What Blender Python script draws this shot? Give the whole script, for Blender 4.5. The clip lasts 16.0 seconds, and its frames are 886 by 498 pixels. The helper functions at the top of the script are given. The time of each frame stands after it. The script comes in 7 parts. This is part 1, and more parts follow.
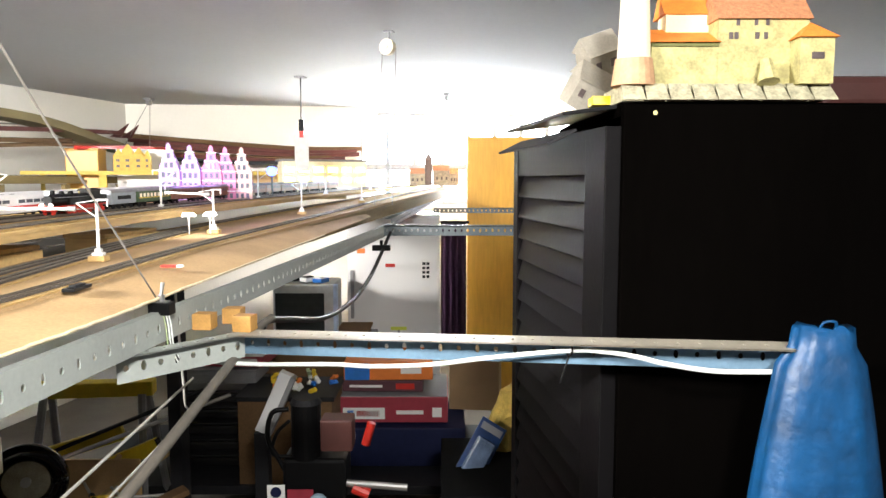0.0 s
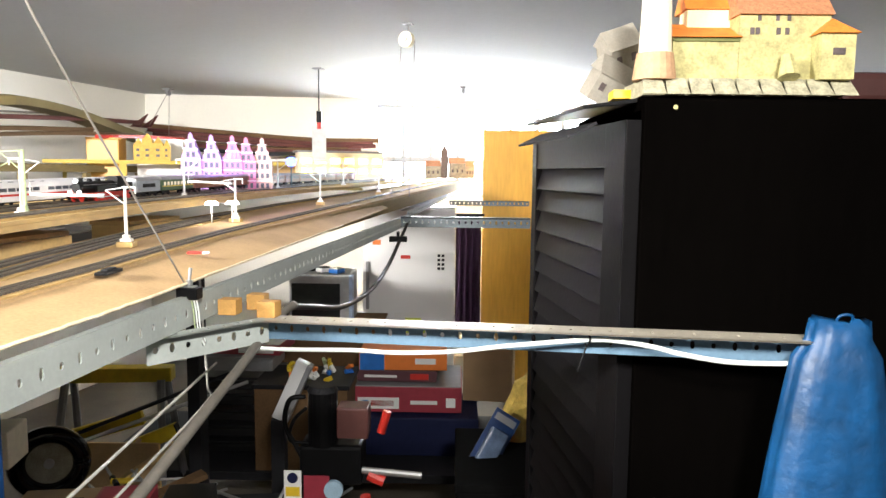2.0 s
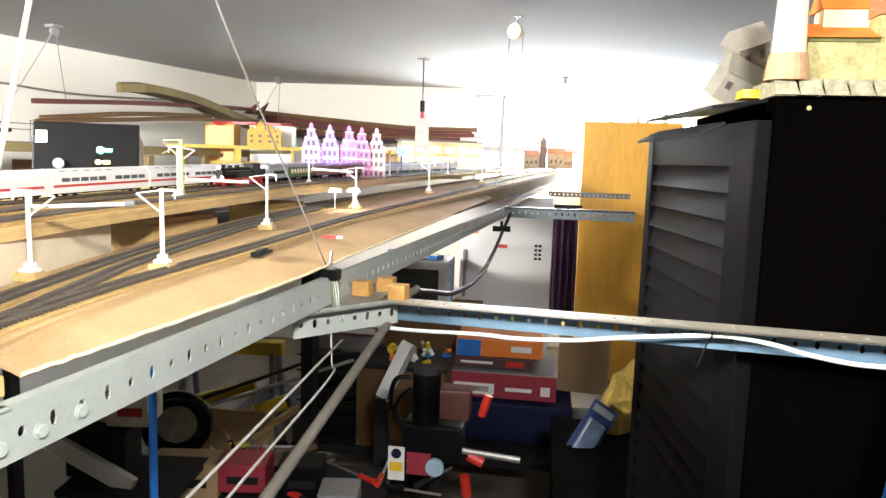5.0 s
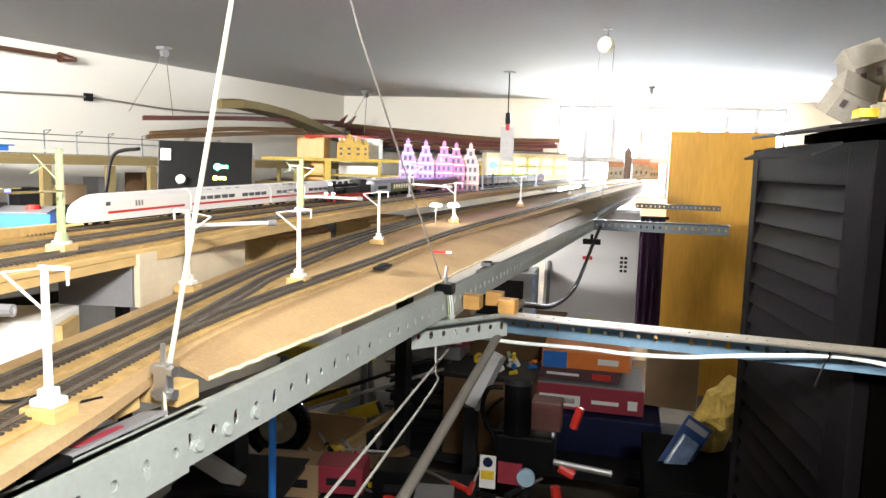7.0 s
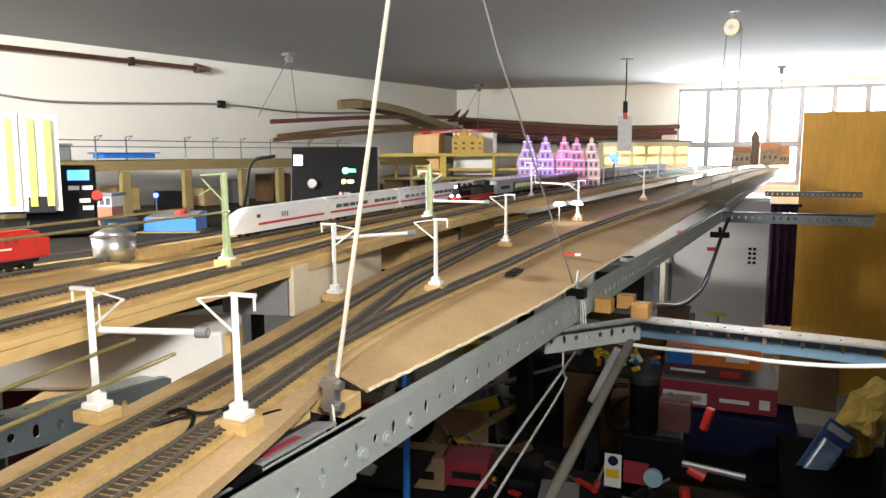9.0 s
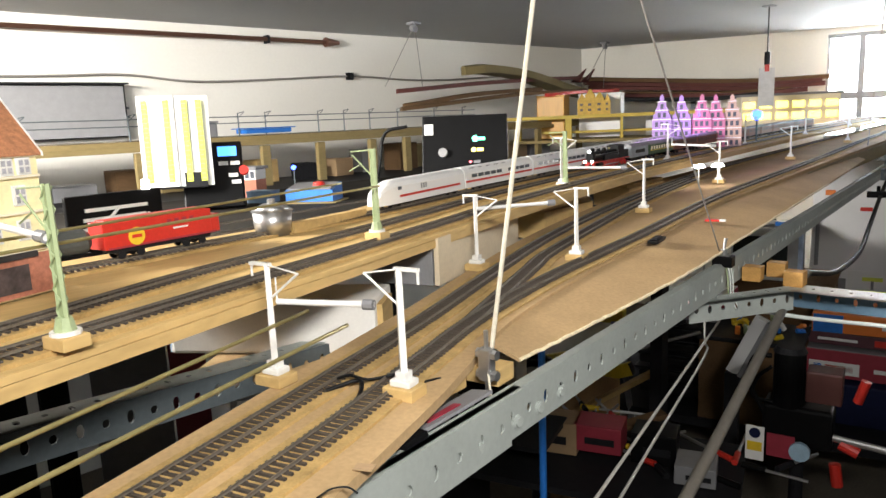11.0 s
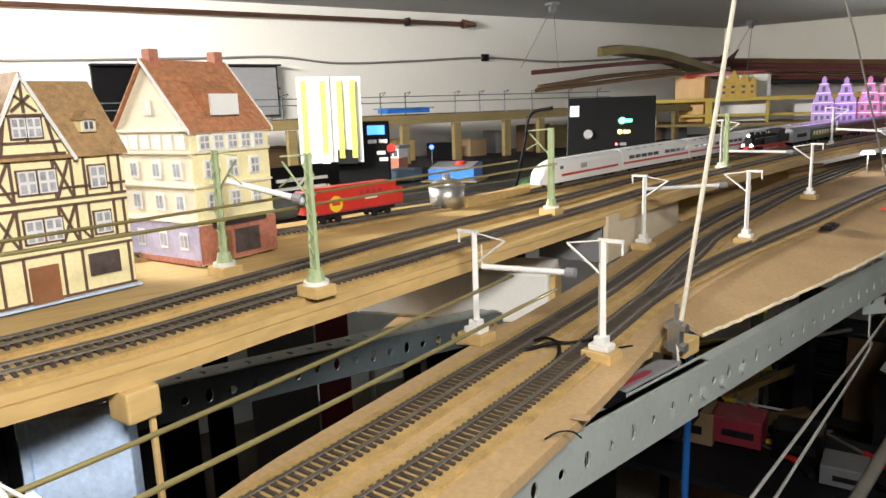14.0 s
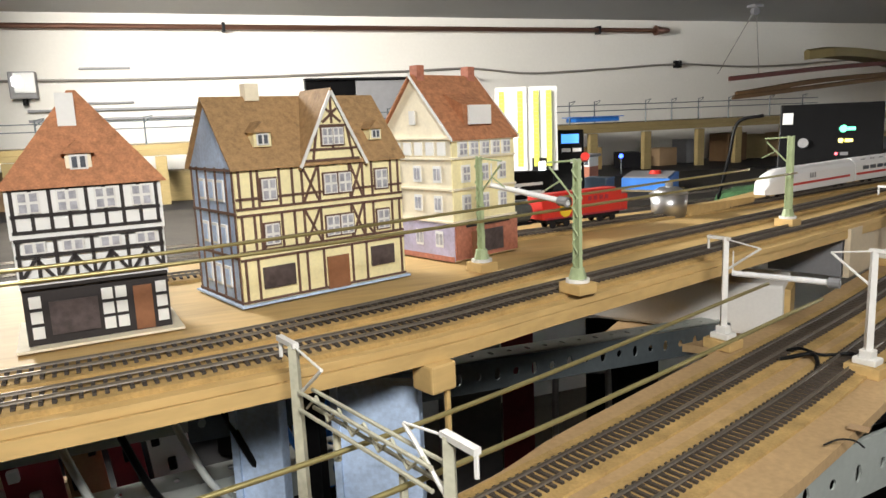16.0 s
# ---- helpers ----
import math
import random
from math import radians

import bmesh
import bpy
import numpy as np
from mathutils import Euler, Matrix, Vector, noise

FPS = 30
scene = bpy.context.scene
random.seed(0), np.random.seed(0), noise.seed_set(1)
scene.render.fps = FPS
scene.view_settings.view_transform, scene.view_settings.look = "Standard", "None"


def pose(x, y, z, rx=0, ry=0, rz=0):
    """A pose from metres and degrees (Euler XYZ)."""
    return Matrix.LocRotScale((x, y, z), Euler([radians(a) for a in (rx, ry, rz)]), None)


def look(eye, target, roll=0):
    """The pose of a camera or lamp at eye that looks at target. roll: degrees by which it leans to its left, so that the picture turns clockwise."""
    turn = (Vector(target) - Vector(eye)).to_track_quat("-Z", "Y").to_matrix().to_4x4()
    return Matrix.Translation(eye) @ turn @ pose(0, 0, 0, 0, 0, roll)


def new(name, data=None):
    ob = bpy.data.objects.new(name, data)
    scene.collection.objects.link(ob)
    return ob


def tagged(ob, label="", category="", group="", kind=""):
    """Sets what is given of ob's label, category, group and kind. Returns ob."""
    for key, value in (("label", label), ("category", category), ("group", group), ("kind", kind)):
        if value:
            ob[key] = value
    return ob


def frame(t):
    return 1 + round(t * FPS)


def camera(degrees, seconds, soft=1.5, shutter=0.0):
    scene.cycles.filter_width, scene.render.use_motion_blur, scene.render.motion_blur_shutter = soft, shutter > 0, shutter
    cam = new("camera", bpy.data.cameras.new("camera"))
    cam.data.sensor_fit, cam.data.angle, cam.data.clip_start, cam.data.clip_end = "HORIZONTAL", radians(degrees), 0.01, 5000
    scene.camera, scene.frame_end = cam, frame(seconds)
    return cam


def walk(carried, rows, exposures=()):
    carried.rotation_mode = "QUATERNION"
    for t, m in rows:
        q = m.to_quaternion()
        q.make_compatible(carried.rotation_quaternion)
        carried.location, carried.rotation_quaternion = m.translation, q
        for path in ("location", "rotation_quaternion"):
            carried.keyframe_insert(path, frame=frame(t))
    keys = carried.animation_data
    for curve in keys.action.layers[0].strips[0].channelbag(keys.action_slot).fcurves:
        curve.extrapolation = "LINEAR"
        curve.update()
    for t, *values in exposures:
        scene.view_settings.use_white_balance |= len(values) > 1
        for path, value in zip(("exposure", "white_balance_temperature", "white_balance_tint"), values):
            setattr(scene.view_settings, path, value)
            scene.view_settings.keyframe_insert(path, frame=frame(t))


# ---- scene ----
cam = camera(64.1, 16.0)
METRES, EYE, TILT, LEAN, TURN = 0.50, 1.65, -5.5, 0.0, 13.0
ROWS = [
    (0.0, 0.0, 0.0, 0.0, 0.0, 0.0, -0.0),
    (0.5, -0.0049, -0.0116, -0.0015, 0.37, -0.38, -0.03),
    (1.0, -0.0045, -0.0205, -0.0012, 0.44, -0.53, 0.1),
    (1.5, -0.0131, -0.0281, -0.0086, 0.6, -0.67, -0.51),
    (2.0, -0.0228, -0.0414, -0.0105, 1.08, -0.56, -0.74),
    (2.5, -0.029, -0.0499, -0.003, 1.86, -0.58, -0.35),
    (3.0, -0.0524, -0.068, -0.013, 2.9, -1.1, -0.78),
    (3.5, -0.0755, -0.0968, -0.0138, 4.36, -1.54, -1.19),
    (4.0, -0.0936, -0.1201, -0.0141, 5.78, -1.83, -1.99),
    (6.5, -0.2118, -0.2595, 0.0139, 12.39, -1.16, -2.57),
    (7.0, -0.2412, -0.2931, 0.0169, 14.23, -1.3, -2.94),
    (7.5, -0.2649, -0.3254, 0.023, 15.91, -1.27, -3.12),
    (8.0, -0.291, -0.3505, 0.0275, 17.56, -1.25, -3.48),
    (8.5, -0.2976, -0.3611, 0.0501, 19.35, -1.45, -2.66),
    (9.0, -0.3008, -0.349, 0.0704, 23.13, -2.55, -1.9),
    (9.5, -0.3161, -0.3265, 0.0814, 26.69, -3.72, -1.39),
    (12.0, -0.3656, -0.4569, 0.0836, 35.42, -6.34, -0.49),
    (12.5, -0.3807, -0.4783, 0.0784, 36.94, -6.71, -0.71),
    (13.0, -0.3951, -0.5082, 0.0764, 38.72, -7.04, -1.34),
    (13.5, -0.4058, -0.5338, 0.0747, 40.43, -7.25, -1.46),
    (14.0, -0.4096, -0.5659, 0.0725, 42.38, -7.26, -1.73),
    (14.5, -0.4123, -0.5997, 0.0746, 44.43, -7.11, -2.03),
    (15.0, -0.426, -0.65, 0.0731, 47.75, -6.96, -2.7),
    (15.5, -0.4451, -0.6957, 0.0657, 51.39, -6.76, -2.87),
    (16.0, -0.4526, -0.7466, 0.0612, 56.05, -7.02, -2.22),
]
walk(cam, [(t, pose(0, 0, EYE, TILT, LEAN, TURN) @ pose(METRES * x, METRES * y, METRES * z, 90 + pitch, roll, yaw)) for t, x, y, z, yaw, pitch, roll in ROWS],
     exposures=[(0, 1.35), (4, 1.35), (6.5, 1.05), (8, 0.7), (9, 0.22), (9.7, 0.15), (12, 0.1), (14, -0.2), (16, -0.55)])

# ---- world and lights ----
world = bpy.data.worlds.new("world")
world.use_nodes = True
scene.world = world
wn = world.node_tree.nodes
sky = wn.new("ShaderNodeTexSky")
sky.sky_type = "NISHITA"
sky.sun_disc = False
sky.sun_elevation, sky.sun_rotation = radians(40), radians(150)
wn["Background"].inputs["Strength"].default_value = 0.12
world.node_tree.links.new(sky.outputs["Color"], wn["Background"].inputs["Color"])


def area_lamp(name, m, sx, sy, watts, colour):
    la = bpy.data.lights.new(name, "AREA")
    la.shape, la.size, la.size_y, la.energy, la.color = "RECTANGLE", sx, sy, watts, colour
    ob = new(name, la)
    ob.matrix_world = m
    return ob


# ---- materials ----
def mat(name, col, rough=0.6, metal=0.0, var=0.15, scale=30.0, bump=0.1, fine=250.0, col2=None, emit=None, power=0.0, spec=0.5, stretch=(1, 1, 1)):
    m = bpy.data.materials.new(name)
    m.use_nodes = True
    nt = m.node_tree
    n, l = nt.nodes, nt.links
    b = n["Principled BSDF"]
    tc = n.new("ShaderNodeTexCoord")
    mp = n.new("ShaderNodeMapping")
    mp.inputs["Scale"].default_value = stretch
    l.new(tc.outputs["Object"], mp.inputs["Vector"])
    big, small = n.new("ShaderNodeTexNoise"), n.new("ShaderNodeTexNoise")
    big.inputs["Scale"].default_value, big.inputs["Detail"].default_value = scale, 4
    small.inputs["Scale"].default_value, small.inputs["Detail"].default_value = fine, 3
    for t in (big, small):
        l.new(mp.outputs["Vector"], t.inputs["Vector"])
    ramp = n.new("ShaderNodeValToRGB")
    c2 = col2 or [c * (1 - var) for c in col]
    c1 = [min(1, c * (1 + var)) for c in col]
    ramp.color_ramp.elements[0].color, ramp.color_ramp.elements[1].color = (*c2, 1), (*c1, 1)
    ramp.color_ramp.elements[0].position, ramp.color_ramp.elements[1].position = 0.3, 0.7
    mixf = n.new("ShaderNodeMath")
    mixf.operation = "MULTIPLY_ADD"
    mixf.inputs[1].default_value = 0.4
    l.new(small.outputs["Fac"], mixf.inputs[0])
    sc = n.new("ShaderNodeMath")
    sc.operation = "MULTIPLY"
    sc.inputs[1].default_value = 0.6
    l.new(big.outputs["Fac"], sc.inputs[0])
    l.new(sc.outputs[0], mixf.inputs[2])
    l.new(mixf.outputs[0], ramp.inputs["Fac"])
    l.new(ramp.outputs["Color"], b.inputs["Base Color"])
    b.inputs["Roughness"].default_value, b.inputs["Metallic"].default_value = rough, metal
    b.inputs["Specular IOR Level"].default_value = spec
    if bump:
        bp = n.new("ShaderNodeBump")
        bp.inputs["Strength"].default_value, bp.inputs["Distance"].default_value = bump, 0.002
        l.new(small.outputs["Fac"], bp.inputs["Height"])
        l.new(bp.outputs["Normal"], b.inputs["Normal"])
    if emit:
        b.inputs["Emission Color"].default_value, b.inputs["Emission Strength"].default_value = (*emit, 1), power
    return m


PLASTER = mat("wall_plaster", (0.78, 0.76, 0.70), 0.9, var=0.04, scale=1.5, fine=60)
# ceiling greyer than the walls, lowered for light that falls off along it
CEIL = mat("dimmed_ceiling_plaster", (0.46, 0.47, 0.48), 0.9, var=0.05, scale=1.2, fine=50)
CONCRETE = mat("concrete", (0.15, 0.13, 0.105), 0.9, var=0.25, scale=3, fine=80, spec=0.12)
BOARD = mat("hardboard", (0.43, 0.295, 0.155), 0.85, var=0.22, scale=7, fine=220, bump=0.05, spec=0.08)
PINE = mat("pine", (0.54, 0.37, 0.155), 0.6, var=0.25, scale=9, fine=120, stretch=(1, 0.15, 1), spec=0.25)
CORK = mat("cork", (0.42, 0.28, 0.11), 0.9, var=0.3, scale=60, fine=500, bump=0.4, spec=0.25)
TIMBER = mat("shelf_timber", (0.25, 0.19, 0.085), 0.7, var=0.2, scale=12, fine=150, stretch=(1, 0.2, 1), spec=0.15)
STEEL = mat("grey_angle_steel", (0.35, 0.38, 0.36), 0.6, 0.15, var=0.12, scale=12, fine=150)
TANSTEEL = mat("tan_angle_steel", (0.36, 0.33, 0.27), 0.5, 0.2, var=0.2, scale=14, fine=150)
# door black lifted above the wardrobe's: window light caught by the slats
LITDOOR = mat("black_lit_door_wood", (0.0035, 0.0032, 0.0036), 0.5, var=0.3, scale=5, fine=90, bump=0.15, spec=0.08)
BLUESTEEL = mat("blue_angle_steel", (0.13, 0.22, 0.31), 0.45, 0.3, var=0.2, scale=14, fine=150)
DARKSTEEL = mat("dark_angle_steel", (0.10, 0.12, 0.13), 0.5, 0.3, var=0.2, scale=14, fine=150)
GALV = mat("galvanised", (0.5, 0.5, 0.5), 0.35, 0.9, var=0.1, scale=40)
RAIL = mat("rail_metal", (0.26, 0.23, 0.19), 0.5, 0.8, var=0.2, scale=60)
SLEEPER = mat("sleeper_plastic", (0.055, 0.042, 0.032), 0.75, var=0.35, scale=300, fine=900)
BALLAST = mat("track_bed", (0.24, 0.20, 0.15), 0.95, var=0.3, scale=150, fine=900, bump=0.3)
WHITEPAINT = mat("white_paint", (0.74, 0.73, 0.70), 0.5, var=0.08, scale=40)
GREENPAINT = mat("mast_green", (0.33, 0.40, 0.22), 0.55, var=0.15, scale=60)
BRASS = mat("brass_wire", (0.42, 0.36, 0.16), 0.4, 0.7, var=0.15, scale=40)
BLACK = mat("black_paint", (0.005, 0.005, 0.0055), 0.4, var=0.3, scale=20, spec=0.12)
BLACKWOOD = mat("black_lacquer_wood", (0.0012, 0.0010, 0.0009), 0.7, var=0.3, scale=5, fine=90, bump=0.15, stretch=(1, 1, 0.15), spec=0.0)
GREYPLASTIC = mat("grey_plastic", (0.22, 0.22, 0.23), 0.5, var=0.1)
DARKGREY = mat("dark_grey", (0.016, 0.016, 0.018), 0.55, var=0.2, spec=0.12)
RED = mat("red_paint", (0.55, 0.03, 0.02), 0.4, var=0.15)
DARKRED = mat("dark_red_card", (0.30, 0.03, 0.05), 0.5, var=0.15)
ORANGE = mat("orange_card", (0.75, 0.20, 0.03), 0.5, var=0.1)
BLUE = mat("blue_plastic", (0.02, 0.16, 0.55), 0.4, var=0.15)
NAVY = mat("navy_card", (0.012, 0.016, 0.05), 0.5, var=0.2, spec=0.12)
SACK = mat("blue_sack", (0.001, 0.042, 0.125), 0.45, var=0.4, scale=18, fine=60, bump=0.7)
YELLOW = mat("yellow_plastic", (0.75, 0.52, 0.03), 0.45, var=0.1)
WHITE = mat("white_enamel", (0.80, 0.80, 0.80), 0.3, var=0.03, scale=3)
PAPER = mat("paper", (0.80, 0.80, 0.78), 0.8, var=0.04)
HILITE = mat("highlighter", (0.68, 0.75, 0.10), 0.8, var=0.12)
COPPER = mat("copper_pipe", (0.20, 0.10, 0.07), 0.35, 0.8, var=0.2, scale=8)
OLDWOOD = mat("old_ski_wood", (0.13, 0.075, 0.035), 0.85, var=0.3, scale=8, fine=120, stretch=(1, 0.2, 1), spec=0.25)
ORANGEWOOD = mat("varnished_board", (0.62, 0.32, 0.04), 0.4, var=0.2, scale=4, fine=60, stretch=(1, 1, 0.12))
CUBEWOOD = mat("cube_wood", (0.46, 0.25, 0.07), 0.6, var=0.25, scale=50, fine=300)
TRAYBLACK = mat("tray_plastic", (0.012, 0.012, 0.013), 0.3, var=0.2, spec=0.5)
CASTLESTONE = mat("castle_stone_print", (0.40, 0.36, 0.16), 0.8, var=0.45, scale=45, fine=260)
CASTLEBASE = mat("castle_base_print", (0.34, 0.32, 0.22), 0.8, var=0.5, scale=70, fine=260)
GREYCARD = mat("grey_unpainted_card", (0.27, 0.25, 0.21), 0.8, var=0.2, scale=40)
CREAM = mat("cream_card", (0.84, 0.76, 0.58), 0.75, var=0.1, scale=40)
YELLOWCARD = mat("yellow_card", (0.88, 0.79, 0.46), 0.75, var=0.14, scale=30)
STONE = mat("stone_card", (0.50, 0.43, 0.17), 0.8, var=0.35, scale=50, fine=300)
ROOFBROWN = mat("brown_roof_card", (0.36, 0.22, 0.10), 0.8, var=0.35, scale=160, fine=600, bump=0.4)
ROOFRED = mat("red_roof_card", (0.44, 0.19, 0.09), 0.8, var=0.4, scale=160, fine=600, bump=0.4)
ROOFORANGE = mat("orange_roof_card", (0.72, 0.22, 0.03), 0.8, var=0.25, scale=60, fine=300)
BEAMBROWN = mat("brown_beam_print", (0.13, 0.07, 0.05), 0.8, var=0.2)
BEAMBLACK = mat("black_beam_print", (0.03, 0.025, 0.025), 0.8, var=0.2)
SHOPDARK = mat("shop_window_print", (0.08, 0.06, 0.06), 0.5, var=0.5, scale=90)
DOORBROWN = mat("door_print", (0.26, 0.11, 0.05), 0.7, var=0.2)
BRICK = mat("brick_print", (0.42, 0.16, 0.10), 0.8, var=0.3, scale=200)
BLUECARD = mat("bluish_card", (0.46, 0.58, 0.80), 0.75, var=0.3, scale=25)
GREYDARK = mat("grey_tank_paint", (0.07, 0.075, 0.07), 0.5, var=0.2, scale=60)
# pink and lilac card, tinted further for the purple LED light on it
PINKLIT = mat("pink_lit_card", (0.46, 0.17, 0.26), 0.7, var=0.15, scale=40)
LILACLIT = mat("lilac_lit_card", (0.33, 0.23, 0.46), 0.7, var=0.15, scale=40)
GLASS = mat("dark_pane", (0.10, 0.11, 0.13), 0.15, var=0.3, scale=60, bump=0)
LIVERY = mat("white_train", (0.82, 0.82, 0.82), 0.3, var=0.03)
COACHBROWN = mat("brown_coach", (0.20, 0.08, 0.05), 0.5, var=0.2, scale=60)
COACHGREEN = mat("green_coach", (0.05, 0.09, 0.04), 0.5, var=0.2, scale=60)
COACHGREY = mat("grey_van", (0.24, 0.26, 0.29), 0.55, var=0.15, scale=80)
ROOFGREY = mat("grey_roof", (0.20, 0.20, 0.21), 0.6, var=0.15, scale=60)
CABLEGREY = mat("grey_cable", (0.22, 0.20, 0.18), 0.6, var=0.1)
CABLEWHITE = mat("white_cable", (0.70, 0.74, 0.72), 0.5, var=0.06)
ROPE = mat("cord", (0.55, 0.50, 0.40), 0.8, var=0.15, scale=200)
FOAM = mat("foam_block", (0.78, 0.76, 0.72), 0.9, var=0.06, scale=20)
FABRICPURPLE = mat("purple_cloth", (0.035, 0.008, 0.03), 0.9, var=0.3, scale=20)
BROWNCARD = mat("brown_cardboard", (0.36, 0.24, 0.13), 0.85, var=0.15, scale=10)
CURTAIN = mat("curtain_print", (0.38, 0.38, 0.42), 0.6, var=0.4, scale=120)
MATTBLACK = mat("matt_black", (0.004, 0.004, 0.004), 0.95, var=0.3, spec=0.02)
LEDWHITE = mat("led_white", (0.9, 0.9, 0.9), 0.4, emit=(1, 0.97, 0.92), power=12, bump=0)
LEDBLUE = mat("led_blue", (0.1, 0.2, 0.9), 0.4, emit=(0.03, 0.08, 1), power=9, bump=0)
LEDGREEN = mat("led_green", (0.1, 0.8, 0.4), 0.4, emit=(0.15, 1, 0.55), power=5, bump=0)
LEDAMBER = mat("led_amber", (0.8, 0.7, 0.2), 0.4, emit=(1, 0.85, 0.2), power=4, bump=0)
LEDRED = mat("led_red", (0.9, 0.1, 0.1), 0.4, emit=(1, 0.15, 0.2), power=4, bump=0)
LCD = mat("lcd", (0.1, 0.3, 0.8), 0.4, emit=(0.08, 0.35, 1), power=2.2, bump=0)
# grey for the white frame: its backlit shade is put into the colour
BACKLITFRAME = mat("backlit_frame_grey", (0.30, 0.31, 0.33), 0.6, var=0.08)
DAY = mat("daylight_backdrop", (0.8, 0.8, 0.8), 1, emit=(0.86, 0.93, 1), power=9, bump=0)


# ---- mesh helpers ----
def box(bm, c, s, m=None, bevel=0.0):
    g = bmesh.ops.create_cube(bm, size=1.0, matrix=Matrix.Translation(c) @ Matrix.Diagonal((*s, 1)))
    if bevel:
        es = {e for v in g["verts"] for e in v.link_edges}
        r = bmesh.ops.bevel(bm, geom=list(es), offset=bevel, segments=2, affect="EDGES", profile=0.6)
        vs = list({v for f in r["faces"] for v in f.verts} | {v for v in g["verts"] if v.is_valid})
    else:
        vs = g["verts"]
    if m is not None:
        bmesh.ops.transform(bm, matrix=m, verts=vs)
    return vs


def rod(bm, a, b, r, seg=8, r2=None):
    a, b = Vector(a), Vector(b)
    q = (b - a).to_track_quat("Z", "Y").to_matrix().to_4x4()
    bmesh.ops.create_cone(bm, cap_ends=True, segments=seg, radius1=r, radius2=r if r2 is None else r2, depth=(b - a).length, matrix=Matrix.Translation((a + b) / 2) @ q)


def tube(bm, pts, r, seg=8):
    pts = [Vector(p) for p in pts]
    rings = []
    for i, p in enumerate(pts):
        d = (pts[min(i + 1, len(pts) - 1)] - pts[max(i - 1, 0)]).normalized()
        s = d.orthogonal().normalized() if not rings else (ref - d * ref.dot(d)).normalized()
        ref = s
        k = d.cross(s)
        rings.append([bm.verts.new(p + r * (math.cos(a) * s + math.sin(a) * k)) for a in [2 * math.pi * j / seg for j in range(seg)]])
    for A, B in zip(rings, rings[1:]):
        for j in range(seg):
            bm.faces.new((A[j], A[(j + 1) % seg], B[(j + 1) % seg], B[j]))
    bm.faces.new(rings[0][::-1])
    bm.faces.new(rings[-1])


def prism(bm, outline, axis_from, axis_to):
    """A closed outline (list of 3D points) swept from one offset to another."""
    a = [bm.verts.new(Vector(p) + Vector(axis_from)) for p in outline]
    b = [bm.verts.new(Vector(p) + Vector(axis_to)) for p in outline]
    n = len(a)
    for i in range(n):
        bm.faces.new((a[i], a[(i + 1) % n], b[(i + 1) % n], b[i]))
    bm.faces.new(a[::-1])
    bm.faces.new(b)


def smooth_pts(pts, n=10):
    """Catmull-Rom through the points."""
    P = [Vector(p) for p in pts]
    P = [2 * P[0] - P[1]] + P + [2 * P[-1] - P[-2]]
    out = []
    for i in range(1, len(P) - 2):
        for j in range(n):
            t = j / n
            out.append(0.5 * ((2 * P[i]) + (P[i + 1] - P[i - 1]) * t + (2 * P[i - 1] - 5 * P[i] + 4 * P[i + 1] - P[i + 2]) * t * t + (3 * P[i] - P[i - 1] - 3 * P[i + 1] + P[i + 2]) * t ** 3))
    out.append(P[-2])
    return out


def finish(bm, name, material, smooth=False):
    bmesh.ops.recalc_face_normals(bm, faces=bm.faces[:])
    me = bpy.data.meshes.new(name)
    bm.to_mesh(me)
    bm.free()
    me.materials.append(material)
    if smooth:
        for p in me.polygons:
            p.use_smooth = True
    return me


def part(name, bm, material, parent=None, label="", smooth=False):
    ob = new(name, finish(bm, name, material, smooth))
    if parent is not None:
        ob.parent = parent
    if label:
        ob["label"] = label
    return ob


def thing(name, m, label, category, group="", kind=""):
    ob = new(name)
    ob.empty_display_size = 0.02
    ob.matrix_world = m
    return tagged(ob, label, category, group, kind)


def solid(name, bm, material, label, category, group="", kind="", smooth=False):
    return tagged(part(name, bm, material, None, "", smooth), label, category, group, kind)


def bx(c, s, m=None, bevel=0.0):
    bm = bmesh.new()
    box(bm, c, s, m, bevel)
    return bm


def rd(a, b, r, seg=8, r2=None):
    bm = bmesh.new()
    rod(bm, a, b, r, seg, r2)
    return bm


def tb(pts, r, seg=8, n=8):
    bm = bmesh.new()
    tube(bm, smooth_pts(pts, n) if n else pts, r, seg)
    return bm

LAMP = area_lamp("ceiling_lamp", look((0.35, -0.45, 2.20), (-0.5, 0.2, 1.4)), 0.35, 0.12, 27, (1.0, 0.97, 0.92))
# unseen fill light, added to brighten the side wall and the far room
WALL_FILL = area_lamp("wall_fill_light", look((-2.25, -0.9, 2.24), (-2.75, 2.2, 1.3)), 1.2, 0.15, 185, (1.0, 0.96, 0.90))

GLOW = bpy.data.lights.new("house_glow", "POINT")
GLOW.energy, GLOW.color, GLOW.shadow_soft_size = 0.7, (0.55, 0.25, 1.0), 0.02
new("house_glow", GLOW).location = (-1.20, 1.93, 1.70)

# ---- the room ----
X0, ZC = -3.90, 2.285
FA = Vector((X0, 5.2, 0))
FD = Vector((0.938, 0.345, 0)).normalized()
FM = Matrix.Translation(FA) @ Matrix(((FD.x, -FD.y, 0, 0), (FD.y, FD.x, 0, 0), (0, 0, 1, 0), (0, 0, 0, 1)))
LEN = 6.6
solid("floor", bx((-0.8, 1.8, -0.1), (7.6, 12, 0.2)), CONCRETE, "dark bare concrete garage floor", "floor", kind="structure")
solid("ceiling", bx((-0.8, 1.8, ZC + 0.1), (7.6, 12, 0.2)), CEIL, "plastered garage ceiling, its dimness put into a grey-white tone", "ceiling", kind="structure")
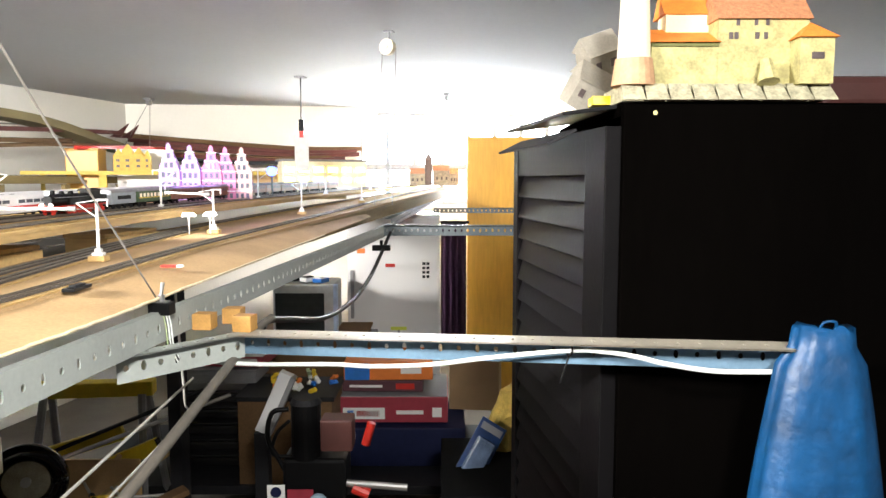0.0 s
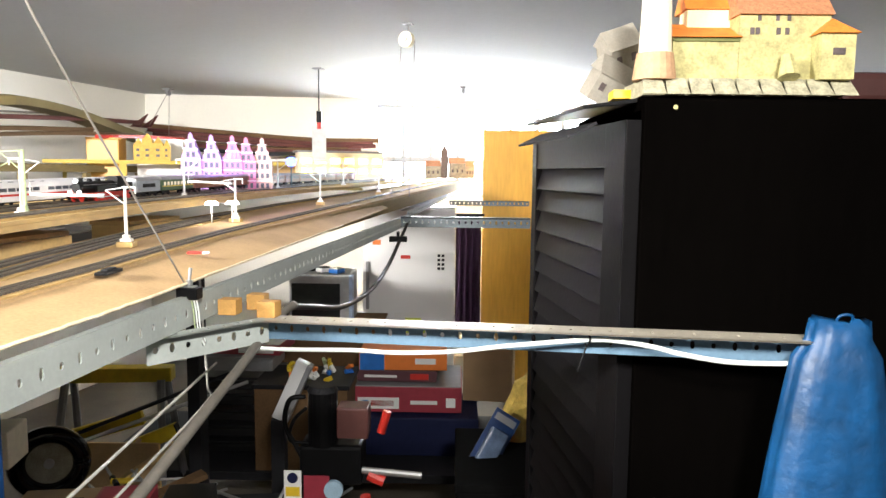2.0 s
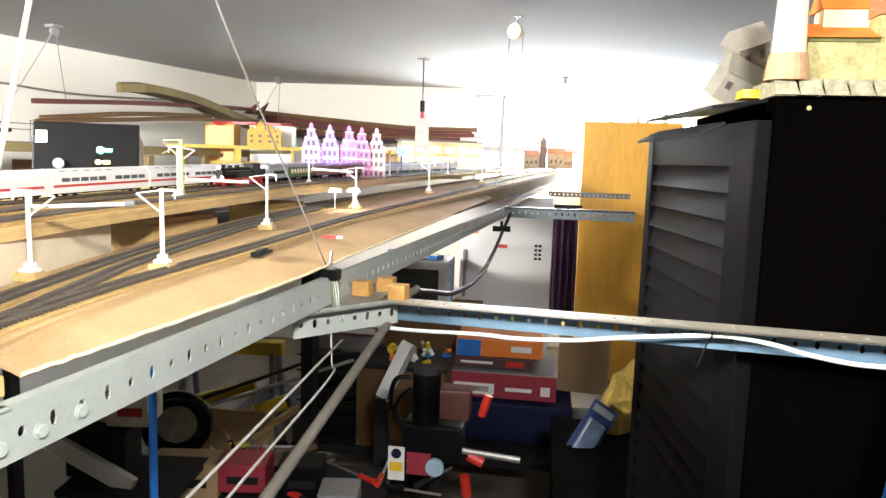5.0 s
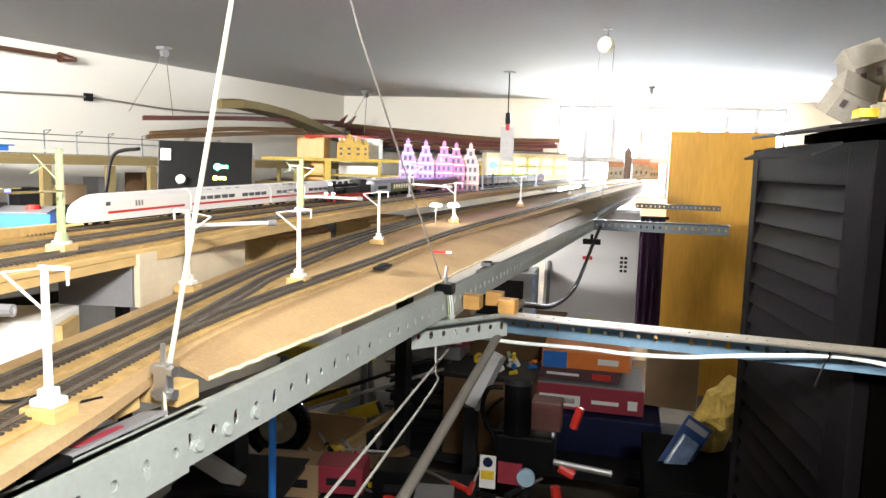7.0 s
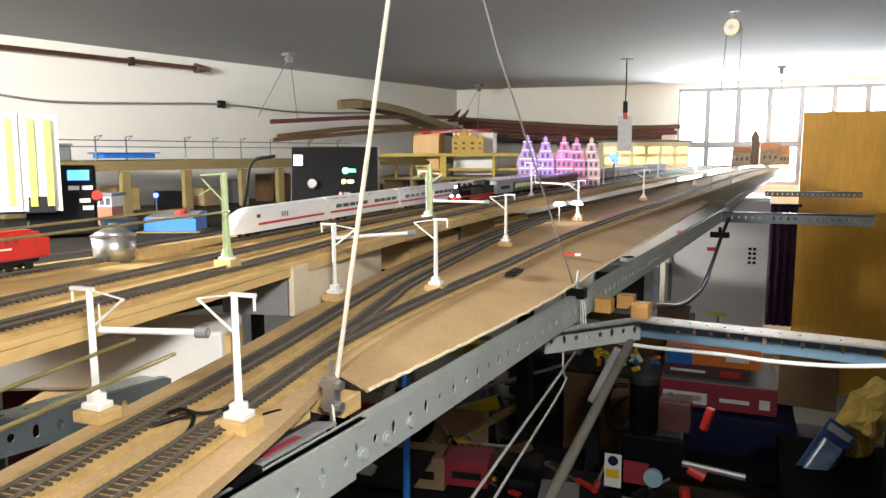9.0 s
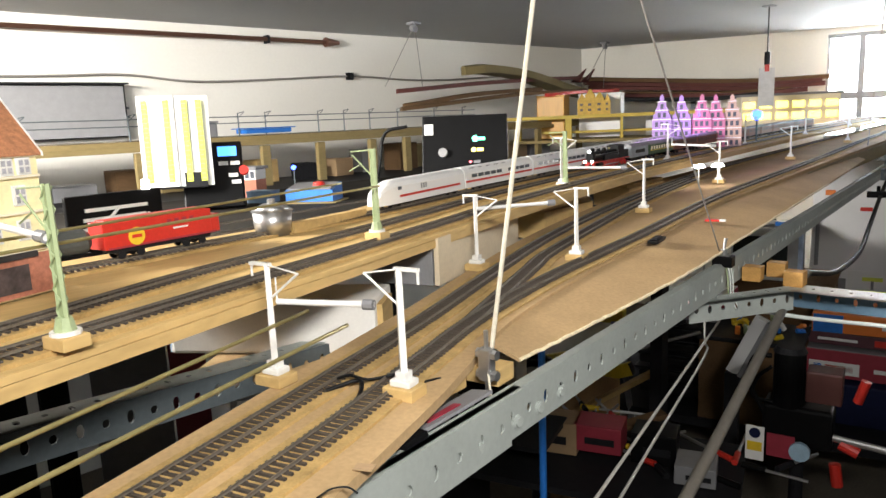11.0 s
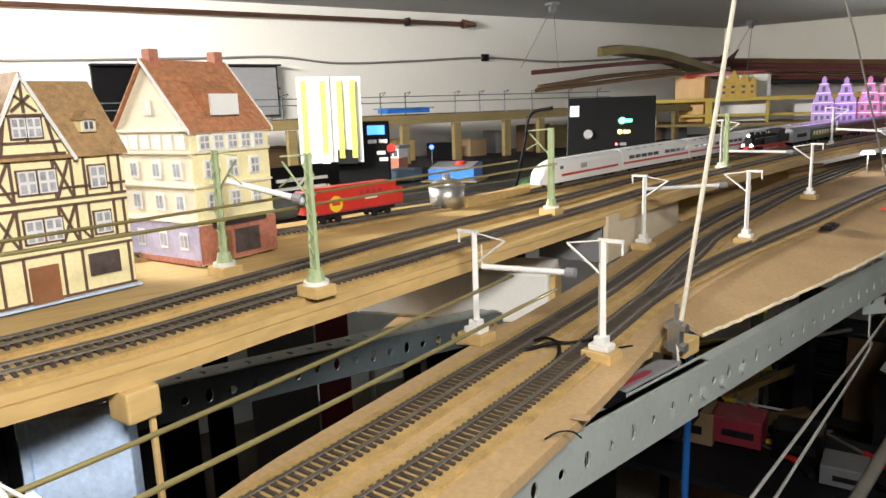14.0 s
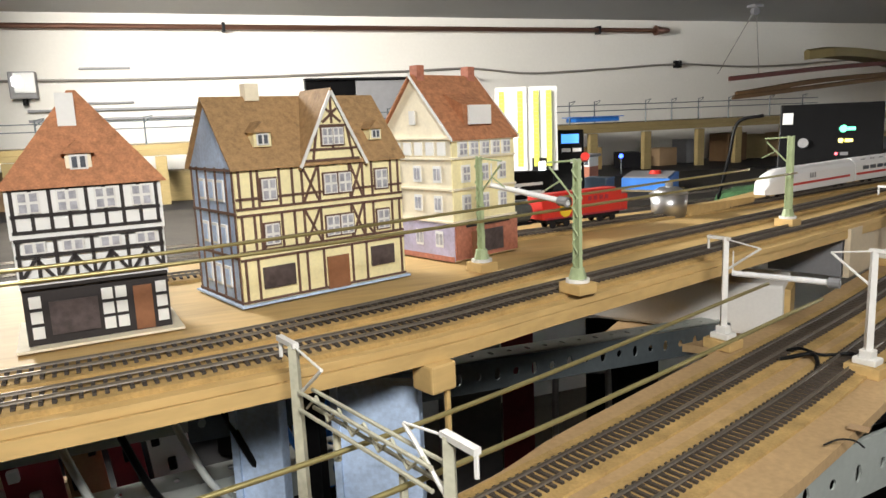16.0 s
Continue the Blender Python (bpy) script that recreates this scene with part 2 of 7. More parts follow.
solid("wall_west", bx((X0 - 0.1, 1.6, ZC / 2), (0.2, 8.2, ZC)), PLASTER, "plain white plastered side wall", "wall", kind="structure")
# unseen closing walls, kept dark so less light bounces to ceiling and wardrobe
LOWBOUNCE = mat("low_bounce_wall", (0.16, 0.15, 0.14), 0.95, var=0.15, scale=2, fine=40, spec=0.1)
solid("wall_east", bx((2.1, 1.8, ZC / 2), (0.2, 11.6, ZC)), LOWBOUNCE, "unseen side wall, dark grey to cut bounced light", "wall", kind="structure")
solid("wall_south", bx((-0.9, -2.6, ZC / 2), (6.2, 0.2, ZC)), LOWBOUNCE, "unseen back wall, dark grey to cut bounced light", "wall", kind="structure")
# far wall with two rows of window openings
wins = []
s = 1.93
for k in range(8):
    wins.append((s + 0.012, s + 0.222, 1.80, 2.215))
    wins.append((s + 0.012, s + 0.222, 1.47, 1.745))
    s += 0.238
bm = bmesh.new()
s0, s1 = 1.93, s
box(bm, (s0 / 2 - 0.1, 0.1, ZC / 2), (s0 + 0.2, 0.2, ZC), FM)
box(bm, ((s1 + LEN) / 2, 0.1, ZC / 2), (LEN - s1, 0.2, ZC), FM)
box(bm, ((s0 + s1) / 2, 0.1, 0.72), (s1 - s0, 0.2, 1.44), FM)
box(bm, ((s0 + s1) / 2, 0.1, (2.24 + ZC) / 2), (s1 - s0, 0.2, ZC - 2.24), FM)
far_wall = solid("wall_north", bm, PLASTER, "white plastered end wall with a window band", "wall", kind="structure")
win = thing("window_1", FM, "wide white-framed multi-pane garage window band", "window", kind="structure")
bm = bmesh.new()
for k in range(9):
    box(bm, (s0 + 0.238 * k, 0.06, 1.84), (0.042, 0.06, 0.80))
for z in (1.455, 1.772, 2.228):
    box(bm, ((s0 + s1) / 2, 0.058, z), (s1 - s0, 0.05, 0.055 if z == 1.772 else 0.034))
part("window_frame", bm, BACKLITFRAME, win)
backdrop = solid("backdrop", bx(((s0 + s1) / 2, 0.6, 1.9), (4.2, 0.02, 2.4), FM), DAY, "bright overcast daylight outside the window", "sky", kind="structure")
area_lamp("window_light", FM @ pose((s0 + s1) / 2, 0.35, 1.86, -90, 0, 0), s1 - s0 + 0.3, 0.95, 235, (0.90, 0.95, 1.0))


# ---- ways ----
class Way:
    def __init__(self, pts, z):
        self.p = smooth_pts([(x, y, z(x, y)) for x, y in pts], 24)
        self.s = [0.0]
        for a, b in zip(self.p, self.p[1:]):
            self.s.append(self.s[-1] + (b - a).length)

    def at(self, s):
        s = min(max(s, 0), self.s[-1] - 1e-6)
        i = 0
        while self.s[i + 1] < s:
            i += 1
        t = (s - self.s[i]) / (self.s[i + 1] - self.s[i])
        return self.p[i].lerp(self.p[i + 1], t), (self.p[i + 1] - self.p[i]).normalized()

    def m(self, s, dx=0.0, dz=0.0):
        """Frame at s: y along the way, x to its right."""
        p, d = self.at(s)
        r = Vector((d.y, -d.x, 0)).normalized()
        u = r.cross(d)
        p = p + r * dx + u * dz
        return Matrix(((r.x, d.x, u.x, p.x), (r.y, d.y, u.y, p.y), (r.z, d.z, u.z, p.z), (0, 0, 0, 1)))

    def near_y(self, y):
        return self.s[min(range(len(self.p)), key=lambda i: abs(self.p[i].y - y))]


def ramp(x, y):
    return 1.483 + 0.022 * max(y, -0.3)


def flat(x, y):
    return 1.5605 + 0.018 * min(max(y - 0.5, 0.0), 1.5) + 0.008 * max(y - 2.0, 0.0)


W1 = Way([(-0.42, -0.62), (-0.49, -0.33), (-0.545, -0.15), (-0.613, 0.04), (-0.705, 0.295), (-0.79, 0.505), (-0.89, 0.77), (-0.98, 1.09), (-1.06, 1.45), (-1.14, 1.95), (-1.21, 2.8), (-1.31, 4.4), (-1.34, 5.4)], ramp)
W2 = Way([(-0.36, -0.62), (-0.43, -0.33), (-0.478, -0.16), (-0.545, 0.04), (-0.607, 0.20), (-0.66, 0.34), (-0.705, 0.52), (-0.735, 0.69), (-0.765, 0.87), (-0.80, 1.05), (-0.855, 1.36), (-0.90, 1.75), (-0.97, 2.4), (-1.08, 3.3), (-1.19, 4.4), (-1.25, 5.4)], ramp)
W6 = Way([(-0.655, 0.325), (-0.69, 0.40), (-0.765, 0.565), (-0.81, 0.67), (-0.90, 0.96), (-0.955, 1.15), (-1.01, 1.38), (-1.08, 1.72)], lambda x, y: ramp(x, y) - 0.0004)
W3 = Way([(-0.59, -0.75), (-0.60, -0.6), (-0.621, -0.42), (-0.65, -0.25), (-0.69, -0.13), (-0.73, 0.0), (-0.765, 0.11), (-0.805, 0.24), (-0.87, 0.45), (-0.95, 0.75), (-1.05, 1.3), (-1.13, 2.0), (-1.29, 3.2), (-1.43, 4.6), (-1.48, 5.4)], flat)
W4 = Way([(-0.645, -0.75), (-0.655, -0.6), (-0.676, -0.42), (-0.713, -0.269), (-0.755, -0.15), (-0.795, -0.05), (-0.848, 0.08), (-0.885, 0.2), (-0.935, 0.37), (-1.0, 0.6), (-1.05, 0.8), (-1.13, 1.3), (-1.20, 2.0), (-1.36, 3.2), (-1.50, 4.6), (-1.56, 5.4)], flat)
W5 = Way([(-0.95, -0.5), (-0.98, -0.2), (-1.006, 0.057), (-1.033, 0.212), (-1.075, 0.51), (-1.14, 0.87), (-1.21, 1.4), (-1.28, 2.1), (-1.43, 3.2), (-1.58, 4.6), (-1.64, 5.4)], flat)


def quick_box(bm, c, s, m):
    v = [bm.verts.new(m @ Vector((c[0] + s[0] * a / 2, c[1] + s[1] * b / 2, c[2] + s[2] * d / 2))) for a in (-1, 1) for b in (-1, 1) for d in (-1, 1)]
    for f in ((0, 1, 3, 2), (4, 6, 7, 5), (0, 4, 5, 1), (2, 3, 7, 6), (1, 5, 7, 3)):
        bm.faces.new([v[i] for i in f])


def sleeper_mesh():
    bm = bmesh.new()
    box(bm, (0, 0, 0.0009), (0.029, 0.0026, 0.0018))
    box(bm, (0.0083, 0, 0.0022), (0.005, 0.0022, 0.0010))
    box(bm, (-0.0083, 0, 0.0022), (0.005, 0.0022, 0.0010))
    return finish(bm, "sleeper", SLEEPER)


SLEEPER_ME = sleeper_mesh()


def track(way, s0, s1, near0, near1, label):
    """Two rails on sleepers; the sleepers between near0 and near1 are objects of their own."""
    t = thing("railway_track", Matrix.Identity(4), label, "model railway track", "layout tracks")
    for side in (-1, 1):
        bm = bmesh.new()
        last = None
        s = s0
        while s <= s1:
            m = way.m(s)
            sec = [m @ Vector((side * 0.0087 + dx, 0, z)) for dx, z in ((-0.0011, 0.0026), (0.0011, 0.0026), (0.0004, 0.0034), (0.0005, 0.0048), (-0.0005, 0.0048), (-0.0004, 0.0034))]
            ring = [bm.verts.new(p) for p in sec]
            if last:
                for j in range(6):
                    bm.faces.new((last[j], last[(j + 1) % 6], ring[(j + 1) % 6], ring[j]))
            last = ring
            s += 0.02
        part("rail", bm, RAIL, t)
    pitch = 0.0072
    bm = bmesh.new()
    s = s0
    while s <= s1:
        m = way.m(s)
        if near0 <= s <= near1:
            o = new("sleeper", SLEEPER_ME)
            o.matrix_world = m
            o.parent = t
        else:
            quick_box(bm, (0, 0, 0.0009), (0.029, 0.0026, 0.0018), m)
        s += pitch
    if len(bm.verts):
        tagged(part("sleeper_web", bm, SLEEPER, t), kind="stuff")
    else:
        bm.free()
    return t


def ribbon(bm, way, s0, s1, x0, x1, top, thick, step=0.03):
    """A strip that follows a way, from x0 to x1 across it."""
    last = None
    s = s0
    while True:
        m = way.m(s)
        ring = [bm.verts.new(m @ Vector(p)) for p in ((x0, 0, top), (x1, 0, top), (x1, 0, top - thick), (x0, 0, top - thick))]
        if last:
            for j in range(4):
                bm.faces.new((last[j], last[(j + 1) % 4], ring[(j + 1) % 4], ring[j]))
        else:
            bm.faces.new(ring)
        last = ring
        if s >= s1:
            break
        s = min(s + step, s1)
    bm.faces.new(last[::-1])


def slab(bm, left, right, zf, thick, n=16):
    """A board between two plan lines, each a list of (x, y) with the same length."""
    L, R = smooth_pts([(x, y, 0) for x, y in left], n), smooth_pts([(x, y, 0) for x, y in right], n)
    last = None
    for a, b in zip(L, R):
        za, zb = zf(a.x, a.y), zf(b.x, b.y)
        ring = [bm.verts.new(p) for p in ((a.x, a.y, za), (b.x, b.y, zb), (b.x, b.y, zb - thick), (a.x, a.y, za - thick))]
        if last:
            for j in range(4):
                bm.faces.new((last[j], last[(j + 1) % 4], ring[(j + 1) % 4], ring[j]))
        else:
            bm.faces.new(ring)
        last = ring
    bm.faces.new(last[::-1])


# near board: narrow ramp first, then the broad part over the girder
bm = bmesh.new()
slab(bm, [(-0.47, -0.62), (-0.535, -0.28), (-0.589, -0.148), (-0.657, 0.03), (-0.755, 0.295), (-0.84, 0.505), (-0.94, 0.77), (-1.03, 1.09), (-1.11, 1.45), (-1.2, 1.95), (-1.38, 5.45)],
     [(-0.33, -0.62), (-0.40, -0.28), (-0.436, -0.113), (-0.470, -0.01), (-0.538, 0.16), (-0.628, 0.36), (-0.690, 0.60), (-0.732, 0.85), (-0.788, 1.15), (-0.862, 1.75), (-1.19, 5.45)], lambda x, y: ramp(x, y) - 0.0028, 0.009)
near_board = solid("baseboard_ramp", bm, BOARD, "tan hardboard track base rising along the girder", "layout board", kind="structure")
bm = bmesh.new()
SHELF_R = [(-0.572, 0.305), (-0.580, 0.42), (-0.596, 0.60), (-0.619, 0.80), (-0.665, 1.08), (-0.79, 1.9), (-0.92, 2.7)]


def shelf_z(x, y):
    """The sheet leans from the ramp board down to its free edge."""
    free = 1.4705 + 0.016 * (y - 0.3)
    xr = float(np.interp(y, [p[1] for p in SHELF_R], [p[0] for p in SHELF_R]))
    return free if x > xr - 0.012 else ramp(x, y) - 0.0062


slab(bm, [(-0.612, 0.300), (-0.650, 0.42), (-0.693, 0.60), (-0.726, 0.80), (-0.778, 1.08), (-0.895, 1.9), (-1.0, 2.7)], SHELF_R, shelf_z, 0.004)
solid("hardboard_shelf", bm, BOARD, "broad tan hardboard sheet with a frayed pale edge", "layout board", kind="structure")
for way in (W1, W2, W6):
    bm = bmesh.new()
    ribbon(bm, way, 0, way.s[-1] - 0.02, -0.024, 0.024, -0.0002, 0.0032)
    solid("cork_roadbed", bm, CORK, "orange-brown cork strip under the rails", "roadbed", "roadbeds", "structure")
# far board
bm = bmesh.new()
slab(bm, [(-1.05, -0.75), (-1.06, -0.6), (-1.07, -0.42), (-1.08, -0.25), (-1.1, -0.12), (-1.1, 0.0), (-1.11, 0.11), (-1.12, 0.26), (-1.15, 0.46), (-1.25, 0.75), (-1.4, 1.3), (-1.55, 2.0), (-2.0, 5.45)],
     [(-0.560, -0.75), (-0.570, -0.6), (-0.589, -0.42), (-0.619, -0.25), (-0.658, -0.12), (-0.697, 0.0), (-0.733, 0.11), (-0.774, 0.26), (-0.838, 0.46), (-0.915, 0.75), (-1.015, 1.3), (-1.095, 2.0), (-1.42, 5.45)], lambda x, y: flat(x, y) - 0.004, 0.006)
solid("baseboard_station", bm, PINE, "pine track base along the model street", "layout board", kind="structure")
bm = bmesh.new()
ribbon(bm, W3, 0, W3.s[-1] - 0.02, 0.014, 0.0335, -0.0105, 0.011)
solid("edge_batten", bm, PINE, "pale pine batten under the track board edge", "batten", kind="structure")
for way in (W3, W4, W5):
    bm = bmesh.new()
    ribbon(bm, way, 0, way.s[-1] - 0.02, -0.021, 0.021, -0.0002, 0.0038)
    solid("cork_roadbed", bm, CORK, "orange-brown cork strip under the rails", "roadbed", "roadbeds", "structure")

bm = bmesh.new()
slab(bm, [(-0.885, 2.0), (-0.945, 2.6), (-1.012, 3.4), (-1.197, 5.44)], [(-0.875, 2.0), (-0.935, 2.6), (-1.002, 3.4), (-1.187, 5.44)], lambda x, y: ramp(x, y) - 0.012, 0.050)
solid("edge_fascia", bm, TIMBER, "dark timber fascia under the far board edge", "fascia", kind="structure")
# girders
U = Vector((-0.1435, 0.9897, 0)).normalized()
GM = Matrix.Translation((-0.487, -0.080, 0)) @ Matrix(((U.y, U.x, 0, 0), (-U.x, U.y, 0, 0), (0, 0, 1, 0), (0, 0, 0, 1)))


def plate_with_holes(bm, length, width, pitch, rc, place, thick=0.002, odd=1.35, even=0.85):
    """A strip of square cells, each with a real slot through it; place maps (along, across, out) to a point."""
    n, k = int(length / pitch), 12
    for i in range(n):
        yc = (i + 0.5) * pitch
        rz = rc * (odd if i % 2 else even)
        ry = rc * 0.75
        inner, outer = [], []
        a, h = pitch / 2, width / 2
        edge = [(a, 0), (a, h), (a * 0.33, h), (-a * 0.33, h), (-a, h), (-a, 0), (-a, -h), (-a * 0.33, -h), (a * 0.33, -h), (a, -h)]
        m = len(edge)
        rings = []
        for out in (0, thick):
            o = [bm.verts.new(place(yc + e[0], e[1], out)) for e in edge]
            q = []
            for e in edge:
                t = math.atan2(e[1] / h, e[0] / a)
                q.append(bm.verts.new(place(yc + ry * math.cos(t), rz * math.sin(t), out)))
            for j in range(m):
                bm.faces.new((o[j], o[(j + 1) % m], q[(j + 1) % m], q[j]))
            rings.append(q)
        for j in range(m):
            bm.faces.new((rings[0][j], rings[0][(j + 1) % m], rings[1][(j + 1) % m], rings[1][j]))


def girder(name, m, length, height, flange, material, label, pitch=0.025, r=0.0055, flip=1, top=None, lip=False):
    """Slotted angle steel: an upright web and a top flange, both with rows of slots, along y."""
    t = thing(name, m, label, "girder", "angle girders")
    bm = bmesh.new()
    plate_with_holes(bm, length, height, pitch, r, lambda u, w, o: (o - 0.001, u, w - height / 2))
    bmesh.ops.remove_doubles(bm, verts=bm.verts[:], dist=1e-5)
    part("web", bm, material, t)
    bm = bmesh.new()
    if lip:
        box(bm, (-flange / 2 - 0.001, length / 2, 0.001), (flange, length, 0.0022))
        part("flange", bm, top or material, t)
        return t
    plate_with_holes(bm, length, flange, pitch, r * 0.8, lambda u, w, o: (-flip * (flange / 2 + w) - 0.001, u, o + 0.0002))
    bmesh.ops.remove_doubles(bm, verts=bm.verts[:], dist=1e-5)
    part("flange", bm, top or material, t)
    return t


girder("slotted_girder", GM @ Matrix.Translation((0, 0.15, 1.458)), 3.1, 0.043, 0.012, STEEL, "long grey-green slotted steel girder carrying the layout", pitch=0.0325, r=0.0054, lip=True)
girder("slotted_girder", GM @ Matrix.Translation((0.004, -0.75, 1.458)), 1.10, 0.045, 0.012, STEEL, "grey slotted steel girder bolted to the long one", pitch=0.0325, r=0.0056, lip=True)
# darker steel here: shade on the face turned from the lamps
girder("slotted_girder", pose(-0.945, 3.05, 1.478, 1.8, 0, 7.0), 2.42, 0.036, 0.03, DARKSTEEL, "slotted steel girder carrying the layout's far end, darkened for its shade")
girder("slotted_girder", pose(-0.56, 1.012, 1.412, 1.5, 0, -90), 0.86, 0.037, 0.050, BLUESTEEL, "blue-grey slotted steel cross beam", pitch=0.028, r=0.0046, flip=-1, top=TANSTEEL)
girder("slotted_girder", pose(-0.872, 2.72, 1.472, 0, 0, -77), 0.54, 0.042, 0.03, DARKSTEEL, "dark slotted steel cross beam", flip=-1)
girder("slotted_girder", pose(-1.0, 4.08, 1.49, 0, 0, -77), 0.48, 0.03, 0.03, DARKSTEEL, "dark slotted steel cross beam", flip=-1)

for way, a, b in ((W1, -0.35, 0.95), (W2, -0.35, 0.95), (W6, 0.3, 0.9), (W3, -0.55, 0.6), (W4, -0.55, 0.6), (W5, -0.3, 0.6)):
    track(way, 0.0, way.s[-1] - 0.03, way.near_y(a), way.near_y(b), "brown-sleepered model railway track on cork")


# ---- catenary masts ----
def mast_concrete(x, y, z, yaw, label, arm=True, lamp=False, h=0.110, block=True, slim=1.0, paint=None):
    paint = paint or WHITEPAINT
    t = thing("catenary_mast", pose(x, y, z, 0, 0, yaw), label, "catenary mast", "white masts")
    if block:
        part("wooden_block", bx((0, 0, 0.004), (0.030, 0.024, 0.010), bevel=0.001), PINE, t, "small pine block")
        z0 = 0.009
    else:
        z0 = 0
    bm = bmesh.new()
    box(bm, (0, 0, z0 + 0.003), (0.020, 0.016, 0.006), bevel=0.0015)
    box(bm, (0, 0, z0 + 0.009), (0.011, 0.011, 0.008), bevel=0.001)
    part("foot", bm, paint, t)
    bm = bmesh.new()
    rod(bm, (0, 0, z0 + 0.010), (0, 0, h), 0.0042 * slim, 4, 0.0034 * slim)
    part("post", bm, paint, t)
    if arm:
        bm = bmesh.new()
        box(bm, (0.008, 0, h), (0.024, 0.004, 0.003))
        rod(bm, (0.019, 0, h), (0.019, 0, h - 0.012), 0.0012, 6)
        part("bracket", bm, WHITEPAINT, t)
        bm = bmesh.new()
        rod(bm, (-0.003, 0, h - 0.030), (-0.036, 0, h - 0.006), 0.0012, 6)
        rod(bm, (-0.003, 0, h - 0.001), (-0.036, 0, h - 0.006), 0.0008, 6)
        part("arm", bm, WHITEPAINT, t)
    if lamp:
        part("light_tube", bx((0, 0.0, h - 0.014), (0.006, 0.075, 0.004), m=pose(-0.02, 0.045, 0), bevel=0.001), WHITE, t, "thin white light bar")
    return t


def mast_lattice(x, y, z, yaw, label, side=-1, h=0.110):
    t = thing("catenary_mast", pose(x, y, z, 0, 0, yaw), label, "catenary mast", "green lattice masts")
    bm = bmesh.new()
    rod(bm, (0, 0, 0), (0, 0, 0.003), 0.011, 12)
    part("foot_plate", bm, WHITEPAINT, t, "white round foot plate")
    part("foot", rd((0, 0, 0.002), (0, 0, 0.013), 0.0085, 8, 0.0058), GREENPAINT, t)
    part("block", bx((0, 0, -0.005), (0.026, 0.022, 0.010), bevel=0.001), PINE, t, "small pine block")
    for sx in (-1, 1):
        bm = bmesh.new()
        rod(bm, (sx * 0.0040, 0, 0.010), (sx * 0.0032, 0, h), 0.0021, 4, 0.0018)
        part("flange", bm, GREENPAINT, t)
    part("web", bx((0, 0, h / 2 + 0.005), (0.0050, 0.0014, h - 0.012)), GREENPAINT, t)
    bm = bmesh.new()
    k = 12
    for i in range(k):
        z0, z1 = 0.010 + i * (h - 0.012) / k, 0.010 + (i + 1) * (h - 0.012) / k
        for sy in (-1, 1):
            rod(bm, (-0.0034 * (1 if i % 2 else -1), sy * 0.0028, z0), (0.0034 * (1 if i % 2 else -1), sy * 0.0028, z1), 0.0007, 4)
    part("lattice", bm, GREENPAINT, t)
    bm = bmesh.new()
    rod(bm, (side * 0.003, 0, h - 0.002), (side * 0.036, 0, h - 0.004), 0.0009, 5)
    rod(bm, (side * 0.003, 0, h - 0.036), (side * 0.034, 0, h - 0.008), 0.0010, 5)
    rod(bm, (side * 0.020, 0, h - 0.020), (side * 0.040, 0, h - 0.030), 0.0008, 5)
    part("arm", bm, GREENPAINT, t)
    return t


WM = "white concrete-style catenary mast on a pine block"
OLDMAST = mat("weathered_mast", (0.44, 0.43, 0.33), 0.7, var=0.25, scale=60)
mast_concrete(-0.405, -0.311, 1.472, 15, "weathered beige catenary mast carrying a gantry", h=0.112, paint=OLDMAST)
mast_concrete(-0.540, -0.355, 1.472, 195, "weathered beige catenary mast carrying a gantry", h=0.121, paint=OLDMAST)
mast_concrete(-0.563, 0.143, 1.484, 15, WM)
mast_concrete(-0.678, 0.088, 1.484, 195, WM)
mast_concrete(-0.752, 0.660, 1.494, 15, WM, slim=0.85)
mast_concrete(-0.835, 0.525, 1.493, 195, WM, slim=0.85)
mast_concrete(-0.895, 1.103, 1.506, 15, WM, slim=0.75)
mast_concrete(-0.972, 1.620, 1.518, 12, WM, slim=0.7)
mast_concrete(-1.042, 2.310, 1.534, 12, WM, slim=0.7)
mast_concrete(-1.10, 3.10, 1.551, 12, WM, slim=0.7)
mast_concrete(-1.17, 4.00, 1.571, 10, WM, slim=0.7)
for x, y in ((-1.045, 1.02), (-1.124, 1.624), (-1.160, 2.22), (-1.235, 3.0), (-1.33, 3.9)):
    mast_concrete(x, y, flat(x, y) - 0.004, 192, "thin white catenary mast at the station board edge", slim=0.7, h=0.100, block=False)


def cross_bar(a, b, r=0.0028):
    """A white light bar hung across the tracks between two masts."""
    t = thing("light_bar", Matrix.Identity(4), "thin white light bar across the tracks between masts", "light bar", "light bars")
    a, b = Vector(a), Vector(b)
    part("bar", rd(a, b, r, 10), WHITE, t)
    part("end_clamp", rd(b.lerp(a, 0.10), b, r * 1.7, 10), GREYPLASTIC, t)
    part("hanger", rd(a, a + Vector((0, 0, 0.022)), 0.0008, 5), WHITEPAINT, t)


gt = thing("track_gantry", Matrix.Identity(4), "weathered beige lattice gantry between two masts", "gantry")
for dz in (0.0, 0.011):
    for dy in (-0.004, 0.004):
        part("chord", rd((-0.532, -0.351 + dy, 1.556 + dz), (-0.412, -0.313 + dy, 1.556 + dz), 0.0012, 6), OLDMAST, gt)
for k in range(10):
    u0, u1 = Vector((-0.532, -0.351, 1.556)).lerp(Vector((-0.412, -0.313, 1.556)), k / 10), Vector((-0.532, -0.351, 1.556)).lerp(Vector((-0.412, -0.313, 1.556)), (k + 1) / 10)
    up = Vector((0, 0, 0.011))
    part("lattice_bar", rd(u0 + up * (k % 2), u1 + up * (1 - k % 2), 0.0008, 5), OLDMAST, gt)
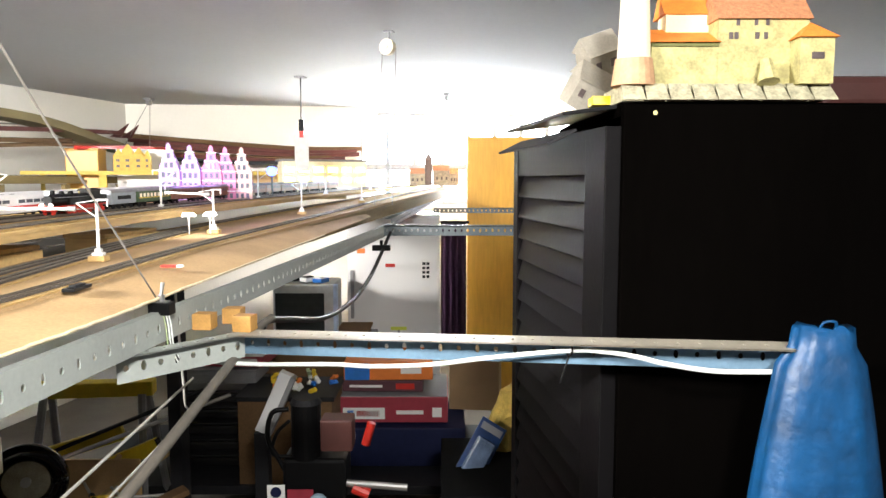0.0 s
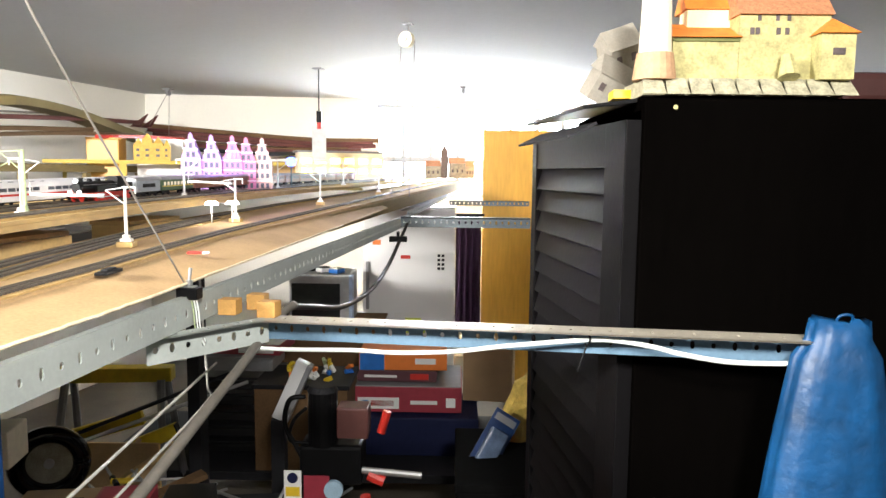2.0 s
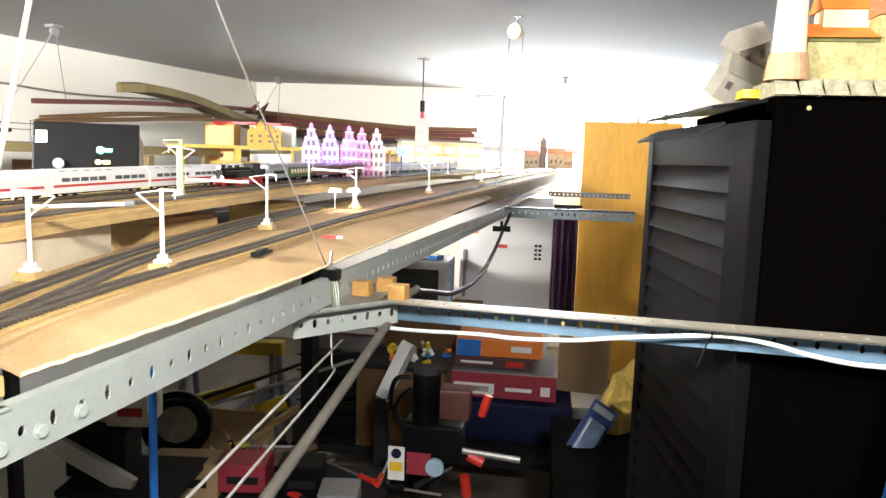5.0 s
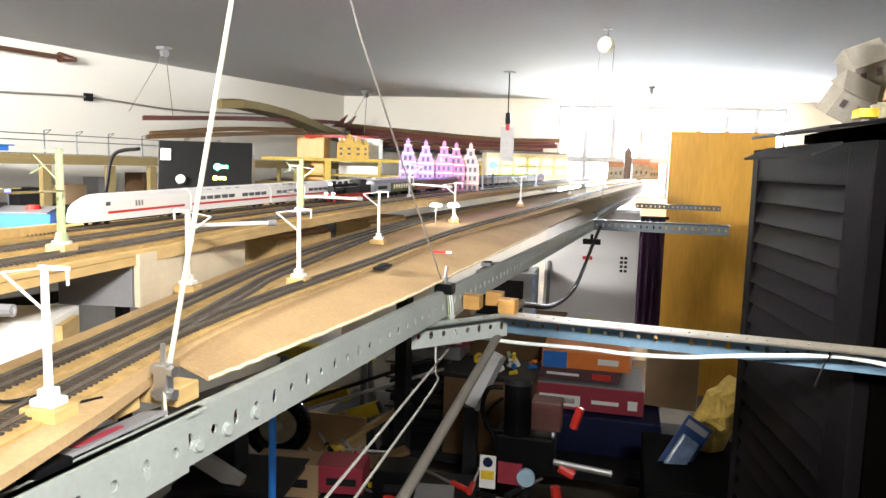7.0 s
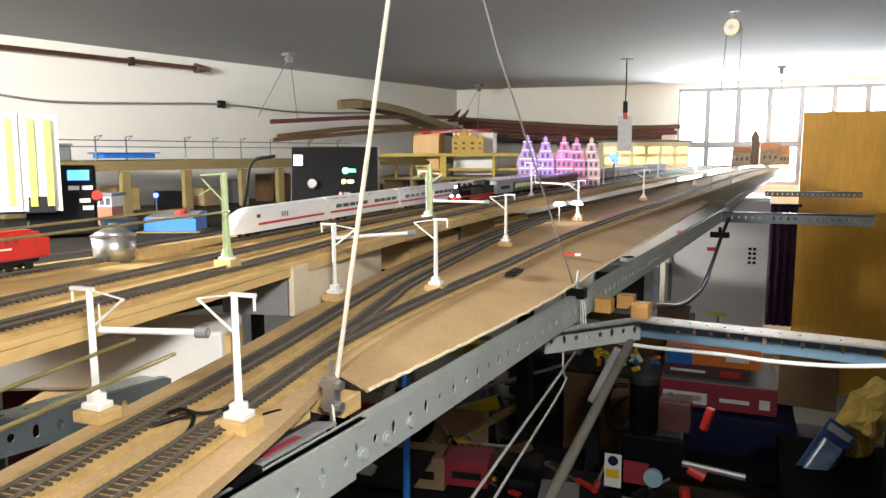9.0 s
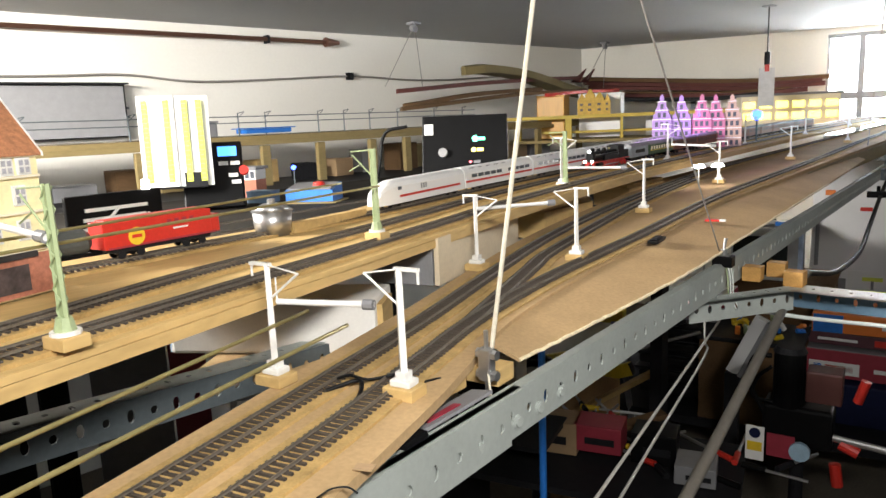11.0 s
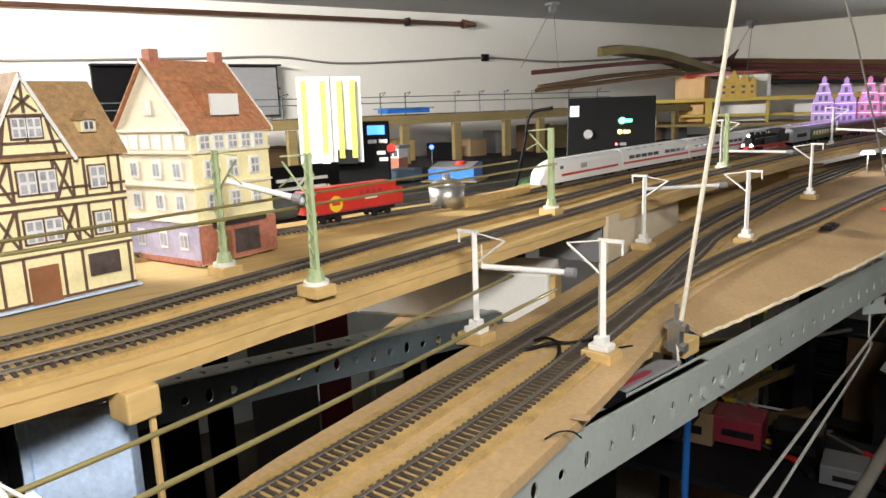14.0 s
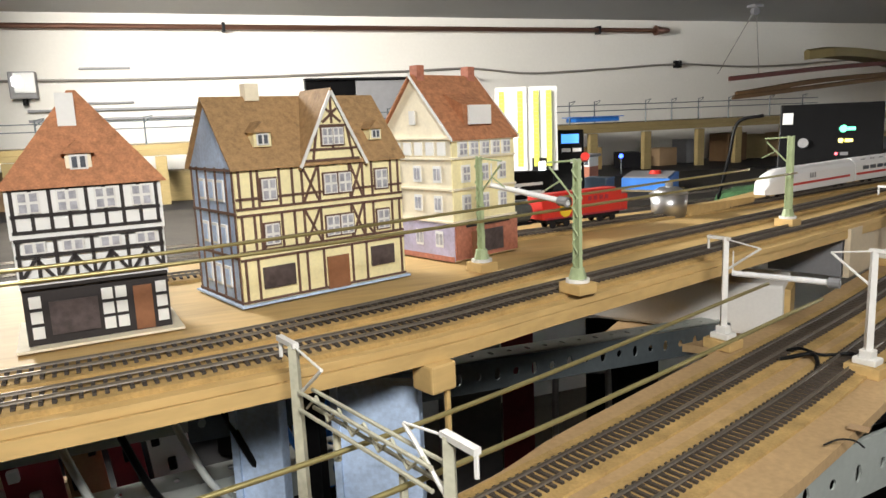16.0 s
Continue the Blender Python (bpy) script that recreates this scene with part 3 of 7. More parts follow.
part("insulator", rd((-0.50, -0.341, 1.552), (-0.50, -0.341, 1.536), 0.0022, 8), OLDMAST, gt)
part("insulator", rd((-0.44, -0.322, 1.552), (-0.44, -0.322, 1.536), 0.0022, 8), OLDMAST, gt)
cross_bar((-0.795, -0.108, 1.652), (-0.692, -0.080, 1.641))
cross_bar((-0.672, 0.092, 1.560), (-0.588, 0.135, 1.561))
cross_bar((-0.835, 0.530, 1.583), (-0.763, 0.622, 1.586))
cross_bar((-1.035, 1.03, 1.602), (-0.925, 1.085, 1.600))
cross_bar((-1.115, 1.63, 1.620), (-0.985, 1.625, 1.616))
GMK = "green lattice catenary mast on a white foot plate"
mast_lattice(-0.677, -0.080, 1.571, 15, GMK, -1)
mast_lattice(-0.810, -0.115, 1.571, 15, GMK, 1)
mast_lattice(-0.858, 0.358, 1.571, 15, GMK, -1)
mast_lattice(-1.02, 1.0, 1.571, 12, GMK, -1)

# contact wires, thick brass rods, over the near tracks and the far ones
def wire(pts, r, label="long brass contact wire above the track"):
    return solid("contact_wire", tb(pts, r, 6, 8), BRASS, label, "contact wire", "contact wires", smooth=True)


for way, dx in ((W1, 0.0), (W2, -0.005)):
    pts = [way.m(way.near_y(y), dx, 0.071).translation for y in (-0.6, -0.3, 0.1)]
    wire(pts, 0.0016)
for way, dx in ((W3, 0.0), (W4, 0.004)):
    pts = [way.m(way.near_y(y), dx, 0.073).translation for y in (-0.7, -0.4, -0.1, 0.35)]
    wire(pts, 0.0014)


# ---- model houses ----
def house_shell(t, w, d, h, ridge, wall_mat, side_mat, roof_mat, over=0.004, along=True):
    """Card walls with a gabled roof; local x to the right along the front, y to the back, z up. along: the ridge runs along x."""
    bm = bmesh.new()
    box(bm, (w / 2, 0.001, h / 2), (w, 0.002, h))
    part("front_wall", bm, wall_mat, t)
    bm = bmesh.new()
    box(bm, (w / 2, d - 0.001, h / 2), (w, 0.002, h))
    part("back_wall", bm, side_mat, t)
    for x in (0.001, w - 0.001):
        bm = bmesh.new()
        prism(bm, [(x, 0.002, 0), (x, d - 0.002, 0), (x, d - 0.002, h), (x, d / 2, ridge - 0.002), (x, 0.002, h)], (-0.001, 0, 0), (0.001, 0, 0))
        part("gable_wall", bm, side_mat, t)
    for sgn in (0, 1):
        bm = bmesh.new()
        ya, yb = (-over, d / 2) if sgn == 0 else (d + over, d / 2)
        sl = (ridge - h) / (d / 2)
        za = h - over * sl
        prism(bm, [(0, ya, za), (0, yb, ridge), (0, yb, ridge + 0.0025), (0, ya, za + 0.0025)], (-over, 0, 0), (w + over, 0, 0))
        part("roof_slope", bm, roof_mat, t)


def window(t, x, z, w, h, frame=WHITEPAINT, y=-0.0012, bars=1, rows=2, surround=None):
    if surround:
        part("surround", bx((x, y + 0.0006, z), (w + 0.003, 0.0012, h + 0.003)), surround, t)
        y -= 0.0005
    o = part("window", bx((x, y, z), (w, 0.0014, h)), frame, t)
    bm = bmesh.new()
    cw, ch = w / (bars + 1), h / rows
    for i in range(bars + 1):
        for j in range(rows):
            box(bm, (x - w / 2 + cw * (i + 0.5), y - 0.0008, z - h / 2 + ch * (j + 0.5)), (cw * 0.66, 0.0006, ch * 0.74))
    p = part("pane", bm, CURTAIN, o)
    return o


def beams(t, segs, mat_, y=-0.0006, wd=0.0022):
    for (x0, z0, x1, z1) in segs:
        L = math.hypot(x1 - x0, z1 - z0)
        a = math.degrees(math.atan2(z1 - z0, x1 - x0))
        part("beam", bx((0, 0, 0), (L, 0.0012, wd), m=pose((x0 + x1) / 2, y, (z0 + z1) / 2, 0, -a, 0)), mat_, t)


def yaw_of(a, b):
    return math.degrees(math.atan2(b[1] - a[1], b[0] - a[0]))


def dormer(t, x, z, yb, w, mat_, roof_):
    d = part("dormer", bx((x, yb, z), (w, 0.020, w * 0.8)), mat_, t)
    bm = bmesh.new()
    prism(bm, [(x - w * 0.65, 0, z + w * 0.36), (x + w * 0.65, 0, z + w * 0.36), (x, 0, z + w * 0.95)], (0, yb - 0.013, 0), (0, yb + 0.016, 0))
    part("dormer_roof", bm, roof_, d)
    bm = bmesh.new()
    box(bm, (x, yb - 0.0106, z), (w * 0.7, 0.001, w * 0.62))
    part("dormer_window", bm, WHITEPAINT, d)
    bm = bmesh.new()
    for sx in (-1, 1):
        box(bm, (x + sx * w * 0.16, yb - 0.0114, z), (w * 0.2, 0.0008, w * 0.46))
    part("pane", bm, GLASS, d)


# yellow half-timbered house with a cross gable
A, B = (-0.786, -0.361), (-0.842, -0.190)
h1 = thing("model_house", pose(A[0], A[1], 1.5585, 0, 0, yaw_of(A, B)), "yellow half-timbered card model house with brown tiled roof", "model house", "model street")
w, d, hh, rg = 0.180, 0.105, 0.128, 0.188
# bluish gable walls: the cooler light on the house's side, set as card colour
house_shell(h1, w, d, hh, rg, YELLOWCARD, BLUECARD, ROOFBROWN)
part("base_plate", bx((w / 2, d / 2, 0.001), (w + 0.008, d + 0.008, 0.002)), BLUECARD, h1)
bm = bmesh.new()
gx0, gx1, gz = 0.066, 0.133, 0.192
prism(bm, [(gx0, 0, hh - 0.004), (gx1, 0, hh - 0.004), ((gx0 + gx1) / 2, 0, gz)], (0, -0.0032, 0), (0, d / 2, 0))
part("cross_gable", bm, YELLOWCARD, h1)
for sx, xe in ((-1, gx0), (1, gx1)):
    bm = bmesh.new()
    xm = (gx0 + gx1) / 2
    prism(bm, [(xe + sx * 0.003, 0, hh - 0.008), (xm, 0, gz), (xm, 0, gz + 0.003), (xe + sx * 0.003, 0, hh - 0.005)], (0, -0.007, 0), (0, d / 2, 0))
    part("gable_roof", bm, ROOFBROWN, h1)
for fl, z in enumerate((0.025, 0.064, 0.105)):
    for cx in (0.032, 0.100, 0.155):
        if fl:
            window(h1, cx - (0.004 if cx == 0.1 else 0), z, 0.014, 0.019, surround=BEAMBROWN)
            if cx == 0.1:
                window(h1, cx + 0.012, z, 0.014, 0.019, surround=BEAMBROWN)
window(h1, 0.094, 0.150, 0.011, 0.016, y=-0.0044, surround=BEAMBROWN)
window(h1, 0.106, 0.150, 0.011, 0.016, y=-0.0044, surround=BEAMBROWN)
part("shop_window", bx((0.036, -0.001, 0.024), (0.032, 0.002, 0.020)), SHOPDARK, h1)
part("shop_window", bx((0.152, -0.001, 0.027), (0.028, 0.002, 0.020)), SHOPDARK, h1)
part("door", bx((0.099, -0.001, 0.018), (0.024, 0.002, 0.032)), DOORBROWN, h1)
segs = [(0, z, w, z) for z in (0.004, 0.043, 0.050, 0.083, 0.089, 0.124)]
for x in (0.004, 0.016, 0.022, 0.043, 0.056, 0.066, 0.084, 0.118, 0.133, 0.144, 0.167, 0.176):
    segs += [(x, 0.050, x, 0.083), (x, 0.089, x, 0.124)]
for x in (0.004, 0.016, 0.056, 0.066, 0.084, 0.116, 0.133, 0.176):
    segs.append((x, 0.004, x, 0.043))
for z0, z1 in ((0.051, 0.082), (0.090, 0.123)):
    segs += [(0.067, z0, 0.083, z1), (0.067, z1, 0.083, z0), (0.119, z0, 0.132, z1), (0.119, z1, 0.132, z0)]
segs += [(0.0, 0.060, 0.180, 0.060), (0.0, 0.098, 0.180, 0.098), (0.023, 0.051, 0.031, 0.060), (0.136, 0.060, 0.143, 0.051)]
beams(h1, segs, BEAMBROWN)
beams(h1, [(gx0 + 0.004, 0.128, gx1 - 0.004, 0.128), (0.072, 0.138, 0.128, 0.138), (0.084, 0.160, 0.116, 0.160), (0.078, 0.128, 0.084, 0.160), (0.122, 0.128, 0.116, 0.160), (0.100, 0.138, 0.1, 0.160), (0.1, 0.162, 0.1, 0.188), (0.09, 0.163, 0.106, 0.176), (0.11, 0.163, 0.094, 0.176)], BEAMBROWN, y=-0.0038)
beams(h1, [(gx0 - 0.003, hh - 0.006, 0.0995, gz), (gx1 + 0.003, hh - 0.006, 0.0995, gz)], WHITEPAINT, y=-0.0066, wd=0.003)
dormer(h1, 0.034, 0.150, 0.018, 0.017, YELLOWCARD, ROOFBROWN)
dormer(h1, 0.157, 0.150, 0.018, 0.014, YELLOWCARD, ROOFBROWN)
for cy in (0.03, 0.052, 0.075):
    for z in (0.025, 0.064, 0.105):
        o = part("side_window", bx((-0.0008, cy, z), (0.0016, 0.013, 0.020)), PAPER, h1)
        part("pane", bx((-0.0018, cy, z), (0.0006, 0.009, 0.015)), BLUECARD, o)
for z in (0.004, 0.045, 0.085, 0.124):
    part("beam", bx((-0.0008, d / 2, z), (0.0014, d, 0.0024)), BEAMBROWN, h1)
for cy in (0.003, 0.018, 0.041, 0.064, 0.087, 0.102):
    part("beam", bx((-0.0006, cy, 0.064), (0.0012, 0.0022, 0.124)), BEAMBROWN, h1)
part("chimney", bx((0.045, d / 2, rg + 0.006), (0.014, 0.012, 0.016), bevel=0.0005), CREAM, h1)

# cream corner house with a shop
A, B = (-0.877, -0.118), (-0.915, -0.022)
h2 = thing("model_house", pose(A[0], A[1], 1.5585, 0, 0, yaw_of(A, B)), "cream card model house with red-brown roof and brick shop front", "model house", "model street")
w, d, hh, rg = 0.103, 0.130, 0.142, 0.212
house_shell(h2, w, d, hh, rg, YELLOWCARD, CREAM, ROOFRED)
part("shop_front", bx((w / 2, -0.0015, 0.022), (w, 0.003, 0.040)), BRICK, h2)
part("shop_window", bx((w * 0.58, -0.0034, 0.020), (0.034, 0.001, 0.026)), SHOPDARK, h2)
part("shop_door", bx((w * 0.30, -0.0034, 0.018), (0.014, 0.001, 0.030)), DOORBROWN, h2)
part("sign_board", bx((w * 0.5, -0.004, 0.042), (w * 0.7, 0.002, 0.006)), BEAMBLACK, h2)
for cx in (0.020, 0.050, 0.080):
    for z in (0.066, 0.100, 0.128):
        if z < 0.12:
            window(h2, cx, z, 0.011, 0.017, surround=PAPER)
for z in (0.046, 0.083, 0.118, 0.138):
    part("cornice", bx((w / 2, -0.0015, z), (w, 0.003, 0.0025)), CREAM, h2)
part("side_ground_floor", bx((-0.0004, d / 2, 0.023), (0.0012, d, 0.044)), mat("lilac_print", (0.46, 0.42, 0.56), 0.75, var=0.25, scale=50), h2)
part("plinth", bx((-0.0012, d / 2, 0.003), (0.001, d, 0.006)), BRICK, h2)
for z in (0.046, 0.083, 0.118, 0.141):
    part("cornice", bx((-0.0015, d / 2, z), (0.003, d, 0.0025)), CREAM, h2)
for cx in (0.016, 0.034, 0.052, 0.070, 0.088):
    window(h2, cx, 0.128, 0.012, 0.014, surround=PAPER)
for cy in (0.016, 0.036, 0.056, 0.076, 0.096, 0.114):
    part("window", bx((-0.0010, cy, 0.129), (0.0016, 0.013, 0.015)), PAPER, h2)
for cy in (0.025, 0.06, 0.10):
    for z in (0.025, 0.066, 0.100):
        o = part("window", bx((-0.0008, cy, z), (0.0016, 0.013, 0.019)), PAPER, h2)
        bm = bmesh.new()
        for sy in (-1, 1):
            box(bm, (-0.0017, cy + sy * 0.003, z), (0.0006, 0.0042, 0.013))
        part("pane", bm, CURTAIN, o)
part("window", bx((-0.0008, d / 2, 0.165), (0.0016, 0.010, 0.016)), WHITEPAINT, h2)
bm = bmesh.new()
prism(bm, [(0.030, 0.008, 0.150), (0.030, 0.045, 0.192), (0.030, 0.012, 0.178)], (0, 0, 0), (0.044, 0, 0))
part("dormer", bm, ROOFRED, h2)
part("dormer_window", bx((0.052, 0.006, 0.166), (0.036, 0.003, 0.022)), PAPER, h2)
for x in (0.010, w - 0.010):
    part("chimney", bx((x, d / 2, rg + 0.004), (0.011, 0.013, 0.018)), BRICK, h2)
for x in (-0.004, w + 0.004):
    bm = bmesh.new()
    sl = (rg - hh) / (d / 2)
    prism(bm, [(x, -0.005, hh - 0.005 * sl), (x, d / 2, rg), (x, d / 2, rg + 0.004), (x, -0.005, hh + 0.004 - 0.005 * sl)], (-0.0008, 0, 0), (0.0008, 0, 0))
    part("verge_board", bm, PAPER, h2)

# black-timbered house with hipped red roof
A, B = (-0.738, -0.526), (-0.752, -0.424)
h0 = thing("model_house", pose(A[0], A[1], 1.5585, 0, 0, yaw_of(A, B)), "black and white timbered card model house, red hipped roof", "model house", "model street")
w, d = 0.104, 0.085
part("base_plate", bx((w / 2, d / 2 - 0.004, 0.001), (w + 0.016, d + 0.016, 0.002)), CREAM, h0)
part("ground_floor", bx((w / 2, d / 2, 0.024), (w, d, 0.046)), BEAMBLACK, h0)
part("upper_floor", bx((w / 2, d / 2 - 0.001, 0.066), (w + 0.002, d + 0.002, 0.038)), PAPER, h0)
part("top_floor", bx((w / 2, d / 2 - 0.002, 0.104), (w + 0.004, d + 0.004, 0.038)), PAPER, h0)
bm = bmesh.new()
o = 0.007
vs = [bm.verts.new(p) for p in ((-o, -o, 0.122), (w + o, -o, 0.122), (w + o, d + o, 0.122), (-o, d + o, 0.122), (w * 0.47, d * 0.5, 0.196), (w * 0.53, d * 0.5, 0.196))]
for f in ((0, 1, 5, 4), (1, 2, 5), (2, 3, 4, 5), (3, 0, 4), (3, 2, 1, 0)):
    bm.faces.new([vs[i] for i in f])
part("hip_roof", bm, ROOFRED, h0)
segs = [(0, z, w, z) for z in (0.048, 0.053, 0.072, 0.084, 0.090, 0.102, 0.122)]
for i in range(9):
    x = 0.002 + i * (w - 0.004) / 8
    segs += [(x, 0.053, x, 0.084), (x, 0.090, x, 0.122)]
for i in range(4):
    x = i * w / 4
    segs += [(x + 0.002, 0.054, x + w / 8, 0.070), (x + w / 4 - 0.002, 0.054, x + w / 8, 0.070)]
beams(h0, segs, BEAMBLACK, y=-0.0042, wd=0.0026)
for i in range(4):
    window(h0, w * (i + 0.5) / 4, 0.112, 0.015, 0.016, y=-0.0052)
    window(h0, w * (i + 0.5) / 4, 0.078, 0.015, 0.009, y=-0.0052, rows=1)
part("shop_window", bx((0.034, -0.0008, 0.022), (0.034, 0.0018, 0.026)), SHOPDARK, h0)
part("door", bx((0.084, -0.0008, 0.021), (0.014, 0.0018, 0.036)), DOORBROWN, h0)
for x in (0.008, 0.058, 0.068, 0.098):
    for z in (0.012, 0.024, 0.036):
        part("infill_panel", bx((x, -0.001, z), (0.008, 0.002, 0.009)), PAPER, h0)
dormer(h0, 0.05, 0.140, 0.012, 0.018, CREAM, ROOFRED)
part("chimney", bx((0.046, 0.030, 0.178), (0.013, 0.013, 0.030)), PAPER, h0)


# ---- trains ----
def bogie(t, m):
    bm = bmesh.new()
    box(bm, (0, 0, 0.0075), (0.018, 0.030, 0.006), m, 0.001)
    part("bogie_frame", bm, BLACK, t)
    for y in (-0.0125, 0.0125):
        for x in (-0.0088, 0.0088):
            bm = bmesh.new()
            rod(bm, m @ Vector((x - 0.0012, y, 0.0055)), m @ Vector((x + 0.0012, y, 0.0055)), 0.0055, 14)
            part("wheel", bm, DARKGREY, t)


def on_way(way, s):
    return way.m(s, 0, 0.0048)


def coach_body(bm, w, L, z0, z1, roof, m=None, taper=0.0):
    sec = [(-w / 2, z0), (w / 2, z0), (w / 2, z1), (w * 0.40, z1 + roof * 0.55), (w * 0.2, z1 + roof * 0.92), (0, z1 + roof), (-w * 0.2, z1 + roof * 0.92), (-w * 0.40, z1 + roof * 0.55), (-w / 2, z1)]
    prism(bm, [(x, 0, z) for x, z in sec], (0, -L / 2, 0), (0, L / 2, 0))


def wagon(way, s, L, body, roof_mat, label, cat, nwin, wz=0.030, stripe=None, wmat=GLASS):
    t = thing("railway_coach", on_way(way, s), label, cat, "standing trains")
    bm = bmesh.new()
    box(bm, (0, 0, 0.0255), (0.032, L, 0.027), bevel=0.0012)
    part("body", bm, body, t)
    bm = bmesh.new()
    coach_body(bm, 0.034, L + 0.002, 0.0385, 0.0395, 0.0075)
    part("roof", bm, roof_mat, t)
    part("underframe", bx((0, 0, 0.0115), (0.022, L * 0.9, 0.004)), BLACK, t)
    for i in range(nwin):
        y = -L / 2 + L * (i + 0.7) / (nwin + 0.4)
        part("window", bx((0, y, wz), (0.0328, L / nwin * 0.55, 0.009)), wmat, t)
    if stripe:
        part("stripe", bx((0, 0, 0.0225), (0.0326, L * 0.98, 0.0016)), stripe, t)
    for y in (-L / 2 + 0.026, L / 2 - 0.026):
        bogie(t, pose(0, y, 0))
    return t


def express_car(way, s, L, nose, label):
    t = thing("express_train_car", on_way(way, s), label, "model train", "white express train")
    bm = bmesh.new()
    coach_body(bm, 0.037, L, 0.007, 0.037, 0.012)
    if nose:
        # pull the front end down into a rounded nose
        bmesh.ops.bisect_plane(bm, geom=bm.verts[:] + bm.edges[:] + bm.faces[:], plane_co=(0, -L / 2 + 0.055, 0), plane_no=(0, 1, 0))
        for k in range(1, 6):
            bmesh.ops.bisect_plane(bm, geom=bm.verts[:] + bm.edges[:] + bm.faces[:], plane_co=(0, -L / 2 + 0.009 * k, 0), plane_no=(0, 1, 0))
        for v in bm.verts:
            u = (v.co.y + L / 2) / 0.055
            if u < 1:
                f = math.sqrt(max(0.0, 1 - (1 - u) ** 2)) * 0.78 + 0.22
                v.co.x *= 0.55 + 0.45 * math.sqrt(max(0, 1 - (1 - u) ** 2))
                v.co.z = 0.008 + (v.co.z - 0.008) * f
    part("body", bm, LIVERY, t)
    part("red_stripe", bx((0, 0.020 if nose else 0, 0.0195), (0.0378, L - (0.07 if nose else 0.004), 0.0040)), RED, t, "thin red stripe")
    a = -L / 2 + (0.10 if nose else 0.02)
    k = 7 if nose else 10
    step = (L / 2 - 0.012 - a) / k
    for i in range(0 if nose else k):
        if i != 5:
            part("window", bx((0, a + step * (i + 0.5), 0.0300), (0.0376, step * 0.86, 0.0070)), GLASS, t)
    for i in range(0 if nose else 5):
        part("roof_window", bx((0, a + 0.01 + i * 0.030, 0.0440), (0.0265, 0.014, 0.003)), GLASS, t)
    if nose:
        part("windscreen", bx((0, -L / 2 + 0.030, 0.0330), (0.026, 0.016, 0.006), m=None, bevel=0.001), GLASS, t)
        for i in range(3):
            part("lettering_bar", bx((0.0187, -L / 2 + 0.120 + i * 0.007, 0.031), (0.0006, 0.004, 0.009)), GREYPLASTIC, t)
        part("side_window", bx((0.0, -L / 2 + 0.056, 0.0335), (0.0374, 0.010, 0.006)), GLASS, t)
    part("underframe", bx((0, 0.01, 0.007), (0.026, L * 0.8, 0.006)), DARKGREY, t)
    for y in (-L / 2 + 0.05, L / 2 - 0.035):
        bogie(t, pose(0, y, 0))
    return t


sn = W5.near_y(0.53)
s = sn
for i in range(5):
    L = 0.263
    express_car(W5, s + L / 2, L, i == 0, "white express model train car with a red stripe" if i else "white express power car with rounded nose and red stripe")
    s += L + 0.006


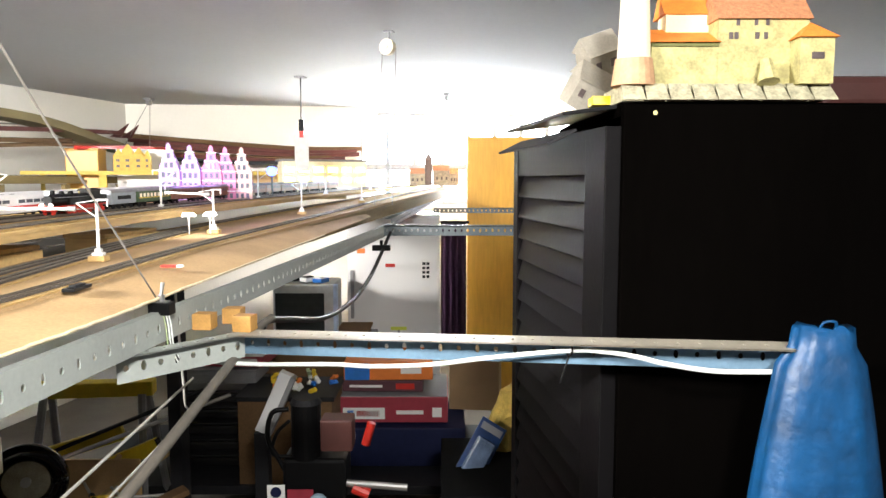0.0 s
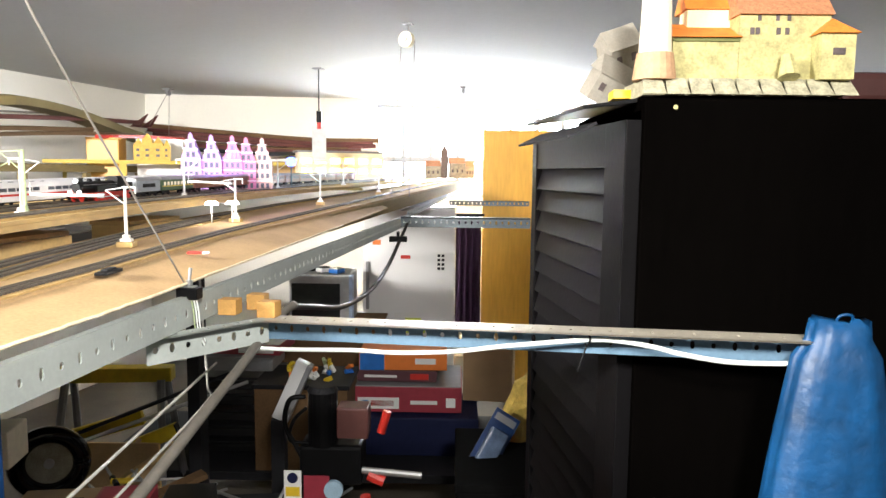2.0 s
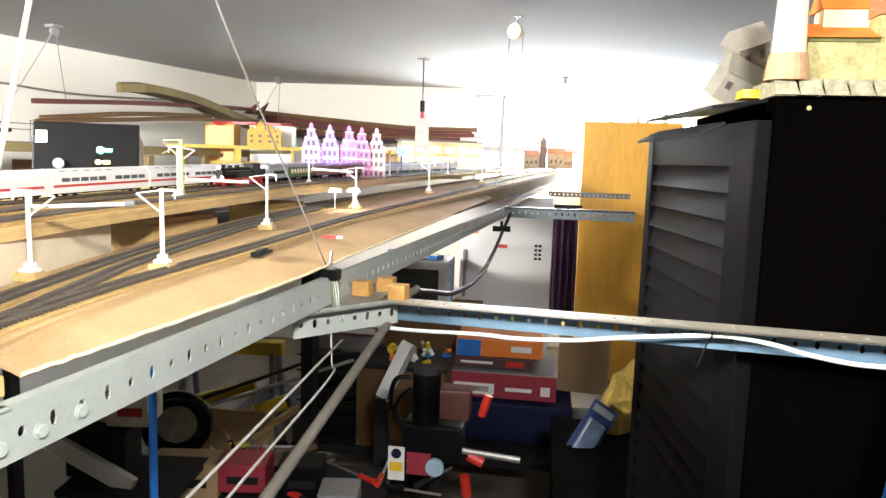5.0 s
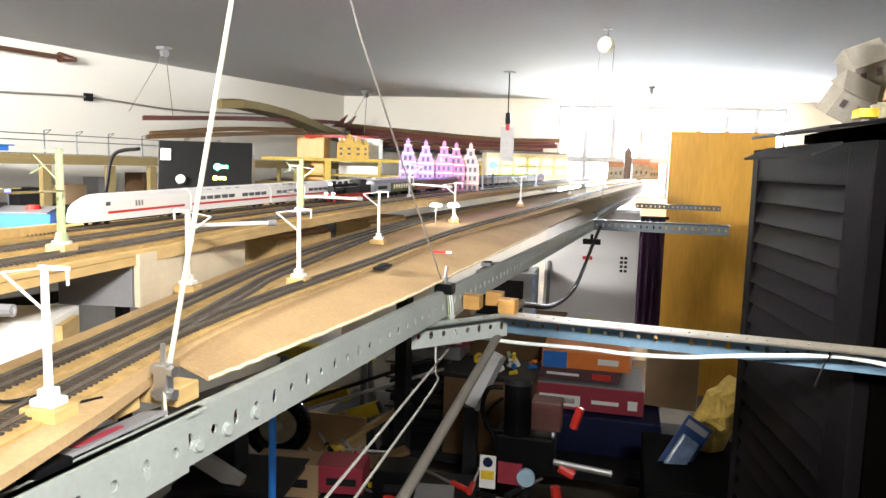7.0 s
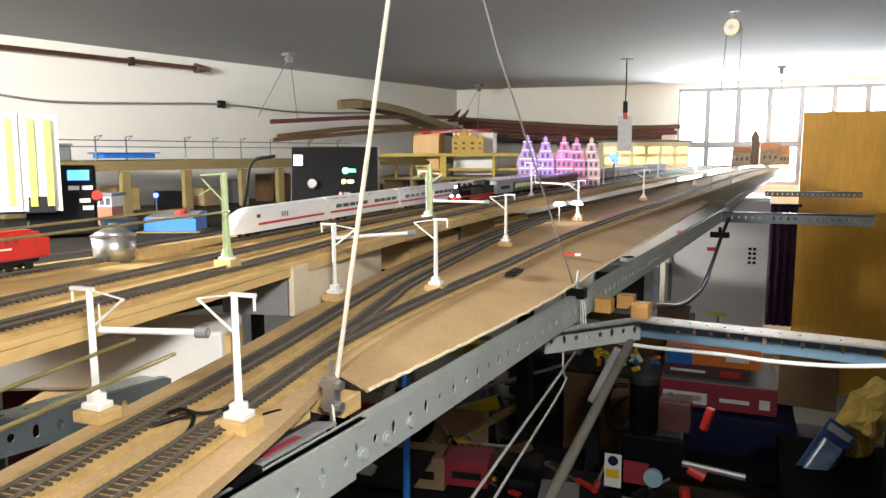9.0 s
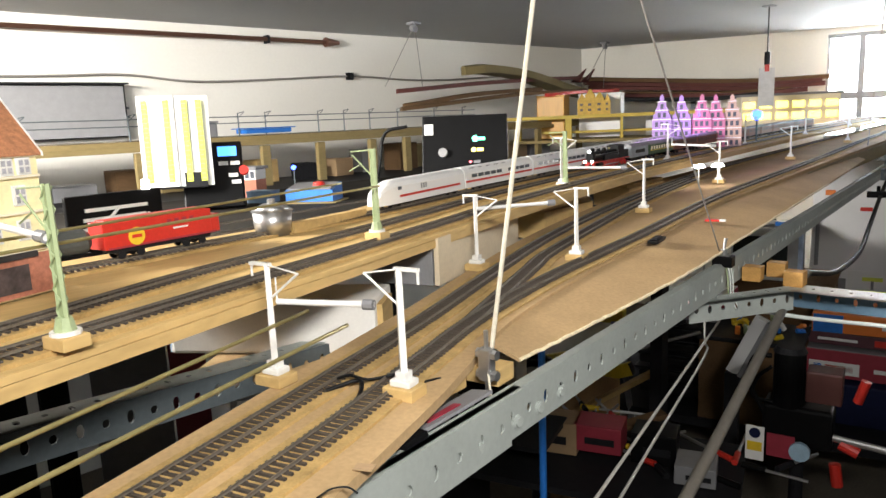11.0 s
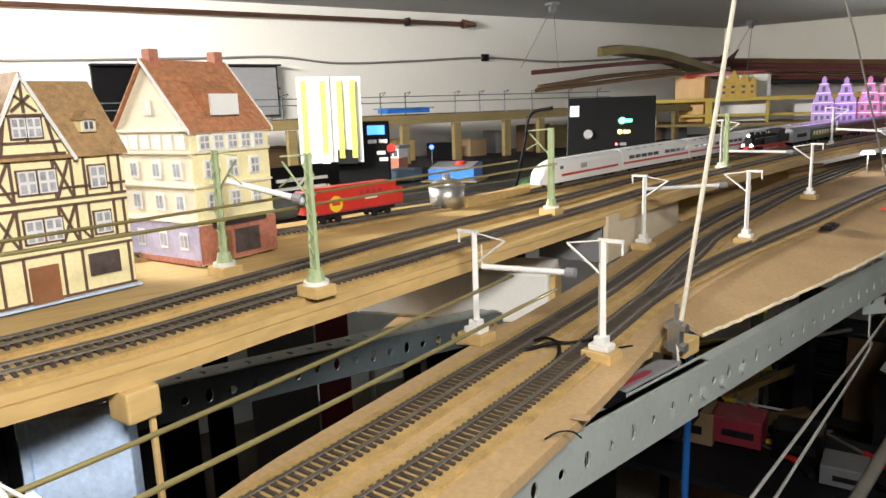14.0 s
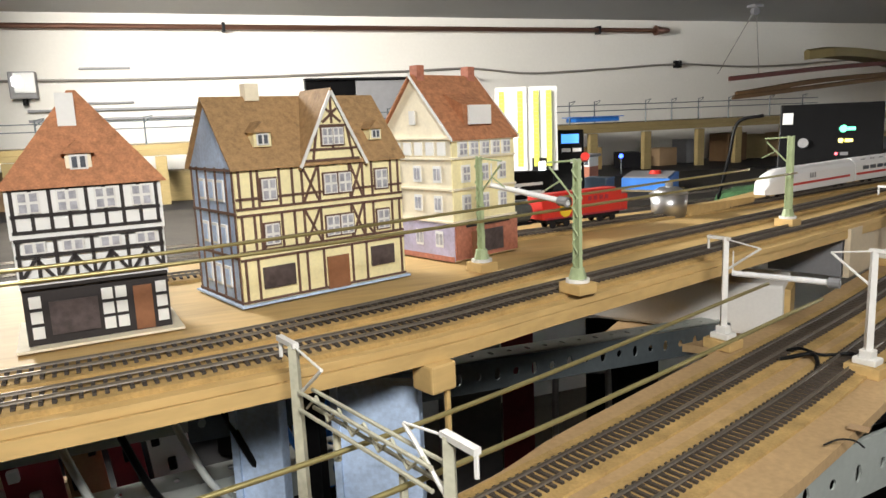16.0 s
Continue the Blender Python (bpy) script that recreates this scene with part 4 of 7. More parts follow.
def steam_loco(way, s):
    t = thing("steam_locomotive", on_way(way, s), "black steam tank locomotive with red frame and wheels", "model locomotive")
    part("boiler", rd((0, -0.088, 0.031), (0, 0.035, 0.031), 0.0125, 20), BLACK, t)
    part("smokebox_door", rd((0, -0.092, 0.031), (0, -0.088, 0.031), 0.010, 16, 0.0125), BLACK, t)
    part("cab", bx((0, 0.052, 0.033), (0.032, 0.034, 0.030), bevel=0.0015), BLACK, t)
    bm = bmesh.new()
    coach_body(bm, 0.035, 0.038, 0.047, 0.048, 0.005, None)
    bmesh.ops.translate(bm, vec=(0, 0.052, 0), verts=bm.verts)
    part("cab_roof", bm, BLACK, t)
    part("bunker", bx((0, 0.083, 0.028), (0.029, 0.028, 0.020), bevel=0.001), BLACK, t)
    for x in (-0.0125, 0.0125):
        part("side_tank", bx((x, -0.005, 0.027), (0.007, 0.075, 0.015), bevel=0.001), BLACK, t)
    part("running_board", bx((0, 0.0, 0.0175), (0.033, 0.196, 0.0022)), RED, t)
    part("frame", bx((0, 0.0, 0.012), (0.012, 0.185, 0.010)), RED, t)
    part("chimney", rd((0, -0.074, 0.042), (0, -0.074, 0.051), 0.0042, 14, 0.0050), BLACK, t)
    for y in (-0.045, -0.015):
        part("dome", rd((0, y, 0.041), (0, y, 0.049), 0.0068, 14, 0.0045), BLACK, t)
    part("bell", rd((0, 0.015, 0.042), (0, 0.015, 0.047), 0.002, 10), BRASS, t)
    part("buffer_beam", bx((0, -0.1, 0.0135), (0.033, 0.003, 0.007)), RED, t)
    for x in (-0.010, 0.010):
        part("buffer", rd((x, -0.107, 0.0135), (x, -0.101, 0.0135), 0.0032, 12), BLACK, t)
        part("lamp", rd((x, -0.099, 0.021), (x, -0.094, 0.021), 0.0030, 12), LEDWHITE, t)
        part("cylinder", rd((x * 1.45, -0.078, 0.012), (x * 1.45, -0.056, 0.012), 0.0055, 12), BLACK, t)
        part("coupling_rod", bx((x * 1.5, 0.0, 0.0085), (0.0012, 0.075, 0.0022)), GALV, t)
    part("lamp", rd((0, -0.095, 0.044), (0, -0.090, 0.044), 0.0030, 12), LEDWHITE, t)
    for i, y in enumerate((-0.088, -0.036, -0.018, 0.0, 0.018, 0.036, 0.068, 0.086)):
        r = 0.0085 if 0 < i < 6 else 0.0055
        for x in (-0.0092, 0.0092):
            bm = bmesh.new()
            rod(bm, (x - 0.0012, y, r), (x + 0.0012, y, r), r, 18)
            part("wheel", bm, RED, t)
    bm = bmesh.new()
    for x in (-0.0135, 0.0135):
        rod(bm, (x, -0.085, 0.036), (x, 0.034, 0.036), 0.0006, 5)
    part("handrail", bm, GALV, t)


sl = W4.near_y(1.22)
steam_loco(W4, sl + 0.107)
s = sl + 0.22
wagon(W4, s + 0.05, 0.100, COACHGREY, ROOFGREY, "grey goods van with dark side doors", "model wagon", 1, 0.027, None, BLACK)
s += 0.108
wagon(W4, s + 0.08, 0.155, COACHGREEN, ROOFGREY, "dark green passenger coach with yellow window line", "model coach", 9, 0.029, YELLOW, CREAM)
s += 0.163
for i in range(10):
    wagon(W4, s + 0.09, 0.175, COACHBROWN, ROOFGREY, "dark brown passenger coach with grey roof", "model coach", 10, 0.030, None, SHOPDARK)
    s += 0.183
# red diesel and grey wagons on the back track
red = thing("diesel_locomotive", on_way(W5, W5.near_y(0.13)), "red and yellow model diesel locomotive", "model locomotive")
part("body", bx((0, -0.006, 0.030), (0.032, 0.152, 0.032), bevel=0.0016), RED, red)
part("hood_end", bx((0, 0.076, 0.026), (0.031, 0.014, 0.024), bevel=0.0015), RED, red)
part("roof_rib", bx((0, -0.006, 0.0470), (0.020, 0.140, 0.003), bevel=0.001), RED, red)
part("skirt", bx((0, 0.0, 0.0148), (0.0324, 0.154, 0.0024)), DARKRED, red)
part("emblem", rd((0.0162, -0.04, 0.026), (0.0168, -0.04, 0.026), 0.011, 20), YELLOW, red, "round yellow emblem")
part("emblem_bar", bx((0.0169, -0.04, 0.026), (0.0006, 0.013, 0.004)), RED, red)
for k in range(4):
    part("lettering_bar", bx((0.0162, 0.006 + 0.011 * k, 0.037), (0.0006, 0.006, 0.006)), DARKRED, red)
part("lettering_bar", bx((0.0162, 0.022, 0.028), (0.0006, 0.022, 0.0022)), PAPER, red)
tw = thing("tank_wagon", on_way(W5, W5.near_y(0.0)), "dark grey round-ended tank wagon behind the diesel", "model wagon", "standing trains")
part("tank", rd((0, -0.036, 0.027), (0, 0.036, 0.027), 0.0155, 18), GREYDARK, tw, smooth=False)
part("tank_end", rd((0, 0.036, 0.027), (0, 0.043, 0.027), 0.0155, 18, 0.009), GREYDARK, tw)
part("underframe", bx((0, 0, 0.0115), (0.022, 0.080, 0.004)), BLACK, tw)
bogie(tw, pose(0, -0.018, 0))
part("underframe", bx((0, 0, 0.012), (0.024, 0.140, 0.008), bevel=0.002), DARKGREY, red)
for y in (-0.045, 0.045):
    bogie(red, pose(0, y, 0))


# ---- black wardrobe, its louvred door, the castle ----
WM_ = pose(0.022, 1.070, 0, 0, 0, 13)
ward = thing("wardrobe", WM_, "tall black lacquered wardrobe with louvred folding door", "wardrobe")
part("side_panel", bx((0.45, 0.011, 0.88), (0.90, 0.022, 1.76), bevel=0.002), BLACKWOOD, ward)
part("top_panel", bx((0.45, 0.30, 1.755), (0.90, 0.55, 0.02)), BLACKWOOD, ward)
part("back_panel", bx((0.89, 0.30, 0.87), (0.02, 0.55, 1.74)), BLACKWOOD, ward)
for x, z in ((0.045, 1.748), (0.47, 1.745)):
    part("screw", rd((x, -0.001, z), (x, 0.001, z), 0.0035, 10), BRASS, ward)
dx, dy = -0.205, 0.55
dl = math.hypot(dx, dy)
DM = pose(0.008, 1.078, 0, 0, 0, math.degrees(math.atan2(dy, dx)))
door = thing("louvre_door", DM, "black louvred wooden wardrobe door, standing open", "door")
part("stile", bx((0.045, 0, 0.865), (0.09, 0.025, 1.73), bevel=0.002), LITDOOR, door)
part("stile", bx((dl - 0.02, 0, 0.865), (0.04, 0.025, 1.73), bevel=0.002), LITDOOR, door)
part("rail", bx((dl / 2 + 0.025, 0, 1.695), (dl - 0.13, 0.022, 0.07)), LITDOOR, door)
part("rail", bx((dl / 2 + 0.025, 0, 0.05), (dl - 0.13, 0.022, 0.10)), LITDOOR, door)
slat = finish(bx((0, 0, 0), (dl - 0.135, 0.007, 0.064), bevel=0.001), "slat", LITDOOR)
z = 1.645
while z > 0.12:
    o = new("slat", slat)
    o.parent = door
    o.matrix_basis = pose(dl / 2 + 0.025, 0, z, 15, 0, 0)
    z -= 0.046

cst = thing("model_castle", WM_ @ Matrix.Translation((0, 0.02, 1.768)), "paper model castle with orange roofs and stone base", "model castle")
for i in range(9):
    x = 0.0 + i * 0.035
    bm = bmesh.new()
    prism(bm, [(x, -0.012, 0), (x + 0.034, -0.012, 0), (x + 0.031, 0.012, 0.026), (x + 0.003, 0.012, 0.026)], (0, 0, 0), (0, 0.004, 0))
    part("stone_slope", bm, CASTLEBASE, cst)
bm = bmesh.new()
box(bm, (0.155, 0.075, 0.013), (0.30, 0.12, 0.025))
part("stone_base", bm, CASTLEBASE, cst)
part("tower", rd((0.025, 0.03, 0.026), (0.025, 0.03, 0.17), 0.026, 20, 0.0205), CREAM, cst)
part("tower_foot", rd((0.025, 0.03, 0.024), (0.025, 0.03, 0.064), 0.033, 20, 0.0275), mat("tower_foot_print", (0.50, 0.30, 0.17), 0.8, var=0.2, scale=60), cst)
part("string_course", bx((0.10, 0.0235, 0.084), (0.10, 0.003, 0.004)), mat("green_trim", (0.12, 0.13, 0.04), 0.8), cst)
part("paper_tree", rd((0.215, -0.002, 0.026), (0.215, 0.010, 0.060), 0.016, 9, 0.008), CASTLESTONE, cst, "crumpled paper bush")
part("curtain_wall", bx((0.10, 0.05, 0.057), (0.10, 0.05, 0.066)), CASTLESTONE, cst)
part("hall", bx((0.217, 0.06, 0.073), (0.136, 0.07, 0.098)), CASTLESTONE, cst)
bm = bmesh.new()
prism(bm, [(0.048, 0.018, 0.088), (0.048, 0.08, 0.118), (0.048, 0.085, 0.088)], (0, 0, 0), (0.104, 0, 0))
part("wall_roof", bm, ROOFORANGE, cst)
bm = bmesh.new()
prism(bm, [(0.146, 0.018, 0.122), (0.146, 0.06, 0.170), (0.146, 0.102, 0.122)], (0, 0, 0), (0.142, 0, 0))
part("hall_roof", bm, ROOFRED, cst)
part("small_house", bx((0.12, 0.085, 0.118), (0.075, 0.04, 0.05)), YELLOWCARD, cst)
bm = bmesh.new()
prism(bm, [(0.078, 0.06, 0.138), (0.078, 0.09, 0.175), (0.078, 0.12, 0.138)], (0, 0, 0), (0.085, 0, 0))
part("small_roof", bm, ROOFORANGE, cst)
part("turret", bx((0.283, 0.018, 0.057), (0.050, 0.046, 0.066)), CASTLESTONE, cst)
bm = bmesh.new()
bmesh.ops.create_cone(bm, cap_ends=True, segments=4, radius1=0.042, radius2=0.0, depth=0.026, matrix=Matrix.Translation((0.283, 0.018, 0.103)) @ Matrix.Rotation(radians(45), 4, "Z"))
part("turret_roof", bm, ROOFORANGE, cst)
for x, z, w_ in ((0.168, 0.098, 0.006), (0.176, 0.098, 0.006), (0.207, 0.098, 0.006), (0.220, 0.098, 0.006), (0.178, 0.118, 0.005), (0.205, 0.118, 0.005), (0.222, 0.118, 0.005)):
    part("window", bx((x, 0.0245, z), (w_, 0.002, 0.010)), SHOPDARK, cst)
part("window", bx((0.284, -0.0055, 0.064), (0.018, 0.002, 0.010)), SHOPDARK, cst)

# ---- behind: varnished board, fridge, boxes ----
HM = pose(0, 0, 0, 0, 0, 13)
solid("leaning_board", bx((0, 0, 0.99), (0.72, 0.022, 1.98), m=pose(-0.685, 5.39, 0, 0, 0, 13), bevel=0.003), ORANGEWOOD, "tall varnished orange-brown wooden board standing upright", "board")
fr = thing("fridge", pose(-1.33, 4.40, 0, 0, 0, 13), "white enamelled fridge with notes and magnets on its door", "fridge")
part("cabinet", bx((0, 0.06, 0.72), (0.575, 0.50, 1.44), bevel=0.01), WHITE, fr)
part("door", bx((0, -0.215, 0.72), (0.575, 0.045, 1.42), bevel=0.012), WHITE, fr)
part("magnet", bx((-0.02, -0.240, 1.13), (0.06, 0.006, 0.022), bevel=0.004), RED, fr)


# ---- left wall: pipe, cable, meter box, skis ----
pipe = thing("heating_pipe", pose(-3.85, 0, 2.219), "dark copper pipe on brackets along the wall", "pipe")
part("tube", rd((0, -2.4, 0), (0, 2.42, 0), 0.0125, 12), COPPER, pipe)
part("end_cap", rd((0, 2.42, 0), (0, 2.52, 0), 0.030, 14, 0.012), COPPER, pipe)
for y in (-1.9, -0.11, 2.02):
    bm = bmesh.new()
    box(bm, (-0.012, y, 0), (0.05, 0.016, 0.045), bevel=0.003)
    part("clip", bm, DARKGREY, pipe)
solid("wall_cable", tb([(-3.885, -2.3, 1.99), (-3.885, -0.4, 1.98), (-3.885, 0.77, 2.0), (-3.885, 1.19, 2.011), (-3.885, 1.57, 1.98), (-3.885, 2.09, 1.997), (-3.885, 2.62, 2.02), (-3.885, 3.3, 2.0), (-3.885, 4.2, 2.04)], 0.006, 6), CABLEGREY, "thin grey cable sagging along the wall", "cable", smooth=True)
jb = thing("junction_box", pose(-3.885, 2.617, 2.02), "small black junction box on the wall", "junction box")
part("case", bx((0, 0, 0), (0.03, 0.045, 0.045), bevel=0.004), BLACK, jb)
part("lid", bx((0.017, 0, 0), (0.006, 0.036, 0.036), bevel=0.002), BLACK, jb)
mb = thing("meter_box", pose(-3.87, -1.0, 1.96), "grey electric box with a lit white window", "meter box")
part("case", bx((0, 0, 0), (0.06, 0.11, 0.12), bevel=0.006), GREYPLASTIC, mb)
part("cover", bx((0.034, 0.01, 0.01), (0.012, 0.085, 0.09), bevel=0.004), WHITE, mb)
part("window", bx((0.042, -0.02, 0.015), (0.004, 0.035, 0.04)), LEDWHITE, mb)
part("cable_gland", rd((0, 0, -0.09), (0, 0, -0.06), 0.012, 10), BLACK, mb)
for z in (2.034, 1.875):
    solid("wall_trunking", bx((-3.893, -0.66, z), (0.014, 0.22, 0.010), bevel=0.002), GREYPLASTIC, "short grey cable duct on the wall", "cable duct", "wall ducts")
for z in (1.845, 1.80):
    solid("wall_rail", bx((-3.888, 0.1, z), (0.024, 2.2, 0.012), bevel=0.002), GREYPLASTIC, "long thin grey rail on the wall", "rail", "wall rails")


def ski(name, pts, w, th, material, label, cat, grp="skis under the ceiling"):
    """A long tapered board bent along its points."""
    P = smooth_pts(pts, 8)
    bm = bmesh.new()
    last = None
    n = len(P)
    for i, p in enumerate(P):
        d = (P[min(i + 1, n - 1)] - P[max(i - 1, 0)]).normalized()
        side = d.cross(Vector((0, 0, 1))).normalized()
        up = side.cross(d)
        u = i / (n - 1)
        k = w * min(1.0, 0.25 + 5 * u, 0.35 + 6 * (1 - u))
        ring = [bm.verts.new(p + side * a * k / 2 + up * b * th / 2) for a, b in ((-1, -1), (1, -1), (1, 1), (0.0, 1.5), (-1, 1))]
        if last:
            for j in range(5):
                bm.faces.new((last[j], last[(j + 1) % 5], ring[(j + 1) % 5], ring[j]))
        else:
            bm.faces.new(ring)
        last = ring
    bm.faces.new(last[::-1])
    return solid(name, bm, material, label, cat, grp)


GREENWOOD = mat("olive_board", (0.16, 0.125, 0.05), 0.85, var=0.2, scale=6)
DARKREDWOOD = mat("dark_red_ski", (0.10, 0.025, 0.02), 0.8, var=0.25, scale=10)
ski("surfboard", [(-3.5, 3.27, 2.03), (-3.5, 3.5, 2.045), (-3.5, 3.9, 2.01), (-3.52, 4.4, 1.92), (-3.55, 4.85, 1.86)], 0.17, 0.05, GREENWOOD, "olive-brown curved board with red fins, slung from the ceiling", "board")
for dy in (0.0, 0.12):
    bm = bmesh.new()
    prism(bm, [(-3.55, 4.55 + dy, 1.97), (-3.55, 4.66 + dy, 1.97), (-3.55, 4.76 + dy, 2.08)], (-0.006, 0, 0), (0.006, 0, 0))
    solid("board_fin", bm, DARKREDWOOD, "small dark red board fin", "fin", "board fins")
ski("ski", [(-3.5, 2.68, 1.90), (-3.5, 2.9, 1.915), (-3.5, 3.4, 1.95), (-3.5, 4.1, 1.985), (-3.5, 4.6, 2.0)], 0.085, 0.022, DARKREDWOOD, "dark brown old wooden ski hung in a bundle", "ski")
ski("ski", [(-3.42, 2.66, 1.81), (-3.42, 2.85, 1.83), (-3.42, 3.3, 1.875), (-3.42, 4.0, 1.91)], 0.10, 0.022, OLDWOOD, "brown old wooden ski hung in a bundle", "ski")
ski("ski", [(-3.38, 2.60, 1.79), (-3.38, 3.0, 1.82), (-3.38, 3.7, 1.87), (-3.38, 4.5, 1.90)], 0.09, 0.02, OLDWOOD, "brown old wooden ski hung in a bundle", "ski")
ski("ski", [(-3.3, 3.9, 1.86), (-3.3, 4.3, 1.88), (-3.28, 4.8, 1.89)], 0.09, 0.02, RED, "red ski lying on the bundle", "ski")
for x, y, dz in ((-3.3, 2.66, 0), (-3.45, 4.88, 0)):
    hk = thing("ceiling_hook", pose(x, y, ZC), "small grey ceiling pulley with thin hanging wires", "ceiling hook", "ceiling pulleys")
    part("plate", bx((0, 0, -0.008), (0.06, 0.06, 0.016), bevel=0.004), GREYPLASTIC, hk)
    part("wheel", rd((-0.012, 0, -0.035), (0.012, 0, -0.035), 0.022, 14), GREYPLASTIC, hk)
    for k, yy in enumerate((-0.14, 0.16)):
        part("wire", rd((0, 0.01 * (1 if k else -1), -0.04), (-0.12, yy, -0.36), 0.0022, 5), CABLEGREY, hk)
for i, (a, b, z, m_) in enumerate(((0.0, 1.95, 2.00, OLDWOOD), (0.05, 1.9, 1.96, DARKREDWOOD), (0.1, 1.92, 1.92, DARKREDWOOD), (0.0, 1.7, 1.88, OLDWOOD), (0.2, 1.8, 1.85, DARKREDWOOD), (0.1, 1.5, 1.82, DARKGREY))):
    pa, pb = FM @ Vector((a, -0.10 - 0.03 * i, z + 0.02)), FM @ Vector((b, -0.10 - 0.03 * i, z - 0.10 + 0.015 * i))
    ski("ski", [pa, pa.lerp(pb, 0.3) - Vector((0, 0, 0.01)), pa.lerp(pb, 0.7) - Vector((0, 0, 0.015)), pb + Vector((0, 0, 0.02))], 0.10, 0.028, m_, "old ski in a red and brown bundle along the end wall", "ski")
for s_, z in ((0.0, 2.30), (0.95, 1.80), (1.7, 1.78), (0.3, 1.78)):
    if z < 2:
        bk = thing("ski_bracket", FM @ Matrix.Translation((s_, 0, z)), "steel wall bracket under the skis", "bracket", "ski brackets")
        part("arm", bx((0, -0.15, 0), (0.03, 0.30, 0.025)), DARKSTEEL, bk)
        part("plate", bx((0, -0.004, -0.03), (0.04, 0.008, 0.10)), DARKSTEEL, bk)

# ---- timber shelf with a second track level along the wall ----
sh = thing("timber_shelf", pose(-3.35, 0, 0), "olive timber shelf carrying the upper model railway", "shelf")
part("shelf_top", bx((-0.12, 1.0, 1.668), (0.34, 7.3, 0.022), bevel=0.002), TIMBER, sh)
part("front_rail", bx((0.055, 1.0, 1.645), (0.022, 7.3, 0.024), bevel=0.002), TIMBER, sh)
post = finish(bx((0, 0, -0.10), (0.030, 0.045, 0.20), bevel=0.002), "post", TIMBER)
for y in (-2.2, -1.6, -1.0, -0.45, 0.1, 0.55, 1.0, 1.30, 1.62, 1.95, 2.30, 2.56, 2.9, 3.3, 3.8, 4.3):
    o = new("post", post)
    o.parent = sh
    o.matrix_basis = pose(0.05, y, 1.63)
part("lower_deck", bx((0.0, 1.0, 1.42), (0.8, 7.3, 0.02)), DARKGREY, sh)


def shelf_mast(x, y, z):
    t = thing("catenary_mast", pose(x, y, z), "thin dark model catenary mast on the shelf", "catenary mast", "shelf masts")
    part("post", rd((0, 0, 0), (0, 0, 0.115), 0.004, 5, 0.003), DARKSTEEL, t)
    bm = bmesh.new()
    rod(bm, (0, 0, 0.112), (0, 0.035, 0.120), 0.0018, 4)
    rod(bm, (0, 0, 0.09), (0, 0.035, 0.118), 0.0018, 4)
    part("arm", bm, DARKSTEEL, t)


for y in (-1.9, -1.5, -0.9, -0.5, 0.1, 0.55, 0.99, 1.10, 1.52, 1.67, 1.99, 2.16, 2.34, 2.55, 2.85, 3.1):
    shelf_mast(-3.36, y, 1.679)
for z in (1.775, 1.745):
    solid("catenary_wire", tb([(-3.345, -2.2, z), (-3.345, 0, z + 0.002), (-3.345, 1.5, z), (-3.345, 3.2, z)], 0.0025, 5), DARKSTEEL, "thin dark model overhead wire above the shelf", "wire", "shelf wires", smooth=True)
wt = Way([(-3.40, -2.4), (-3.40, 0.0), (-3.40, 2.5), (-3.40, 4.2)], lambda x, y: 1.680)
track(wt, 0, wt.s[-1] - 0.03, 99, 99, "model railway track on the timber shelf")
bb = thing("plastic_tray", pose(-3.36, 1.66, 1.690), "flat bright blue plastic tray on the shelf", "tray")
part("tray", bx((0, 0, 0.012), (0.10, 0.26, 0.022), bevel=0.005), BLUE, bb)
part("rim", bx((0, 0, 0.026), (0.12, 0.30, 0.005), bevel=0.002), BLUE, bb)
bg = thing("storage_box", pose(-3.45, 1.30, 1.680), "grey plastic storage box on the shelf", "box")
part("body", bx((0, 0, 0.035), (0.14, 0.24, 0.07), bevel=0.01), GREYPLASTIC, bg)
part("lid", bx((0, 0, 0.074), (0.15, 0.25, 0.010), bevel=0.003), GREYPLASTIC, bg)
random.seed(4)
for i in range(26):
    y = -1.8 + i * 0.235
    m_ = (BROWNCARD, PINE, DARKGREY, BROWNCARD, GREYPLASTIC, OLDWOOD, TIMBER)[i % 7]
    t = thing("cardboard_box", pose(-3.52 + random.uniform(-0.06, 0.05), y, 1.430, 0, 0, random.uniform(-12, 12)), "small stored box in the shelf below the track", "box", "boxes in the shelf")
    w_, h_ = random.uniform(0.10, 0.2), random.uniform(0.06, 0.16)
    part("body", bx((0, 0, h_ / 2), (0.13, w_, h_), bevel=0.003), m_, t)
    part("flap", bx((0.0, 0, h_ + 0.003), (0.135, w_ * 0.96, 0.004)), m_, t)
# grey cupboard board behind the paper list
wbd = thing("wall_cabinet", pose(-3.86, 0.719, 1.700), "shallow grey wall cabinet, one half open and dark", "cabinet")
part("back", bx((0, 0, 0.129), (0.03, 0.910, 0.258), bevel=0.003), BLACK, wbd)
part("door", bx((0.02, 0.127, 0.129), (0.012, 0.637, 0.248), bevel=0.003), mat("grey_panel", (0.28, 0.28, 0.29), 0.6, var=0.08), wbd, "plain grey door")
part("top_edge", bx((0.03, 0, 0.262), (0.07, 0.920, 0.008)), DARKGREY, wbd)

# far railing with posts, the yellow light on it put into its timber colour
yr = thing("timber_railing", pose(-3.42, 3.72, 0, 0, 0, yaw_of((-3.45, 3.665), (-2.0, 4.53))), "yellow-lit timber railing of the far layout level", "railing")
LITWOOD = mat("yellow_lit_timber", (0.55, 0.40, 0.06), 0.6, var=0.15, scale=10)
part("top_rail", bx((0.85, 0, 1.700), (1.9, 0.03, 0.024), bevel=0.002), LITWOOD, yr)
part("lower_rail", bx((0.95, 0.05, 1.595), (1.6, 0.02, 0.018), bevel=0.002), LITWOOD, yr)
